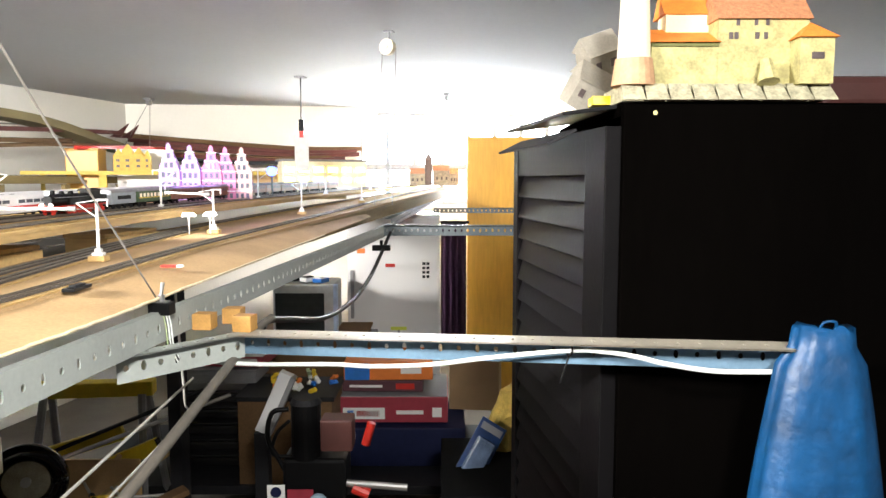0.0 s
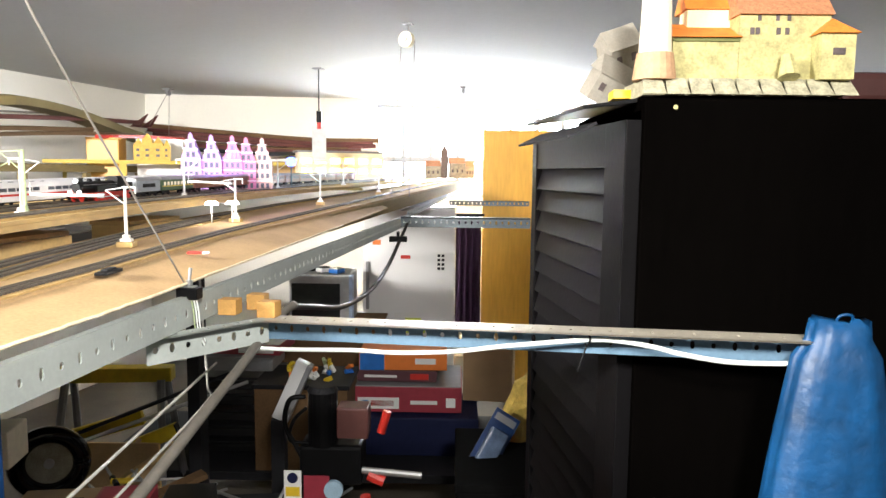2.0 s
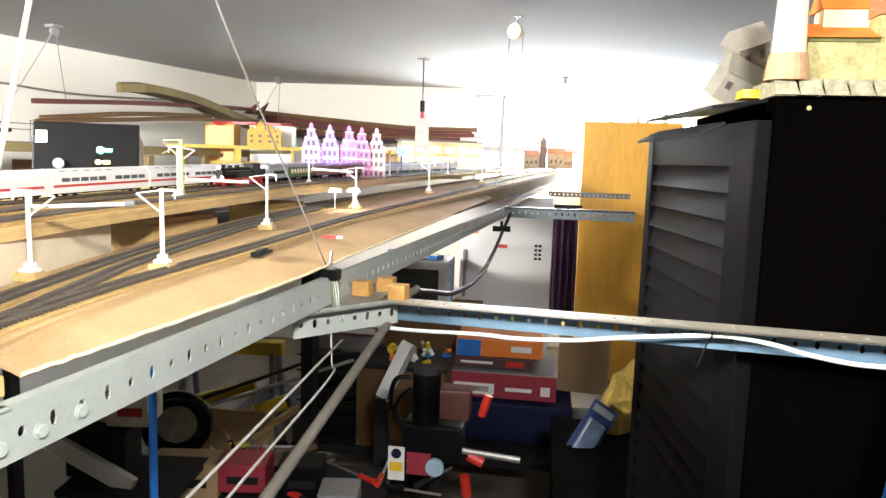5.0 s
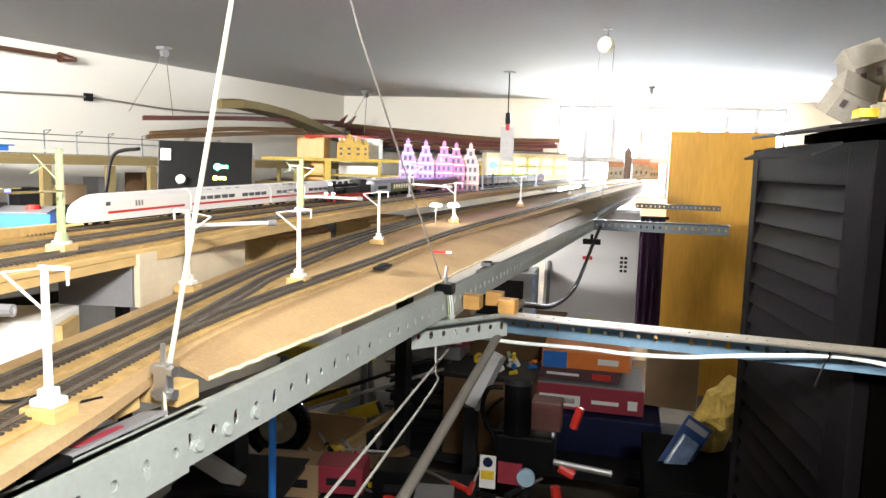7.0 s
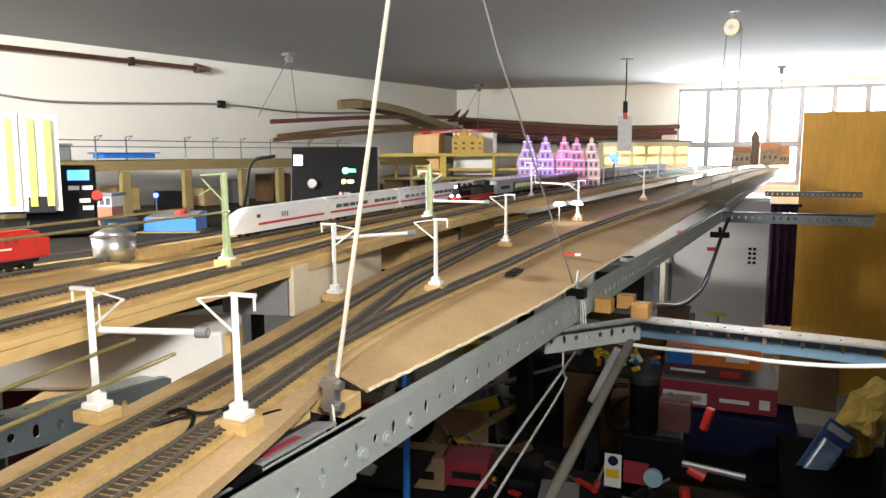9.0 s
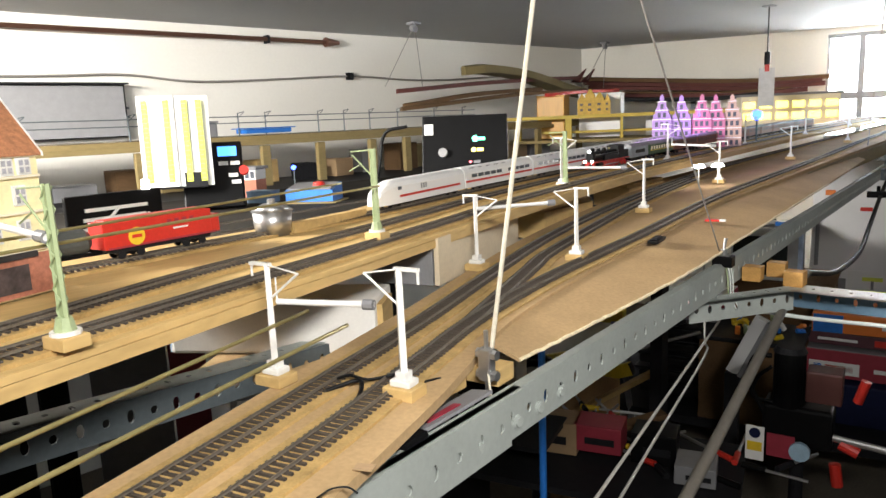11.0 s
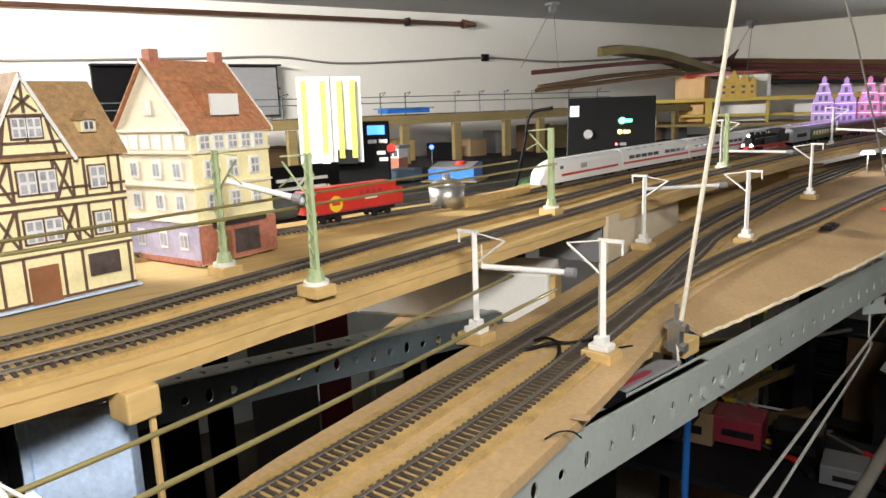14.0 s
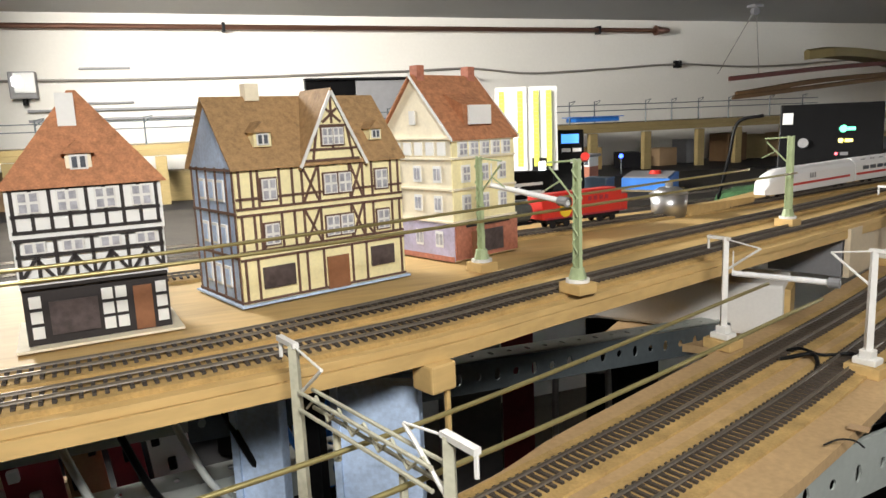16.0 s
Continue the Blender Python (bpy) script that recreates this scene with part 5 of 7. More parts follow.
for x in (0.02, 0.36, 0.72, 1.1, 1.45, 1.78):
    part("post", bx((x, 0.0, 1.62), (0.045 if x == 0.36 else 0.02, 0.028, 0.16), bevel=0.002), LITWOOD, yr)
part("deck", bx((0.9, 0.25, 1.535), (2.0, 0.6, 0.02)), TIMBER, yr)
# stored boxes above the far deck
for x, y, z, sx, sy, sz, m_, lab in ((-3.10, 4.30, 1.55, 0.30, 0.2, 0.30, WHITE, "white cardboard box stored on the far deck"), (-3.35, 4.05, 1.55, 0.2, 0.2, 0.30, ORANGEWOOD, "brown wooden crate on the far deck"), (-2.75, 4.55, 1.55, 0.22, 0.2, 0.14, WHITE, "white box on the far deck"), (-2.4, 4.7, 1.55, 0.25, 0.2, 0.16, BROWNCARD, "brown cardboard box on the far deck")):
    t = thing("storage_box", pose(x, y, z, 0, 0, 25), lab, "box", "boxes on the far deck")
    part("body", bx((0, 0, sz / 2), (sx, sy, sz), bevel=0.006), m_, t)
    part("lid", bx((0, 0, sz + 0.004), (sx + 0.008, sy + 0.008, 0.012), bevel=0.003), m_, t)

# ---- yellow toy castle and the gabled houses ----
yc = thing("model_church", pose(-2.98, 4.02, 1.712, 0, 0, 28) @ Matrix.Scale(0.8, 4), "ochre model town hall with stepped towers", "model building")
OCHRE = mat("ochre_card", (0.62, 0.40, 0.08), 0.7, var=0.25, scale=40)
for x, w_, h_ in ((-0.10, 0.07, 0.13), (-0.03, 0.08, 0.17), (0.05, 0.08, 0.14), (0.115, 0.05, 0.12)):
    part("tower", bx((x, 0, h_ / 2), (w_, 0.09, h_), bevel=0.002), OCHRE, yc)
    bm = bmesh.new()
    bmesh.ops.create_cone(bm, cap_ends=True, segments=4, radius1=w_ * 0.62, radius2=0.004, depth=0.05, matrix=Matrix.Translation((x, 0, h_ + 0.024)) @ Matrix.Rotation(radians(45), 4, "Z"))
    part("tower_roof", bm, OCHRE, yc)
    for z in (0.04, 0.085):
        part("window", bx((x, -0.046, z), (w_ * 0.35, 0.003, 0.02)), SHOPDARK, yc)


def gabled(x, y, z, yaw, w_, h_, material, lab):
    t = thing("model_house", pose(x, y, z, 0, 0, yaw), lab, "model house", "gabled old town houses")
    out = [(-w_ / 2, 0, 0), (w_ / 2, 0, 0), (w_ / 2, 0, h_ * 0.55)]
    k = 4
    for i in range(k):
        u0, u1 = i / k, (i + 1) / k
        out += [(w_ / 2 * (1 - u0) * 0.92, 0, h_ * (0.55 + 0.4 * u0)), (w_ / 2 * (1 - u0) * 0.86, 0, h_ * (0.55 + 0.4 * u1))]
    out.append((0, 0, h_))
    out += [(-a, b, c) for a, b, c in out[:2:-1] if a > 0]
    out.append((-w_ / 2, 0, h_ * 0.55))
    bm = bmesh.new()
    prism(bm, out, (0, -0.002, 0), (0, 0.002, 0))
    part("gable_front", bm, material, t)
    bm = bmesh.new()
    prism(bm, [(-w_ / 2, 0, 0), (w_ / 2, 0, 0), (w_ / 2, 0, h_ * 0.55), (0, 0, h_ * 0.92), (-w_ / 2, 0, h_ * 0.55)], (0, 0.004, 0), (0, 0.075, 0))
    part("body", bm, material, t)
    for r, (z_, n) in enumerate(((0.12, 3), (0.30, 3), (0.47, 3), (0.63, 2), (0.78, 1))):
        for i in range(n):
            part("window", bx(((i - (n - 1) / 2) * w_ * 0.27, -0.0026, h_ * z_), (w_ * 0.15, 0.002, h_ * 0.085)), GLASS, t)
        part("cornice", bx((0, -0.0026, h_ * (z_ + 0.085)), (w_ * (0.98 if r < 3 else 0.9 - 0.2 * (r - 2)), 0.003, h_ * 0.014)), PAPER, t)
    return t


PY = yaw_of((-1.39, 2.03), (-1.14, 2.15))
# part of the gables' purple is LED light put into the card colour
for i, (u, m_, h_) in enumerate(((0.0, LILACLIT, 0.205), (0.055, LILACLIT, 0.200), (0.112, PINKLIT, 0.200), (0.150, PINKLIT, 0.195), (0.195, mat("tan_card", (0.5, 0.36, 0.28), 0.7), 0.195))):
    gabled(-1.345 + u * 0.95, 1.99 + u * 0.62, 1.580, PY, 0.062, h_ - 0.015, m_, ("lilac" if m_ is LILACLIT else "pink") + " stepped-gable card model town house" if i < 4 else "tan stepped-gable card model town house")

TOWERSTONE = mat("dark_tower_print", (0.16, 0.11, 0.09), 0.8, var=0.35, scale=60)
OLDSTONE = mat("old_stone_print", (0.33, 0.28, 0.21), 0.8, var=0.4, scale=50)
ROOFRUST = mat("rust_roof_print", (0.36, 0.15, 0.07), 0.8, var=0.35, scale=60)
# station building with a tower at the far end of the layout
st = thing("model_station", pose(-1.34, 5.38, 1.612, 0, 0, 20) @ Matrix.Diagonal((0.9, 0.9, 0.78, 1)), "stone model station with orange roofs and a dark tower", "model building")
part("tower", bx((-0.02, 0, 0.13), (0.06, 0.06, 0.26), bevel=0.003), TOWERSTONE, st)
bm = bmesh.new()
bmesh.ops.create_cone(bm, cap_ends=True, segments=4, radius1=0.05, radius2=0.004, depth=0.07, matrix=Matrix.Translation((-0.02, 0, 0.295)) @ Matrix.Rotation(radians(45), 4, "Z"))
part("tower_roof", bm, TOWERSTONE, st)
for x, w_, h_ in ((-0.12, 0.13, 0.12), (0.09, 0.14, 0.15), (0.20, 0.08, 0.12)):
    part("wing", bx((x, 0, h_ / 2), (w_, 0.10, h_), bevel=0.002), OLDSTONE, st)
    bm = bmesh.new()
    prism(bm, [(x - w_ / 2, -0.055, h_), (x - w_ / 2, 0.055, h_), (x - w_ / 2, 0, h_ + 0.055)], (0, 0, 0), (w_, 0, 0))
    part("wing_roof", bm, ROOFRUST, st)
    for k in (-0.3, 0.0, 0.3):
        part("window", bx((x + k * w_, -0.051, h_ * 0.5), (0.014, 0.003, 0.03)), SHOPDARK, st)
# lit yellow kiosk row near the far end
ks = thing("model_factory", pose(-1.87, 4.50, 1.60, 0, 0, 36) @ Matrix.Diagonal((1.6, 1.2, 1.12, 1)), "pale model factory lit yellow from inside", "model building")
part("body", bx((0, 0, 0.08), (0.36, 0.12, 0.16), bevel=0.003), CREAM, ks)
part("roof", bx((0, 0, 0.165), (0.38, 0.14, 0.012), bevel=0.002), ROOFGREY, ks)
LITYELLOW = mat("lit_window", (0.8, 0.7, 0.2), 0.5, emit=(1.0, 0.80, 0.10), power=5, bump=0)
for i in range(6):
    for z in (0.05, 0.11):
        part("lit_window", bx((-0.15 + i * 0.06, -0.061, z), (0.042, 0.003, 0.034)), LITYELLOW, ks)
bl = thing("signal_lamp", pose(-1.19, 2.385, 1.58), "small model signal with a bright blue light", "signal lamp")
part("post", rd((0, 0, 0), (0, 0, 0.11), 0.003, 6), DARKSTEEL, bl)
part("lamp", rd((0, -0.004, 0.105), (0.008, -0.016, 0.105), 0.017, 14), LEDBLUE, bl)
b2 = thing("signal_lamp", pose(-3.05, 1.62, 1.44), "small model signal with a blue light", "signal lamp")
part("post", rd((0, 0, 0), (0, 0, 0.08), 0.003, 6), DARKSTEEL, b2)
part("lamp", rd((0, 0, 0.085), (0.012, -0.010, 0.085), 0.011, 12), LEDBLUE, b2)
# twin white street lights on the near tracks
for x, y in ((-0.985, 1.53), (-0.955, 1.575)):
    t = thing("lamp_disc", pose(x, y, 1.52), "round bright white model lamp on a thin stem", "lamp", "round lamps")
    part("stem", rd((0, 0, 0), (0, 0, 0.046), 0.0015, 6), WHITEPAINT, t)
    part("head", rd((0, 0, 0.045), (0, 0, 0.053), 0.017, 18, 0.012), LEDWHITE, t)

# ---- control corner ----
tbx = thing("control_table", pose(-2.2, 0.55, 0), "dark control table behind the model street", "table")
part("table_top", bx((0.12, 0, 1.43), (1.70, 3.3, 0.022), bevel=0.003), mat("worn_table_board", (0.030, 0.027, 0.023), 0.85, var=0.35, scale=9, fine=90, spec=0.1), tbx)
for x in (-0.65, 0.85):
    for y in (-1.45, 1.45):
        part("leg", bx((x, y, 0.71), (0.045, 0.045, 1.42)), DARKGREY, tbx)
for i in range(4):
    wy = Way([(-1.45 - 0.17 * i, -0.9), (-1.5 - 0.17 * i, 0.2), (-1.6 - 0.17 * i, 1.2), (-1.75 - 0.17 * i, 2.1)], lambda x, y: 1.441)
    track(wy, 0, wy.s[-1] - 0.03, 99, 99, "dark storage track on the control table")
pan = thing("signal_console", pose(-1.70, 1.30, 1.485, -14, 0, 38), "black sloping control panel with coloured lights", "control panel")
part("panel", bx((0.066, 0, 0.124), (0.266, 0.016, 0.248), bevel=0.004), BLACK, pan)
part("side", bx((0.195, 0.05, 0.11), (0.008, 0.10, 0.22), bevel=0.001), TIMBER, pan)
part("foot", bx((0.08, 0.06, -0.02), (0.28, 0.12, 0.06), bevel=0.002), BLACK, pan)
for x, z, m_, w_ in ((0.10, 0.172, LEDGREEN, 0.020), (0.095, 0.138, LEDAMBER, 0.014), (0.085, 0.100, LEDRED, 0.008), (-0.005, 0.055, LEDRED, 0.016)):
    part("light", rd((x, -0.0085, z), (x, -0.011, z), w_ / 2, 12), m_, pan)
    part("label_strip", bx((x + 0.020, -0.009, z), (0.020, 0.002, 0.009)), m_ if m_ is LEDGREEN or m_ is LEDAMBER else GREYPLASTIC, pan)
part("knob", rd((0.0, -0.008, 0.130), (0.0, -0.022, 0.130), 0.014, 16), GALV, pan)
part("note", bx((-0.045, -0.010, 0.205), (0.028, 0.002, 0.034)), PAPER, pan)
part("glow_lamp", rd((-0.05, -0.03, 0.02), (-0.05, -0.02, 0.02), 0.018, 14), mat("led_cold", (0.6, 0.8, 1), 0.4, emit=(0.45, 0.65, 1), power=7, bump=0), pan)
solid("panel_cable", tb([(-1.79, 1.24, 1.70), (-1.85, 1.20, 1.68), (-1.86, 1.18, 1.58), (-1.88, 1.16, 1.45)], 0.005, 6), BLACK, "black cable hanging from the control panel", "cable", smooth=True)
pl_ = thing("paper_list", pose(-2.43, 0.775, 1.585, -8, 0, 62), "white printed list with yellow highlighted columns", "paper list")
part("sheet", bx((-0.044, 0, 0.10), (0.112, 0.002, 0.30), bevel=0.0005), PAPER, pl_)
part("sheet", bx((0.066, 0.003, 0.10), (0.110, 0.002, 0.30), m=pose(0, 0, 0, 0, 0, 6)), PAPER, pl_)
for x in (-0.078, -0.012, 0.045, 0.09):
    part("column", bx((x, -0.0022 + (0.006 if x > 0 else 0), 0.10), (0.019, 0.0012, 0.27)), HILITE, pl_)
    for k in range(17):
        part("text_bar", bx((x, -0.0032 + (0.006 if x > 0 else 0), -0.025 + k * 0.0155), (0.013, 0.0008, 0.0016)), GREYPLASTIC, pl_)
part("stand", bx((0, 0.02, -0.03), (0.2, 0.03, 0.05)), DARKGREY, pl_)
ct = thing("train_controller", pose(-2.42, 0.90, 1.448, -18, 0, 60) @ Matrix.Scale(1.22, 4), "black digital train controller with a blue display", "controller")
part("body", bx((0, 0, 0.095), (0.165, 0.035, 0.19), bevel=0.006), BLACK, ct)
part("blue_display", bx((0.042, -0.019, 0.160), (0.052, 0.003, 0.028), bevel=0.001), LCD, ct)
part("grey_display", bx((-0.038, -0.019, 0.160), (0.056, 0.003, 0.030), bevel=0.001), GREYPLASTIC, ct)
for x, z in ((0.03, 0.125), (0.062, 0.125), (0.055, 0.09), (0.062, 0.07)):
    part("label_strip", bx((x, -0.0185, z), (0.026, 0.002, 0.011)), PAPER, ct)
part("dial", rd((-0.03, -0.017, 0.075), (-0.03, -0.030, 0.075), 0.016, 16), DARKGREY, ct)
part("red_knob", rd((0.085, -0.017, 0.10), (0.085, -0.035, 0.10), 0.013, 14), RED, ct)
bx_ = thing("switch_box", pose(-2.33, 1.245, 1.445, 0, 0, 35), "bright blue sloping plastic box with a red button", "switch box")
bm = bmesh.new()
prism(bm, [(-0.09, -0.055, 0.0), (-0.09, 0.055, 0.0), (-0.09, 0.055, 0.060), (-0.09, -0.055, 0.042)], (0, 0, 0), (0.18, 0, 0))
part("case", bm, BLUE, bx_)
part("lid", bx((0, 0, 0.054), (0.165, 0.10, 0.004), m=pose(0, 0, 0, 9, 0, 0)), GREYPLASTIC, bx_)
part("red_button", rd((0.02, 0.0, 0.055), (0.02, 0.0, 0.068), 0.024, 16, 0.018), RED, bx_)
part("base_board", bx((0, -0.01, -0.006), (0.22, 0.15, 0.012)), TIMBER, bx_)
gp = thing("plastic_box", pose(-2.48, 1.12, 1.442, 0, 0, 30), "small grey-blue plastic box", "box")
part("body", bx((0, 0, 0.02), (0.10, 0.07, 0.04), bevel=0.004), mat("steel_blue", (0.16, 0.24, 0.34), 0.5), gp)
part("lid", bx((0, 0, 0.042), (0.102, 0.072, 0.006), bevel=0.002), mat("steel_blue_lid", (0.18, 0.27, 0.38), 0.5), gp)
kio = thing("model_kiosk", pose(-2.75, 1.22, 1.442, 0, 0, 30), "small red and white model signal cabin", "model building")
part("base", bx((0, 0, 0.035), (0.10, 0.08, 0.07)), BRICK, kio)
part("glazing", bx((0, 0, 0.09), (0.10, 0.08, 0.04)), PAPER, kio)
for k in range(4):
    part("window", bx((-0.036 + k * 0.024, -0.041, 0.09), (0.016, 0.003, 0.026)), GLASS, kio)
part("roof", bx((0, 0, 0.116), (0.12, 0.10, 0.012), bevel=0.003), ROOFGREY, kio)
tin = thing("metal_tin", pose(-1.05, 0.315, 1.557), "dented silver tin pot with a domed lid", "tin")
part("pot", rd((0, 0, 0), (0, 0, 0.036), 0.026, 24, 0.029), GALV, tin, smooth=True)
part("lid", rd((0, 0, 0.036), (0, 0, 0.046), 0.031, 24, 0.014), GALV, tin, smooth=True)
part("knob", rd((0, 0, 0.046), (0, 0, 0.053), 0.006, 12), GALV, tin)
bt = thing("wooden_batten", pose(-1.04, 0.36, 1.557, 0, 0, 103), "short pale pine batten beside the track", "batten")
part("batten", bx((0.06, 0.0, 0.008), (0.17, 0.016, 0.016), bevel=0.001), PINE, bt)
gr = thing("track_diagram", pose(-1.32, 0.190, 1.529, 0, 0, 98), "black track diagram panel with white route lines", "control panel")
part("panel", bx((0, 0.006, 0.047), (0.161, 0.010, 0.090), bevel=0.002), BLACK, gr)
for k in range(4):
    part("route_line", bx((-0.012 + 0.004 * k, -0.0005, 0.022 + 0.0152 * k), (0.105, 0.003, 0.0055)), WHITEPAINT, gr)
for x0, x1, k in ((0.024, 0.045, 0), (0.034, 0.055, 1), (-0.013, 0.003, 2)):
    part("route_line", rd((x0, -0.001, 0.022 + 0.0152 * k), (x1, -0.001, 0.022 + 0.0152 * (k + 1)), 0.0028, 6), WHITEPAINT, gr)
part("signal_light", bx((0.052, -0.002, 0.100), (0.012, 0.006, 0.016), bevel=0.001), LEDWHITE, gr)
part("foot", bx((0, 0.012, -0.01), (0.118, 0.03, 0.05)), BLACK, gr)
gm = thing("grass_mat", pose(-1.75, 1.33, 1.442, 0, 0, 25), "dark green model grass mound", "model terrain")
bm = bmesh.new()
bmesh.ops.create_icosphere(bm, subdivisions=3, radius=1.0, matrix=Matrix.Translation((-0.05, -0.05, 0.0)) @ Matrix.Diagonal((0.17, 0.09, 0.055, 1)))
for v in bm.verts:
    v.co += Vector((0, 0, 0.012)) * noise.noise(v.co * 30)
part("mound", bm, mat("flock_green", (0.03, 0.09, 0.03), 0.95, var=0.4, scale=80, bump=0.5), gm)

# ---- below and between the boards ----
fm = thing("foam_block", pose(-0.945, 0.245, 1.418, 0, 0, 38), "white foam block between the two track boards", "foam block")
part("block", bx((0, 0.03, 0.036), (0.285, 0.10, 0.072), bevel=0.005), FOAM, fm)
part("blue_side", bx((-0.1425, 0.03, 0.026), (0.008, 0.09, 0.05)), BLUECARD, fm)
part("upright", bx((0.146, 0.02, 0.03), (0.008, 0.06, 0.07)), PINE, fm)
solid("foam_shelf", bx((0, 0, 0), (0.30, 0.17, 0.010), m=pose(-0.885, 0.285, 1.412, 0, 0, 38)), BOARD, "tan hardboard piece under the foam block", "board")
PLY = mat("pale_plywood", (0.66, 0.56, 0.40), 0.8, var=0.12, scale=14, fine=160)
sp = thing("plywood_box", pose(-0.828, 0.440, 1.484, 0, 0, yaw_of((-0.828, 0.440), (-0.955, 0.765))), "pale plywood box under the station board", "wooden box")
part("front", bx((0.175, 0.004, 0.034), (0.348, 0.008, 0.068), bevel=0.001), PLY, sp)
part("end", bx((0.346, 0.06, 0.034), (0.008, 0.10, 0.068), bevel=0.001), PLY, sp)
part("end", bx((0.004, 0.06, 0.034), (0.008, 0.10, 0.068), bevel=0.001), GREYPLASTIC, sp, "grey end")
for x, y, L, h_ in ((-1.03, 1.02, 0.22, 0.055), (-1.12, 1.50, 0.24, 0.045)):
    cb = thing("pine_trestle", pose(x, y, 1.555, 0, 0, 98), "pale pine box carrying the station board", "wooden box", "pine supports")
    part("side", bx((0, 0, -0.035 - h_ / 2), (L, 0.012, h_), bevel=0.001), PINE, cb)
    part("end", bx((-L / 2 + 0.006, 0.05, -0.035 - h_ / 2), (0.012, 0.09, h_)), PINE, cb)
    part("top", bx((0, 0.05, -0.030), (L, 0.1, 0.008)), PINE, cb)
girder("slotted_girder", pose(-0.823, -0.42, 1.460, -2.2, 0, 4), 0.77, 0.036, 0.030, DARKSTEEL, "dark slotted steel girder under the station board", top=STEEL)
girder("slotted_girder", pose(-0.838, -0.75, 1.458, 0, 0, 4), 0.36, 0.038, 0.030, STEEL, "grey slotted steel girder under the model street")
girder("slotted_girder", pose(-0.76, -0.72, 1.395, 0, 0, 6), 0.50, 0.036, 0.030, STEEL, "grey slotted steel girder low under the board")
ps = thing("timber_post", pose(-0.622, -0.240, 0, 0, 0, 20), "pale pine post with a block head under the board", "post")
part("post", bx((0.005, 0.008, 0.76), (0.004, 0.004, 1.52), bevel=0.001), PINE, ps)
part("head", bx((0, 0, 1.5285), (0.024, 0.024, 0.022), bevel=0.002), PINE, ps)
for x, y, sx, h_, yw, m_, lab in ((-0.672, -0.278, 0.075, 1.505, 62, BLUECARD, "pale blue-white panel standing under the layout"), (-0.70, -0.33, 0.02, 1.50, 62, BLACK, "black strip standing under the layout"), (-0.735, -0.37, 0.045, 1.50, 62, BLUECARD, "pale blue panel standing under the layout"),
        (-2.70, 0.64, 0.26, 1.15, 70, GREYPLASTIC, "grey cabinet standing far under the layout"), (-2.63, 0.83, 0.13, 1.10, 70, DARKRED, "dark red folder standing far under the layout"), (-2.85, 0.42, 0.10, 1.15, 70, BLACK, "black panel standing far under the layout"), (-2.95, 0.10, 0.50, 1.2, 70, DARKGREY, "dark grey cabinet far under the layout"), (-2.5, 1.25, 0.3, 0.9, 70, DARKGREY, "dark grey cabinet far under the layout"), (-3.0, -0.55, 0.4, 1.1, 80, WHITE, "white cabinet standing far under the layout")):
    t = thing("panel", pose(x, y, 0, 0, 0, yw), lab, "panel", "panels under the layout")
    part("sheet", bx((0, 0.02, h_ / 2), (sx, 0.02, h_), bevel=0.002), m_, t)
    part("edge_strip", bx((-sx / 2 + 0.004, 0.008, h_ / 2), (0.006, 0.004, h_)), m_, t)
solid("steel_hoop", tb([(-2.50, 0.93, 0.0), (-2.50, 0.93, 0.68), (-2.49, 0.96, 0.72), (-2.44, 1.10, 0.72), (-2.43, 1.13, 0.68), (-2.43, 1.13, 0.0)], 0.013, 8), GALV, "bent shiny steel tube handle", "handle", smooth=True)
random.seed(9)
for i in range(16):
    m_ = (WHITE, DARKRED, GREYPLASTIC, BLACK, BROWNCARD, BLUE, PAPER, DARKGREY)[i % 8]
    t = thing("junk_box", pose(-0.78 - random.uniform(0, 0.34), -0.74 + i * 0.036, 1.285, 0, 0, random.uniform(0, 90)), "odd stored part on the shelf under the layout", "box", "stored parts")
    a, b, c = random.uniform(0.04, 0.10), random.uniform(0.04, 0.09), random.uniform(0.04, 0.12)
    part("body", bx((0, 0, c / 2), (a, b, c), bevel=0.003), m_, t)
    part("cap", rd((0, 0, c), (0, 0, c + 0.012), min(a, b) * 0.3, 12), (DARKGREY, GALV, RED)[i % 3], t)
for k, (y, sx, h_, m_, m2) in enumerate(((-0.70, 0.05, 0.13, GREYPLASTIC, DARKGREY), (-0.655, 0.045, 0.135, BLUECARD, WHITE), (-0.605, 0.06, 0.145, CREAM, GALV), (-0.555, 0.05, 0.14, DARKRED, PAPER), (-0.51, 0.035, 0.15, BROWNCARD, BLACK), (-0.47, 0.03, 0.14, DARKRED, DARKGREY), (-0.43, 0.04, 0.15, WHITE, BLACK))):
    t = thing("circuit_board", pose(-0.885 + 0.006 * (k % 2), y, 1.283, 0, -6, 90 + 5 * (k % 3)), "upright control board with parts under the model street", "circuit board", "control boards")
    part("board", bx((0, 0, h_ / 2), (sx, 0.004, h_), bevel=0.0008), m_, t)
    for j in range(3):
        part("component", bx((-sx * 0.28 + sx * 0.28 * j, -0.005, h_ * (0.86 - 0.2 * ((j + k) % 3))), (sx * 0.2, 0.008, 0.012), bevel=0.001), m2, t)
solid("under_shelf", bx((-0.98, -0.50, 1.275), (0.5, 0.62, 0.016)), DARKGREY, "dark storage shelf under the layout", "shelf")
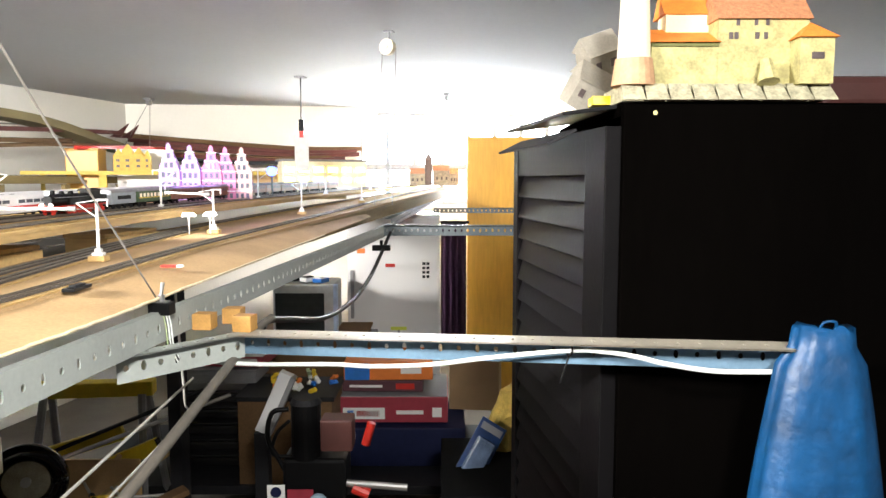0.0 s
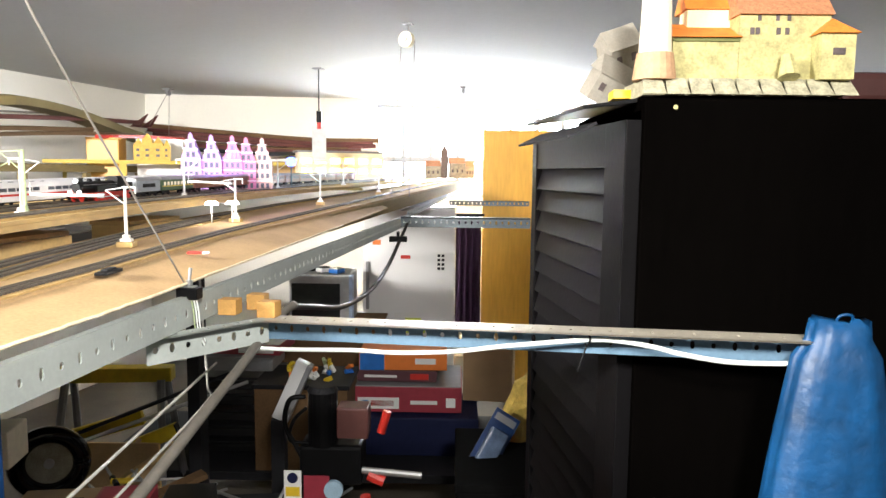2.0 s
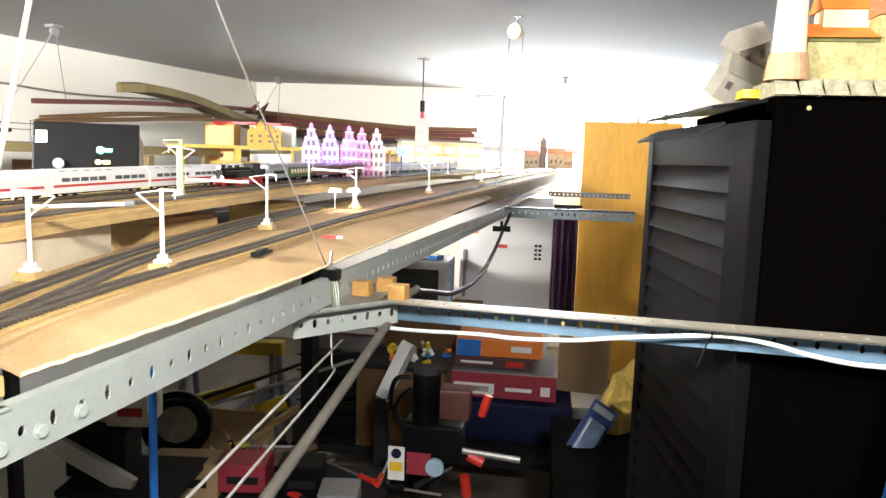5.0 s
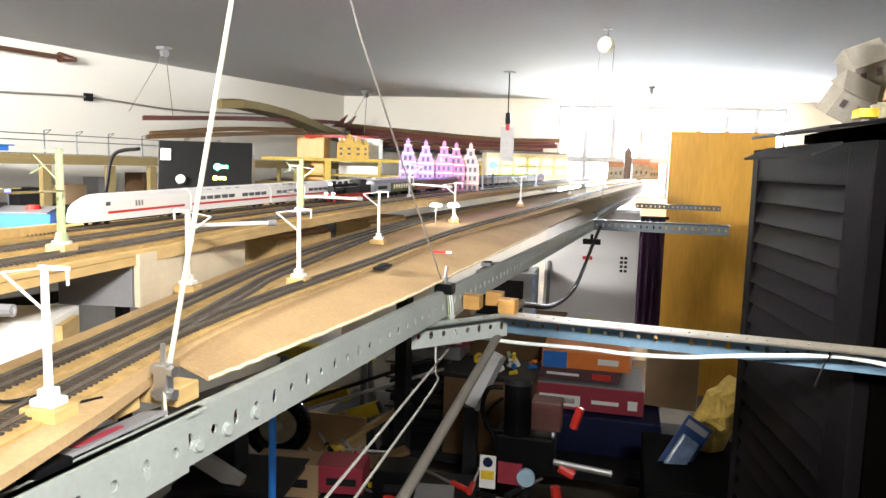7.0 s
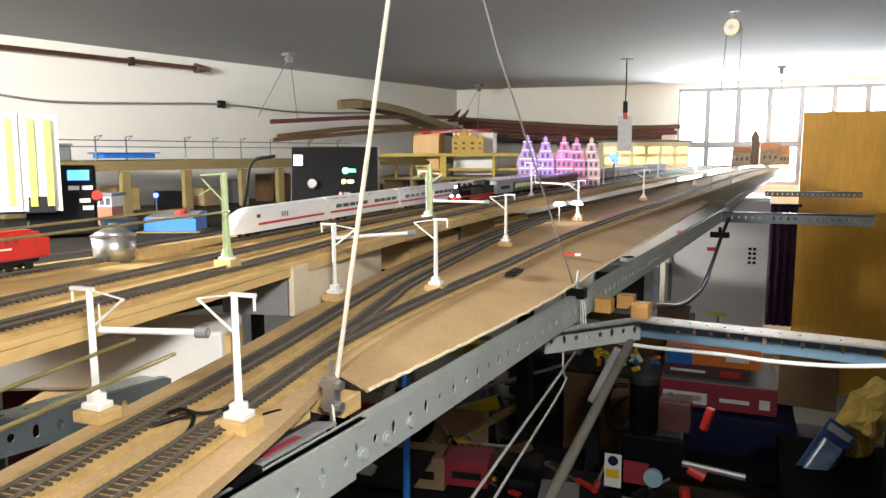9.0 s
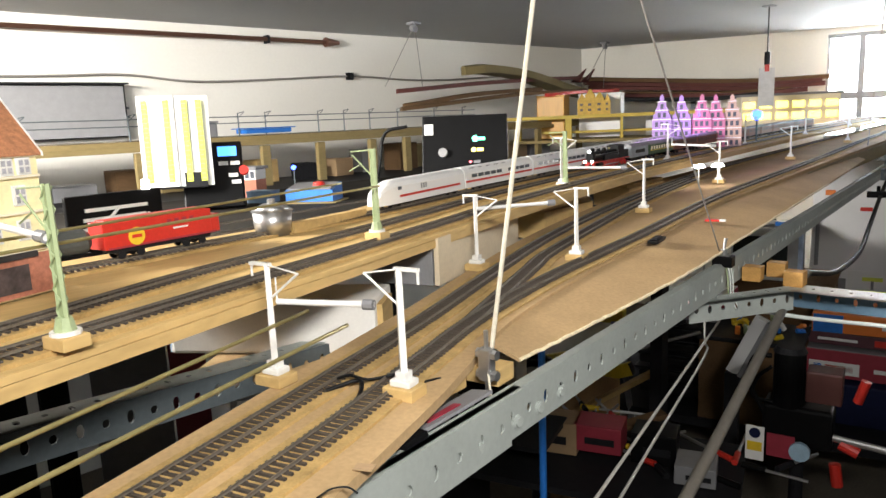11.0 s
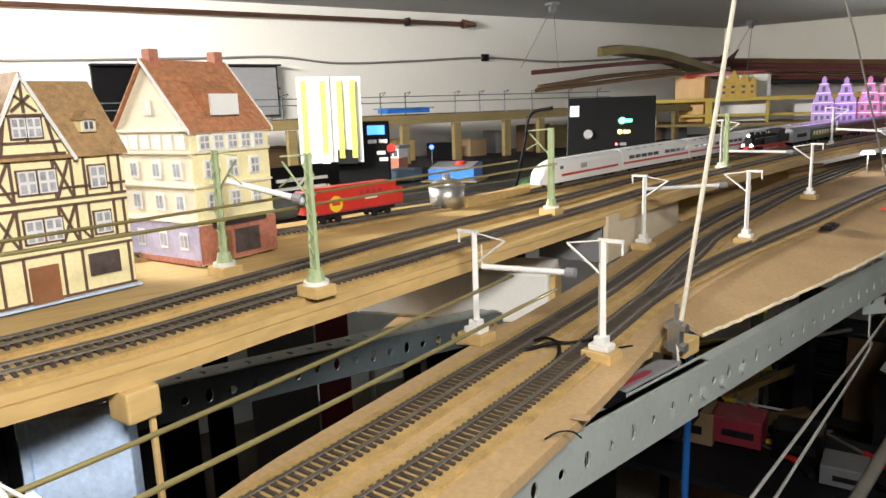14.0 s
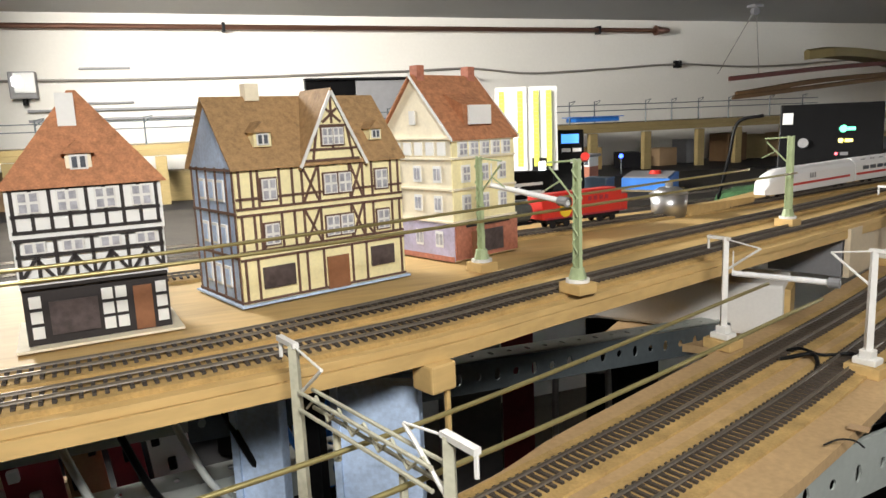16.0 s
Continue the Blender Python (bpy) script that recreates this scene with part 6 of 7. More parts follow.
for k in range(7):
    a = Vector((-0.73 - 0.012 * k, -0.52 + 0.04 * k, 1.50))
    solid("loose_cable", tb([a, a + Vector((0.02, 0.03, -0.07)), a + Vector((-0.02, 0.06, -0.14)), a + Vector((0.04, 0.08, -0.22))], 0.0032, 6), (CABLEWHITE, BLACK, CABLEWHITE, BLACK, BLUE)[k % 5], "thin cable hanging under the board", "cable", "hanging cables", smooth=True)

# ---- fittings on the near board ----
random.seed(31)
EDGE = smooth_pts([(-0.572, 0.305, 0), (-0.580, 0.42, 0), (-0.596, 0.60, 0), (-0.619, 0.80, 0), (-0.665, 1.08, 0), (-0.79, 1.9, 0)], 14)
EDGE = [Vector((p.x + 0.0015 + random.uniform(-0.0012, 0.0012), p.y, 1.4695 + 0.016 * (p.y - 0.3) + random.uniform(-0.0006, 0.0006))) for p in EDGE]
solid("frayed_edge", tb(EDGE, 0.0020, 5, 0), mat("frayed_fibre", (0.72, 0.62, 0.42), 0.9, var=0.3, scale=120), "pale frayed fibre along the hardboard edge", "board edge", kind="structure")
cl = thing("rope_clamp", pose(-0.557, 0.240, 1.474, 0, 0, 8), "grey steel wire clamp on the board edge", "clamp")
part("plate", bx((0, 0, 0.012), (0.014, 0.010, 0.032), bevel=0.002), GALV, cl)
for z in (0.002, 0.022):
    part("nut", rd((-0.010, 0, z), (0.012, 0, z), 0.005, 6), GALV, cl)
part("bolt", rd((0, 0, -0.03), (0, 0, 0.045), 0.0022, 8), GALV, cl)
solid("rope", tb([(-0.556, 0.241, 1.475), (-0.556, 0.250, 1.516), (-0.575, 0.346, 1.84), (-0.605, 0.478, ZC)], 0.0023, 8), ROPE, "pale cord from the ceiling to the board clamp", "cord", "hanging cords", smooth=True)
solid("rope", tb([(-0.637, 0.90, 1.48), (-0.584, 0.618, 1.753), (-0.589, 0.543, 1.883), (-0.606, 0.36, ZC)], 0.0013, 6), CABLEGREY, "thin grey wire from the ceiling to the board", "cord", "hanging cords", smooth=True)
solid("rope", tb([(-0.553, 0.237, 1.48), (-0.545, 0.232, 1.455), (-0.535, 0.228, 1.43), (-0.533, 0.222, 1.41)], 0.0014, 6), ROPE, "loose cord end below the clamp", "cord", "hanging cords", smooth=True)
for x, y, sx in ((-0.575, 0.262, 0.040), (-0.59, 0.215, 0.032)):
    wb = thing("wooden_block", pose(x, y, 1.4605, 0, 0, 10), "pale pine block under the hardboard", "wooden block", "blocks on the girder")
    part("block", bx((0, 0, 0.0085), (sx, 0.03, 0.017), bevel=0.0015), PINE, wb)
sw = thing("toggle_switch", pose(-0.632, 0.905, 1.468, 0, 0, 10), "black toggle switch with a steel lever and wires", "switch")
part("body", bx((0, 0, -0.004), (0.032, 0.024, 0.018), bevel=0.002), BLACK, sw)
part("plate", bx((0, 0, 0.006), (0.020, 0.014, 0.002)), GALV, sw)
part("collar", rd((0, 0, 0.006), (0, 0, 0.016), 0.005, 12), GALV, sw)
part("lever", rd((0, 0, 0.016), (0.002, 0.002, 0.034), 0.0022, 8, 0.003), GALV, sw)
for k, (dx_, m_) in enumerate(((0.010, CABLEWHITE), (0.014, CABLEWHITE), (0.006, GREENPAINT))):
    part("lead", tb([(dx_, -0.008, -0.012), (dx_ + 0.004, -0.010, -0.030), (dx_ + 0.006, -0.008, -0.060), (dx_ + 0.014, -0.004 + 0.004 * k, -0.085)], 0.0011, 6), m_, sw, smooth=True)
fl = thing("marker_flag", pose(-0.731, 1.072, 1.502, 0, 0, 20), "red and white paper marker on the board", "marker")
part("red_half", bx((0, 0, 0.002), (0.026, 0.014, 0.004), bevel=0.001), RED, fl)
part("white_half", bx((0.018, 0, 0.002), (0.012, 0.012, 0.004), bevel=0.001), PAPER, fl)
pm = thing("point_motor", pose(-0.715, 0.835, 1.500, 0, 0, 15), "dark flat point motor beside the rails", "point motor", "point motors")
part("case", bx((0, 0, 0.002), (0.018, 0.052, 0.005), bevel=0.001), BLACK, pm)
part("cap", bx((0, 0, 0.006), (0.010, 0.03, 0.003), bevel=0.001), DARKGREY, pm)
solid("loose_wire", tb([(-0.640, 0.120, 1.4835), (-0.622, 0.128, 1.492), (-0.606, 0.138, 1.489), (-0.590, 0.160, 1.491), (-0.578, 0.150, 1.486), (-0.568, 0.190, 1.484)], 0.0016, 6), BLACK, "loose black wire lying across the rails", "wire", smooth=True)
solid("loose_wire", tb([(-0.622, 0.100, 1.485), (-0.610, 0.128, 1.490), (-0.598, 0.124, 1.488), (-0.585, 0.108, 1.484)], 0.0020, 6), BLACK, "loose black wire lying across the rails", "wire", smooth=True)
sc_ = thing("paper_scrap", pose(-0.487, 0.04, 1.484, 0, 0, 30), "scrap of paper lying on the board", "paper scrap", "paper scraps")
part("scrap", bx((0, 0, 0), (0.014, 0.009, 0.001)), BROWNCARD, sc_)
solid("wire_hook", tb([(-0.478, -0.005, 1.484), (-0.474, 0.004, 1.488), (-0.468, 0.012, 1.488), (-0.463, 0.016, 1.484)], 0.0007, 6), BLACK, "tiny bent black wire on the board", "wire", smooth=True)
cd = thing("packaged_point", pose(-0.548, 0.177, 1.460, 0, 0, 8.4), "packaged track part with a white card on the girder", "package")
part("card", bx((0, 0, 0.002), (0.024, 0.11, 0.003), m=pose(0, 0, 0, 0, -10, 0)), GREYPLASTIC, cd)
part("red_bar", bx((0.003, -0.01, 0.0045), (0.008, 0.045, 0.001), m=pose(0, 0, 0, 0, -10, 0)), DARKRED, cd)
part("black_part", bx((0.006, -0.06, 0.0), (0.02, 0.03, 0.012), bevel=0.002), BLACK, cd)
for y, zz in ((0.19, 1.430), (0.255, 1.430), (0.295, 1.430), (0.34, 1.431)):
    p_ = GM @ Vector((0.006, y + 0.083, zz))
    b_ = thing("hex_bolt", Matrix.Translation(p_), "large galvanised bolt head in the girder", "bolt", "girder bolts")
    part("head", rd((-0.004, 0, 0), (-0.001, 0, 0), 0.0050, 8), STEEL, b_)
    part("washer", rd((-0.008, 0, 0), (-0.0035, 0, 0), 0.0066, 16), STEEL, b_)
for k, (x, y, L_, m_) in enumerate(((-0.521, 0.02, 0.30, GREYPLASTIC), (-0.540, 0.05, 0.26, DARKSTEEL))):
    ch = thing("steel_channel", pose(x, y, 1.449, 0, 0, 9), "grey steel channel lying along the girder", "channel", "channels on the girder")
    part("base", bx((0, 0, 0.001), (0.016, L_, 0.002)), m_, ch)
    for sx in (-1, 1):
        part("side", bx((sx * 0.007, 0, 0.005), (0.0016, L_, 0.008)), m_, ch)
# blocks on the cross beam
for x, y, yw in ((-0.622, 1.0, 8), (-0.552, 1.0, 4), (-0.602, 1.055, 10)):
    wb = thing("wooden_block", pose(x, y, 1.4145, 0, 0, yw), "small orange-brown wooden cube on the cross beam", "wooden block", "cubes on the beam")
    part("block", bx((0, 0, 0.013), (0.030, 0.026, 0.026), bevel=0.0015), CUBEWOOD, wb)
    part("end_grain", bx((0.0154, 0, 0.014), (0.001, 0.026, 0.024)), CUBEWOOD, wb)
girder("slotted_girder", pose(-0.650, 0.825, 1.411, 0.5, 0, -29), 0.20, 0.040, 0.025, STEEL, "short grey-green slotted steel bracket joining the beams", flip=-1)

# sack, cable and tie on the cross beam
def bag(name, m, w, d, h, material, label, cat):
    """A slack hanging sack: gathered and tied at its top, folds down its sides."""
    t = thing(name, m, label, cat)
    bm = bmesh.new()
    rings = []
    for i in range(26):
        u = i / 25
        k = 0.50 + 0.50 * min(1, u * 1.9) ** 0.8 + 0.12 * u
        if u < 0.06:
            k = 0.42 + 0.9 * u
        ring = []
        for j in range(40):
            a = 2 * math.pi * j / 40
            f = 1 + 0.05 * math.sin(5 * a + 2 * u) * (1 - 0.5 * u) + 0.03 * math.sin(11 * a + 6 * u) + 0.05 * noise.noise(Vector((math.cos(a) * 1.5, math.sin(a) * 1.5, u * 4)))
            ring.append(bm.verts.new((w / 2 * k * f * math.cos(a), d / 2 * k * f * math.sin(a), -h * u + 0.012 * noise.noise(Vector((math.cos(a) * 2, math.sin(a) * 2, 7))) * (1 - u))))
        rings.append(ring)
    for A_, B_ in zip(rings, rings[1:]):
        for j in range(40):
            bm.faces.new((A_[j], A_[(j + 1) % 40], B_[(j + 1) % 40], B_[j]))
    bm.faces.new(rings[0][::-1])
    bm.faces.new(rings[-1])
    part("cloth", bm, material, t, smooth=True)
    part("hanging_loop", tb([(-0.01, 0, -0.01), (-0.008, -0.01, 0.008), (0.008, -0.01, 0.008), (0.01, 0, -0.01)], 0.002, 6), material, t, smooth=True)


bag("hanging_sack", pose(0.278, 0.985, 1.462, 0, 0, 13), 0.185, 0.10, 0.62, SACK, "bright blue cloth sack hanging from the cross beam", "sack")
solid("power_cable", tb([(-0.62, 0.985, 1.366), (-0.529, 0.985, 1.366), (-0.40, 0.983, 1.374), (-0.334, 0.983, 1.375), (-0.244, 0.983, 1.383), (-0.159, 0.983, 1.398), (-0.046, 0.985, 1.414), (0.001, 0.985, 1.415), (0.046, 0.985, 1.410), (0.084, 0.983, 1.403), (0.148, 0.983, 1.397), (0.235, 0.985, 1.401)], 0.0035, 8), CABLEWHITE, "white power cable strung along the cross beam", "cable", smooth=True)
tie_ = thing("cable_tie", pose(-0.046, 0.990, 1.414), "black cable tie around the white cable", "cable tie")
part("loop", tb([(0, -0.002, 0.012), (0.004, -0.010, 0.002), (0.0, -0.008, -0.008), (-0.004, 0.0, -0.004)], 0.0014, 6), BLACK, tie_, smooth=True)
part("tail", tb([(0, -0.006, -0.006), (-0.006, -0.010, -0.025), (-0.012, -0.012, -0.045)], 0.0014, 6), BLACK, tie_, smooth=True)

# ---- cables and tubes below the girder ----
TUBEGREY = mat("grey_tube", (0.42, 0.41, 0.38), 0.5, var=0.15, scale=20)
solid("white_tube", rd((-0.53, 0.28, 1.255), (-0.756, 1.17, 1.278), 0.0023, 10), TUBEGREY, "thin white plastic tube under the girder", "tube", "tubes under the girder")
solid("white_tube", tb([(-0.53, 0.28, 1.195), (-0.665, 0.74, 1.19), (-0.80, 1.20, 1.185), (-0.815, 1.23, 1.21), (-0.815, 1.22, 1.33), (-0.81, 1.20, 1.49)], 0.0023, 10), TUBEGREY, "thin white plastic tube under the girder", "tube", "tubes under the girder")
solid("grey_conduit", tb([(-0.45, 0.29, 1.236), (-0.486, 0.527, 1.283), (-0.55, 0.90, 1.354), (-0.585, 1.10, 1.393), (-0.585, 1.16, 1.404)], 0.0075, 10), mat("grey_conduit", (0.11, 0.10, 0.085), 0.5, var=0.2), "thick grey-brown cable conduit rising under the girder", "cable conduit", smooth=True)
solid("thick_cable", tb([(-0.585, 1.12, 1.392), (-0.612, 1.2, 1.390), (-0.638, 1.35, 1.362), (-0.668, 1.6, 1.316), (-0.704, 1.9, 1.309), (-0.787, 2.3, 1.324), (-0.838, 2.6, 1.387), (-0.850, 2.78, 1.470)], 0.0065, 10), mat("dark_cable", (0.022, 0.021, 0.02), 0.5, var=0.2, spec=0.2), "thick dark cable looping up to the far board", "cable", smooth=True)
ad = thing("cable_adapter", pose(-0.845, 2.60, 1.392, 0, 0, 13), "black inline adapter hanging on the thick cable", "adapter")
part("body", bx((0, 0, 0), (0.07, 0.02, 0.022), bevel=0.003), BLACK, ad)
part("plug", rd((0, 0, 0.008), (0.0, 0, 0.03), 0.006, 10), BLACK, ad)

# ---- boxes and tools on the bench behind the beam ----
bench = thing("workbench", pose(-1.15, 3.15, 0, 0, 0, 13), "dark wooden workbench crowded with boxes", "workbench")
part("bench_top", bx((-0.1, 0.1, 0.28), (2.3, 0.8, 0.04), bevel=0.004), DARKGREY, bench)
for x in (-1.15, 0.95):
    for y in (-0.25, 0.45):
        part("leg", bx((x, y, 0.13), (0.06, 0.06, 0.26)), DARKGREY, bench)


def carton(x, y, z, w_, d_, h_, yaw, mats, lab, bars=()):
    t = thing("cardboard_box", pose(x, y, z, 0, 0, yaw), lab, "box", "stacked boxes")
    part("body", bx((0, d_ / 2, h_ / 2), (w_, d_, h_), bevel=0.003), mats[0], t)
    if len(mats) > 1:
        part("lid", bx((0, d_ / 2, h_ + 0.001), (w_ * 0.985, d_ * 0.985, 0.006), bevel=0.002), mats[1], t)
    for (bx0, bz0, bw, bh, bm_) in bars:
        part("print", bx((bx0, -0.002, bz0), (bw, 0.004, bh)), bm_, t)
    return t


carton(-0.93, 3.12, 0.30, 0.62, 0.42, 0.18, 13, (NAVY, NAVY), "large dark blue carton on the workbench", ((-0.25, 0.15, 0.08, 0.03, PAPER),))
carton(-0.985, 3.16, 0.496, 0.545, 0.40, 0.125, 13, (DARKRED, GREYPLASTIC), "dark red model train carton with a white label", ((-0.13, 0.045, 0.20, 0.055, PAPER), (-0.195, 0.045, 0.03, 0.03, BLUE), (-0.11, 0.045, 0.11, 0.028, RED), (0.09, 0.05, 0.13, 0.018, PAPER), (0.22, 0.05, 0.045, 0.045, PAPER)))
carton(-1.04, 3.20, 0.632, 0.39, 0.30, 0.055, 12, (mat("maroon_card", (0.09, 0.03, 0.04), 0.5),), "flat dark maroon book box on the stack", ((-0.08, 0.027, 0.16, 0.012, PAPER), (0.11, 0.027, 0.09, 0.028, RED)))
carton(-1.01, 3.20, 0.692, 0.43, 0.30, 0.085, 14, (ORANGE, ORANGE), "orange and blue model carton on top of the stack", ((-0.15, 0.042, 0.12, 0.082, BLUE), (0.11, 0.045, 0.10, 0.028, PAPER)))
carton(-0.63, 3.42, 0.50, 0.25, 0.3, 0.28, 6, (BROWNCARD,), "brown cardboard box behind the stack")
for k in range(5):
    t = thing("stacking_tray", pose(-1.77, 2.92, 0.30 + 0.078 * k, 0, 0, 13 + (k % 2) * 2), "black plastic stacking tray on the bench", "tray", "stacked trays")
    part("tray", bx((0, 0.13, 0.022), (0.36, 0.26, 0.044), bevel=0.012), TRAYBLACK, t)
    part("rim", bx((0, 0.13, 0.058), (0.40, 0.29, 0.012), bevel=0.005), TRAYBLACK, t)
t = thing("tray_tub", pose(-1.75, 2.93, 0.70, 0, 0, 12), "clear grey plastic tub on the trays", "tub")
part("tub", bx((0, 0.12, 0.03), (0.34, 0.24, 0.06), bevel=0.015), GREYPLASTIC, t)
part("lid", bx((0, 0.12, 0.064), (0.35, 0.25, 0.010), bevel=0.004), GREYPLASTIC, t)
carton(-1.72, 2.96, 0.776, 0.33, 0.26, 0.05, 10, (DARKRED, PAPER), "dark red open carton with a white lid on the trays", ((0.05, 0.025, 0.17, 0.03, PAPER),))
# drill stand
dp = thing("drill_press", pose(-0.91, 2.02, 0, 0, 0, 13), "black bench drill with a cylindrical motor and labels", "drill press")
part("motor", rd((0, 0, 0.78), (0, 0, 0.955), 0.047, 24), BLACK, dp, smooth=False)
part("motor_cap", rd((0, 0, 0.955), (0, 0, 0.972), 0.050, 24, 0.040), DARKGREY, dp)
part("gearbox", bx((0.03, 0.02, 0.72), (0.20, 0.12, 0.13), bevel=0.012), BLACK, dp)
part("column", rd((0.02, 0.12, 0.0), (0.02, 0.12, 0.85), 0.022, 16), DARKGREY, dp)
part("base", bx((0.02, 0.05, 0.02), (0.25, 0.35, 0.04), bevel=0.008), BLACK, dp)
part("bracket", bx((0.10, 0.0, 0.86), (0.10, 0.08, 0.10), bevel=0.006), mat("maroon_paint", (0.10, 0.035, 0.03), 0.5), dp)
part("cable_loop", tb([(-0.05, -0.02, 0.94), (-0.10, -0.03, 0.93), (-0.115, -0.03, 0.85), (-0.08, -0.03, 0.78), (-0.06, -0.03, 0.74)], 0.008, 8), BLACK, dp, smooth=True)
part("cable_loop", tb([(-0.05, -0.01, 0.90), (-0.09, -0.02, 0.86), (-0.10, -0.03, 0.80), (-0.04, -0.03, 0.79)], 0.006, 8), BLACK, dp, smooth=True)
part("warning_label", bx((-0.085, -0.062, 0.655), (0.055, 0.004, 0.115)), PAPER, dp)
part("label_symbol", rd((-0.085, -0.063, 0.69), (-0.085, -0.067, 0.69), 0.017, 14), NAVY, dp)
part("label_symbol", bx((-0.085, -0.065, 0.645), (0.044, 0.003, 0.03)), YELLOW, dp)
part("rating_plate", bx((-0.01, -0.062, 0.66), (0.08, 0.004, 0.075)), DARKRED, dp)
part("dial", rd((0.045, -0.06, 0.655), (0.045, -0.075, 0.655), 0.030, 20), mat("pale_blue", (0.35, 0.5, 0.62), 0.5), dp)
part("lever", rd((0.13, -0.03, 0.705), (0.32, -0.03, 0.69), 0.011, 10), GALV, dp)
part("lever_knob", rd((0.15, -0.03, 0.69), (0.20, -0.035, 0.67), 0.017, 10), RED, dp)
part("red_handle", rd((0.21, -0.03, 0.90), (0.19, -0.03, 0.83), 0.014, 10), RED, dp)
part("red_handle", rd((0.14, -0.03, 0.62), (0.15, -0.03, 0.55), 0.017, 10), RED, dp)
# white strip panel
ws = thing("strip_light", pose(-1.17, 2.33, 0.84, 0, 0, 13), "white strip light housing leaning on end", "light housing")
part("housing", bx((0, 0, 0), (0.055, 0.04, 0.24), m=pose(0, 0, 0, 0, 24, 0), bevel=0.004), WHITE, ws)
part("diffuser", bx((0.026, -0.005, 0.0), (0.018, 0.045, 0.24), m=pose(0, 0, 0, 0, 24, 0), bevel=0.003), GREYPLASTIC, ws)
part("stand", bx((-0.05, 0, -0.5), (0.05, 0.05, 0.78)), DARKGREY, ws)
# round black lamp
rl = thing("round_lamp", pose(-1.765, 1.80, 0.705, 0, 0, 35) @ Matrix.Scale(1.08, 4), "round black workshop lamp with a glossy rim", "lamp")
bm = bmesh.new()
tube(bm, [(0.088 * math.cos(2 * math.pi * k / 32), 0, 0.088 * math.sin(2 * math.pi * k / 32)) for k in range(33)], 0.026, 10)
part("rim", bm, mat("gloss_black", (0.006, 0.006, 0.009), 0.06, var=0.1, bump=0), rl, smooth=True)
part("mirror", rd((0, 0.012, 0), (0, 0.0, 0), 0.068, 28), mat("lens", (0.62, 0.58, 0.44), 0.25, 0.4, var=0.4, scale=25), rl)
part("bulb", rd((0, -0.012, 0.0), (0, 0.0, 0), 0.014, 14), GALV, rl)
part("arm", rd((0.07, 0.03, 0.07), (0.55, 0.25, 0.16), 0.007, 8), DARKGREY, rl)
part("arm", rd((0.07, 0.03, 0.04), (0.60, 0.25, 0.12), 0.007, 8), GALV, rl)
part("stand", rd((0, 0.04, -0.73), (0, 0.04, -0.06), 0.018, 10), DARKGREY, rl)
# blister pack and yellow bag
bp_ = thing("blister_pack", pose(-0.417, 2.36, 0.70, -20, 32, 13), "blue card blister pack with a clear window", "package")
part("card", bx((0, 0, 0), (0.10, 0.004, 0.24), bevel=0.001), mat("pack_blue", (0.012, 0.035, 0.11), 0.35, var=0.5, scale=18), bp_)
part("blister", bx((0, -0.012, -0.01), (0.07, 0.024, 0.13), bevel=0.010), mat("pack_clear", (0.10, 0.14, 0.22), 0.15, var=0.4, scale=25), bp_)
part("header", bx((0, -0.003, 0.095), (0.08, 0.003, 0.025)), GREYPLASTIC, bp_)
part("barcode_panel", bx((0.0, -0.003, -0.09), (0.07, 0.003, 0.03)), GREYPLASTIC, bp_)
yb = thing("paper_bag", pose(-0.38, 2.52, 0.62, 0, 18, 13), "crumpled yellow paper bag leaning by the wardrobe", "bag")
bm = bmesh.new()
bmesh.ops.create_icosphere(bm, subdivisions=3, radius=1, matrix=Matrix.Translation((0, 0, 0.16)) @ Matrix.Diagonal((0.07, 0.05, 0.18, 1)))
for v in bm.verts:
    v.co += 0.03 * Vector((noise.noise(v.co * 18), noise.noise(v.co * 18 + Vector((5, 0, 0))), noise.noise(v.co * 15)))
part("paper", bm, mat("yellow_paper", (0.62, 0.44, 0.10), 0.7, var=0.3), yb)
# heap of small yellow, green and white parts
random.seed(12)
for i in range(26):
    t = thing("small_part", pose(-1.40 + random.uniform(-0.17, 0.17), 2.95 + random.uniform(-0.1, 0.12), 0.70 + random.uniform(0, 0.05), random.uniform(0, 90), random.uniform(0, 90), random.uniform(0, 180)), "small plastic part in a loose heap", "plastic part", "heap of small parts")
    m_ = (YELLOW, PAPER, YELLOW, GREENPAINT, BLUE, YELLOW, ORANGE, PAPER)[i % 8]
    part("piece", bx((0, 0, 0), (random.uniform(0.02, 0.06), 0.02, 0.016), bevel=0.003), m_, t)
    part("peg", rd((0, 0, 0.006), (0, 0, 0.014), 0.005, 8), m_, t)
t = thing("parts_crate", pose(-1.40, 2.95, 0.30, 0, 0, 13), "dark wooden crate full of parts", "crate")
part("crate", bx((0, 0.02, 0.19), (0.42, 0.32, 0.39), bevel=0.005), OLDWOOD, t)
part("rim", bx((0, 0.02, 0.39), (0.44, 0.34, 0.02), bevel=0.004), DARKGREY, t)
# television left of the fridge
tv = thing("television", pose(-1.62, 3.60, 0.80, 0, 0, 13), "old silver television set with a dark screen", "television")
part("case", bx((0, 0.15, 0.14), (0.33, 0.30, 0.28), bevel=0.012), GREYPLASTIC, tv)
part("bezel", bx((0, -0.008, 0.14), (0.335, 0.03, 0.285), bevel=0.006), mat("silver_plastic", (0.5, 0.52, 0.54), 0.4), tv)
part("screen", bx((-0.02, -0.024, 0.13), (0.27, 0.008, 0.21), bevel=0.003), mat("tv_screen", (0.03, 0.035, 0.035), 0.15, bump=0), tv)
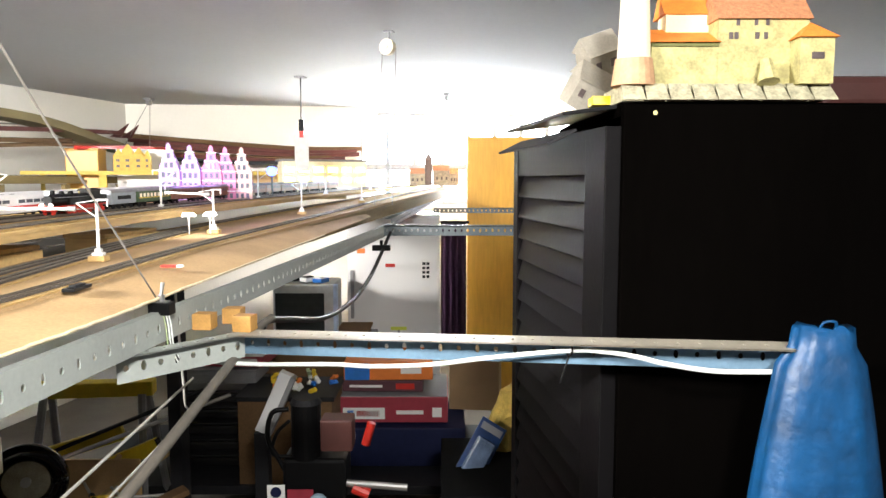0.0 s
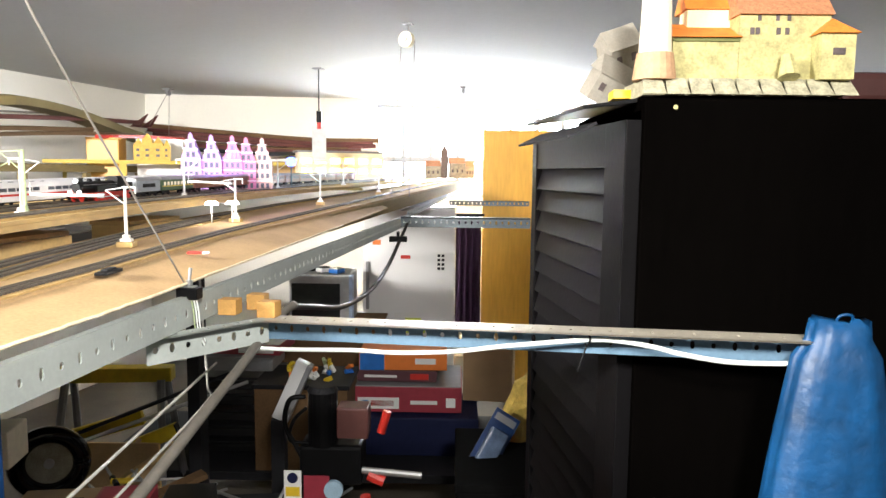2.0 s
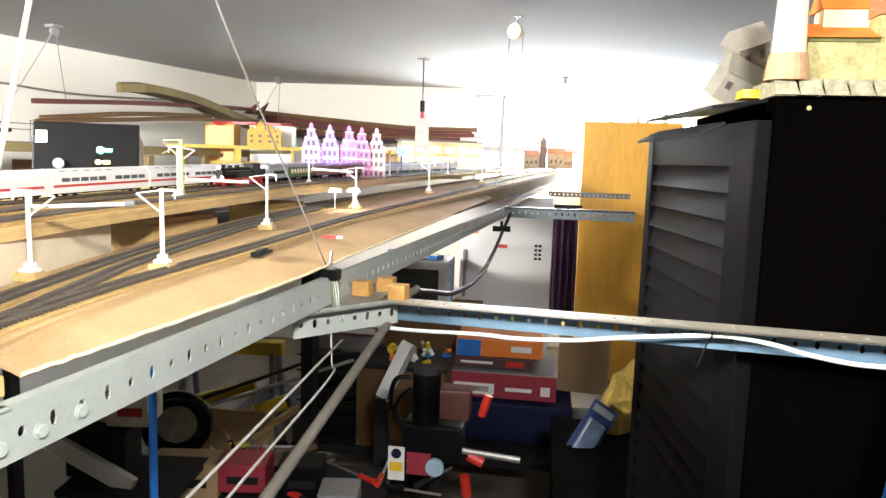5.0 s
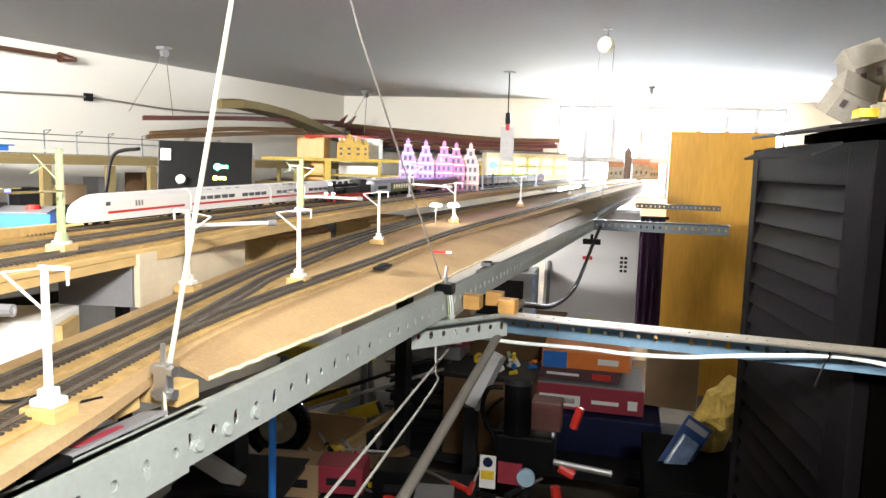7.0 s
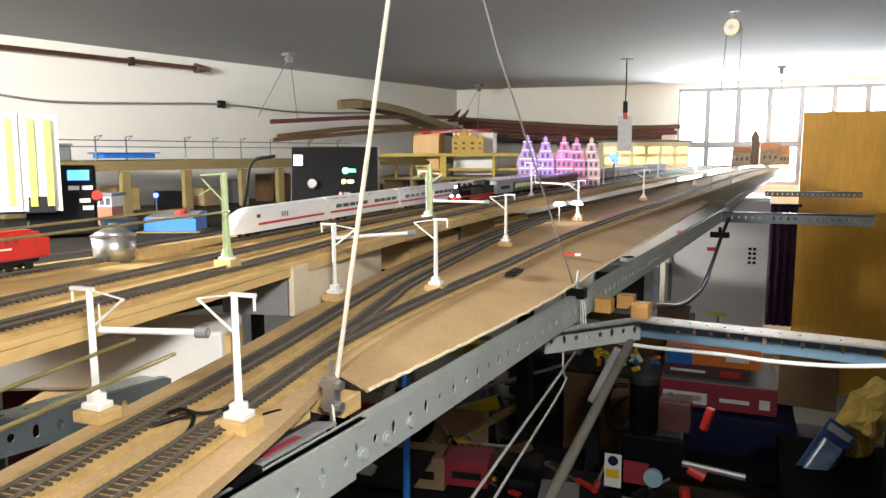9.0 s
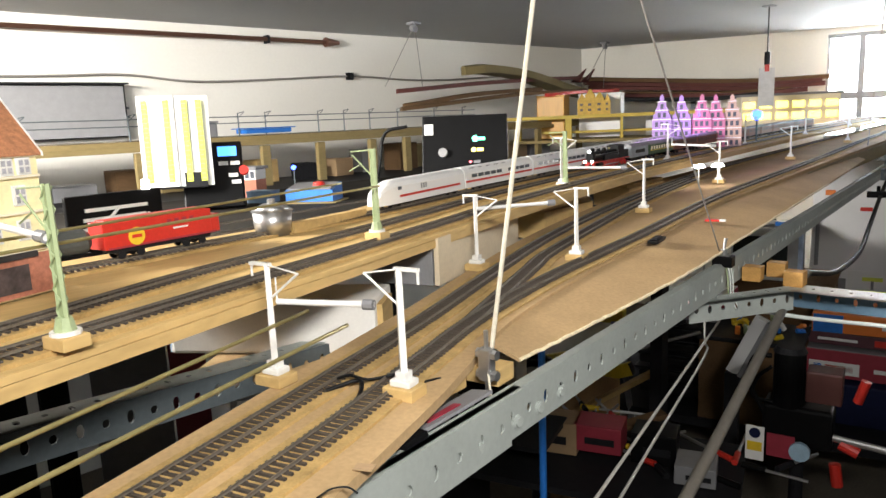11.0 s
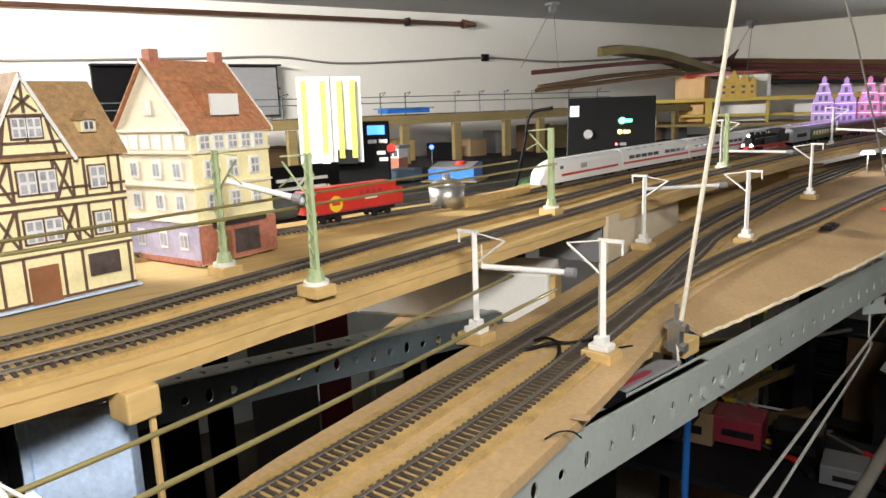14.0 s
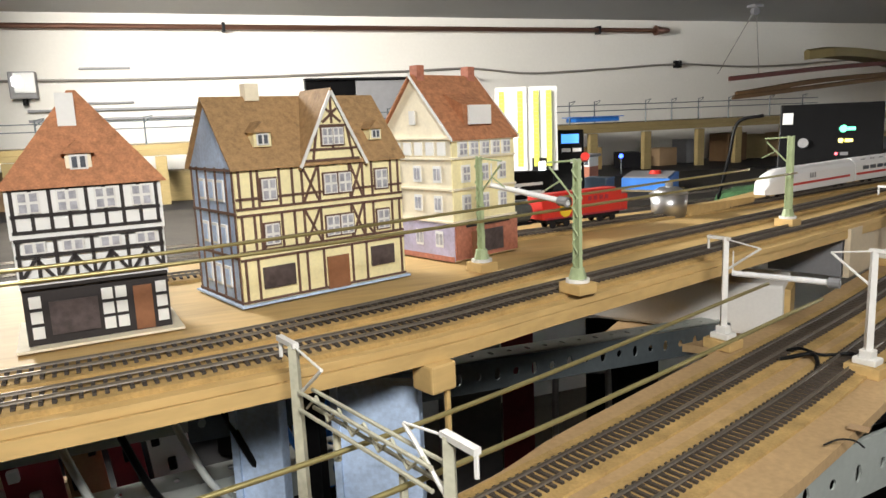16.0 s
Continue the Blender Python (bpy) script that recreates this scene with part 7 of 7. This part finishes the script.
part("side_strip", bx((0.175, 0.0, 0.14), (0.02, 0.06, 0.28), bevel=0.003), BLUECARD, tv)
t = thing("tv_shelf", pose(-1.62, 3.75, 0, 0, 0, 13), "plain dark cabinet under the television", "cabinet")
part("body", bx((0, 0, 0.395), (0.6, 0.4, 0.79), bevel=0.005), OLDWOOD, t)
part("top", bx((0, 0, 0.792), (0.62, 0.42, 0.012)), OLDWOOD, t)
for k in range(5):
    t = thing("desk_clutter", pose(-1.85 + 0.09 * k, 3.66, 1.085 if k > 1 else 1.085, 0, 0, 20 * k), "small pale gadget lying on the television", "gadget", "things on the television")
    part("body", bx((0, 0.06, 0.012), (0.08, 0.06, 0.022), bevel=0.004), (WHITE, GREYPLASTIC, BLACK, WHITE, BLUE)[k], t)
    part("top", bx((0, 0.06, 0.026), (0.05, 0.04, 0.008), bevel=0.002), (GREYPLASTIC, BLACK, GREYPLASTIC, BLACK, WHITE)[k], t)
# fridge notes
for x, z, w_, h_, m_ in ((0.20, 1.10, 0.06, 0.13, PAPER), (0.20, 0.98, 0.05, 0.03, PAPER), (-0.02, 0.72, 0.14, 0.12, PAPER)):
    part("note", bx((x, -0.240, z), (w_, 0.003, h_)), m_, fr)
for k in range(4):
    for j in range(2):
        part("note_bar", bx((0.188 + 0.025 * j, -0.2425, 1.06 + 0.027 * k), (0.018, 0.002, 0.016)), DARKGREY, fr)
part("palm_print", bx((0.03, -0.2425, 0.735), (0.10, 0.002, 0.022), bevel=0.0005), HILITE, fr)
part("palm_print", bx((0.03, -0.2425, 0.70), (0.014, 0.002, 0.05)), GREYPLASTIC, fr)
part("palm_print", bx((0.03, -0.2425, 0.66), (0.15, 0.002, 0.02)), HILITE, fr)
part("photo", bx((-0.14, -0.2425, 0.70), (0.08, 0.002, 0.06)), GREYPLASTIC, fr)
part("duck_magnet", bx((-0.20, -0.241, 1.22), (0.05, 0.004, 0.03), bevel=0.003), ORANGE, fr)
part("vent", bx((0, -0.24, 0.06), (0.5, 0.004, 0.06)), GREYPLASTIC, fr)
part("handle", bx((-0.255, -0.250, 0.95), (0.02, 0.03, 0.30), bevel=0.006), GREYPLASTIC, fr)
# cloth behind the fridge
t = thing("hanging_cloth", pose(-1.06, 4.88, 0.55, 0, 0, 13), "dark purple cloth hanging on a shelf frame", "cloth")
bm = bmesh.new()
prism(bm, [(-0.08 + k * 0.0075, 0.014 * math.sin(k * 1.1), 0) for k in range(25)] + [(0.1 - k * 0.0075, 0.012 + 0.014 * math.sin((24 - k) * 1.1), 0) for k in range(25)], (0, 0, 0), (0, 0, 0.8))
part("cloth", bm, FABRICPURPLE, t)
part("rail", rd((-0.1, 0, 0.81), (0.12, 0, 0.81), 0.010, 8), DARKGREY, t)
part("stile", bx((-0.12, 0.02, 0.15), (0.05, 0.03, 1.4)), OLDWOOD, t)
# ---- ceiling pulley with cords, hanging tag lamp ----
pu = thing("ceiling_pulley", pose(-0.918, 2.956, ZC), "cream ceiling pulley wheel with two thin cords", "pulley")
part("plate", bx((0, 0, -0.003), (0.04, 0.04, 0.006), bevel=0.002), GREYPLASTIC, pu)
part("bracket", rd((0, 0, -0.06), (0, 0, 0), 0.004, 8), GREYPLASTIC, pu)
part("wheel", rd((-0.01, -0.012, -0.067), (-0.004, 0.012, -0.067), 0.034, 24), CREAM, pu)
part("axle", rd((-0.012, -0.02, -0.067), (-0.002, 0.02, -0.067), 0.010, 12), GALV, pu)
for x in (-0.03, 0.03):
    part("cord", rd((x, 0, -0.07), (x * 1.3, -0.1, -0.735), 0.0018, 6), CABLEGREY, pu)
for x, y in ((-1.156, 5.126),):
    hk = thing("ceiling_hook", pose(x, y, ZC), "small grey ceiling pulley with thin hanging wires", "ceiling hook", "ceiling pulleys")
    part("plate", bx((0, 0, -0.008), (0.05, 0.05, 0.016), bevel=0.004), GREYPLASTIC, hk)
    part("wheel", rd((-0.012, 0, -0.035), (0.012, 0, -0.035), 0.022, 14), GREYPLASTIC, hk)
    part("wire", rd((0, 0, -0.04), (0.02, 0, -0.65), 0.0022, 5), CABLEGREY, hk)
hl = thing("hanging_switch", pose(-1.842, 4.10, ZC), "white card tag and black red-ended lead hanging from the ceiling", "pendant")
part("cord", rd((0, 0, 0), (0, 0, -0.26), 0.004, 6), BLACK, hl)
part("socket", rd((0, 0, -0.26), (0, 0, -0.33), 0.016, 12), BLACK, hl)
part("red_tip", rd((0, 0, -0.33), (0, 0, -0.37), 0.013, 12), RED, hl)
part("tag", bx((0.0, 0, -0.46), (0.085, 0.006, 0.22), m=pose(0, 0, 0, 0, 0, 25), bevel=0.001), mat("grey_card", (0.55, 0.55, 0.56), 0.7), hl)
part("plate", bx((0, 0, -0.004), (0.06, 0.06, 0.008)), GREYPLASTIC, hl)

# ---- clutter on the wardrobe ----
pt_ = thing("folded_card", pose(-0.06, 1.30, 1.755, 0, -8, 20), "bent dark card sheet on the wardrobe", "card sheet")
part("sheet", bx((0.02, 0, 0.006), (0.20, 0.40, 0.006), m=pose(0, 0, 0, 0, 0, 0), bevel=0.001), BLACK, pt_)
part("curled_edge", bx((-0.09, -0.02, 0.0), (0.05, 0.36, 0.004), m=pose(0, 0, 0, 0, -18, 0)), DARKGREY, pt_)
for x, y, z, r_, m_, lab in ((-0.045, 1.30, 1.80, 24, GREYCARD, "grey unfinished paper model house lying tilted"), (-0.02, 1.33, 1.86, -20, GREYCARD, "grey-white paper model house propped on its side"), (0.04, 1.36, 1.83, 12, CASTLESTONE, "stone-print paper model house on its side")):
    t = thing("paper_house", pose(x, y, z, 20, r_, 30), lab, "paper model", "unfinished paper models")
    part("body", bx((0, 0, 0), (0.06, 0.05, 0.05), bevel=0.001), m_, t)
    bm = bmesh.new()
    prism(bm, [(-0.034, -0.03, 0.025), (-0.034, 0.03, 0.025), (-0.034, 0, 0.055)], (0, 0, 0), (0.068, 0, 0))
    part("roof", bm, GREYCARD if m_ is GREYCARD else PAPER, t)
    for k in (-0.015, 0.015):
        part("window", bx((k, -0.0255, 0.004), (0.010, 0.002, 0.014)), SHOPDARK, t)
t = thing("yellow_scrap", pose(-0.01, 1.20, 1.772, 0, 0, 10), "folded yellow card on the wardrobe", "card scrap")
part("scrap", bx((0, 0, 0.006), (0.04, 0.05, 0.014), bevel=0.001), YELLOW, t)
t = thing("dark_case", pose(0.50, 1.42, 1.768, 0, 0, 13), "dark red-brown leather case on the wardrobe", "case")
part("body", bx((0.1, 0, 0.025), (0.6, 0.24, 0.05), bevel=0.012), mat("brown_leather", (0.06, 0.018, 0.015), 0.5), t)
part("strap", bx((0.1, -0.122, 0.025), (0.03, 0.005, 0.05)), BLACK, t)
# housings added over the two area lamps, both out of view
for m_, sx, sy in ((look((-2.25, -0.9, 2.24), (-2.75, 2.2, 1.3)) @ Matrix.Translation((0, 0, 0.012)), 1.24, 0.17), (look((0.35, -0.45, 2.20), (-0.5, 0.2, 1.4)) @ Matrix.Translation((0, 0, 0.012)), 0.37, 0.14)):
    cf = thing("added_light_housing", m_, "plain white housing added over an unseen lamp", "ceiling light", "ceiling lights")
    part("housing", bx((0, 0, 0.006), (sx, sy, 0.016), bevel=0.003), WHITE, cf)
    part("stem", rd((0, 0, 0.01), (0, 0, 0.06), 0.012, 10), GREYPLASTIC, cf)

# ---- things standing below the near girder ----
t = thing("wooden_chest", pose(-0.36, 2.35, 0, 0, 0, 13), "plain black chest beside the wardrobe", "chest")
part("body", bx((0, 0.02, 0.32), (0.36, 0.50, 0.64), bevel=0.01), MATTBLACK, t)
part("lid", bx((0, 0.02, 0.65), (0.37, 0.51, 0.03), bevel=0.006), MATTBLACK, t)
YPAINT = mat("yellow_paint", (0.62, 0.47, 0.02), 0.5, var=0.2)
sh_ = thing("sawhorse", pose(-2.03, 2.45, 0, 0, 0, 20), "yellow-topped folding sawhorse with grey legs", "sawhorse")
part("top_beam", bx((0, 0, 0.80), (0.46, 0.07, 0.06), bevel=0.006), YPAINT, sh_)
part("lower_beam", bx((0.18, -0.16, 0.60), (0.30, 0.03, 0.06), m=pose(0, 0, 0, 0, -16, 0), bevel=0.004), YPAINT, sh_)
for x in (-0.19, 0.19):
    for y in (-0.25, 0.25):
        part("leg", rd((x, y * 0.15, 0.78), (x * 1.25, y, 0.0), 0.016, 8), GREYPLASTIC, sh_)
for a, b, w_, m_, lab in (((-1.95, 1.92, 0.36), (-1.43, 2.13, 0.74), 0.06, PINE, "pale pine plank leaning under the layout"), ((-2.0, 2.1, 0.30), (-1.75, 2.2, 0.62), 0.10, BROWNCARD, "brown fibreboard strip leaning under the layout"), ((-1.62, 1.5, 0.55), (-1.30, 1.95, 0.66), 0.05, OLDWOOD, "old wooden lath leaning under the layout")):
    a, b = Vector(a), Vector(b)
    q = (b - a).to_track_quat("X", "Z").to_matrix().to_4x4()
    t = thing("plank", Matrix.Translation((a + b) / 2) @ q, lab, "plank", "leaning planks")
    part("board", bx((0, 0, 0), ((b - a).length, w_, 0.018), bevel=0.002), m_, t)
    part("end_grain", bx(((b - a).length / 2 + 0.001, 0, 0), (0.002, w_ * 0.96, 0.016)), m_, t)
t = thing("plastic_tub", pose(-1.70, 1.45, 0.80, 0, 0, 20), "pale cream plastic tub with a bluish base", "tub")
part("tub", rd((0, 0.05, 0.0), (0, 0.05, 0.07), 0.060, 20, 0.072), CREAM, t)
part("rim", rd((0, 0.05, 0.068), (0, 0.05, 0.078), 0.076, 20, 0.074), CREAM, t)
part("base", rd((0, 0.05, -0.012), (0, 0.05, 0.0), 0.058, 20), BLUECARD, t)
t = thing("plank", pose(-1.66, 1.33, 0.775, 0, 24, 12), "pale painted plank leaning under the layout", "plank", "leaning planks")
part("board", bx((0, 0, 0), (0.30, 0.02, 0.055), bevel=0.002), PAPER, t)
part("end_grain", bx((0.151, 0, 0), (0.002, 0.018, 0.05)), PINE, t)
t = thing("fibreboard_sheet", pose(-1.72, 2.06, 0, 0, 0, 14), "tan fibreboard sheet standing behind the round lamp", "board")
part("sheet", bx((0, 0, 0.34), (0.30, 0.012, 0.68), bevel=0.002), BOARD, t)
part("edge", bx((0.151, 0, 0.34), (0.002, 0.011, 0.67)), PINE, t)
t = thing("spirit_level", pose(-1.75, 2.27, 0.605, 0, -24, 8), "bright yellow bar lying across the sawhorse", "bar")
part("bar", bx((0, 0, 0), (0.26, 0.03, 0.055), bevel=0.004), YPAINT, t)
part("end_cap", bx((0.132, 0, 0), (0.006, 0.03, 0.05), bevel=0.002), BLACK, t)
solid("blue_pole", rd((-1.045, 0.93, 0.0), (-1.046, 0.942, 1.24), 0.008, 12), BLUE, "thin bright blue metal pole under the girder", "pole")
for x, y, z, w_, h_, m_, lab in ((-1.60, 1.42, 0.86, 0.12, 0.10, CREAM, "cream carton with a red print under the layout"), (-1.66, 1.36, 0.72, 0.17, 0.13, DARKGREY, "dark grey plastic case under the layout"), (-1.52, 1.55, 0.60, 0.22, 0.11, BROWNCARD, "brown carton under the layout"), (-1.36, 1.62, 0.62, 0.16, 0.09, DARKRED, "dark red tool case under the layout"), (-1.20, 1.70, 0.60, 0.14, 0.10, BLACK, "black tool case under the layout"), (-1.04, 1.66, 0.60, 0.12, 0.06, GREYPLASTIC, "grey tool box under the layout")):
    t = thing("carton", pose(x, y, z, 0, 0, 22), lab, "box", "cartons under the layout")
    part("body", bx((0, 0.05, h_ / 2), (w_, 0.12, h_), bevel=0.004), m_, t)
    part("print", bx((0.01, -0.012, h_ * 0.45), (w_ * 0.6, 0.003, h_ * 0.25)), RED if m_ is CREAM else DARKGREY, t)
t = thing("low_shelf", pose(-1.42, 1.62, 0, 0, 0, 20), "dark low shelf loaded with cartons", "shelf")
part("board", bx((0, 0, 0.585), (1.0, 0.5, 0.02)), DARKGREY, t)
part("upper_board", bx((-0.22, -0.12, 0.705), (0.34, 0.26, 0.015)), DARKGREY, t)
for x in (-0.45, 0.45):
    part("side", bx((x, 0, 0.29), (0.02, 0.48, 0.58)), DARKGREY, t)
random.seed(21)
for i in range(22):
    x, y = -1.35 + random.uniform(-0.35, 0.55), 1.75 + random.uniform(-0.1, 0.25)
    t = thing("hand_tool", pose(x, y, 0.605, 0, 0, random.uniform(0, 180)), "small metal hand tool lying on the shelf", "tool", "loose tools")
    L = random.uniform(0.08, 0.2)
    part("shaft", rd((0, 0, 0.006), (L, 0, 0.006), 0.005, 8), GALV, t)
    part("handle", rd((-0.07, 0, 0.008), (0, 0, 0.008), 0.010, 8), (BLACK, RED, YELLOW, DARKGREY, BLUE)[i % 5], t)
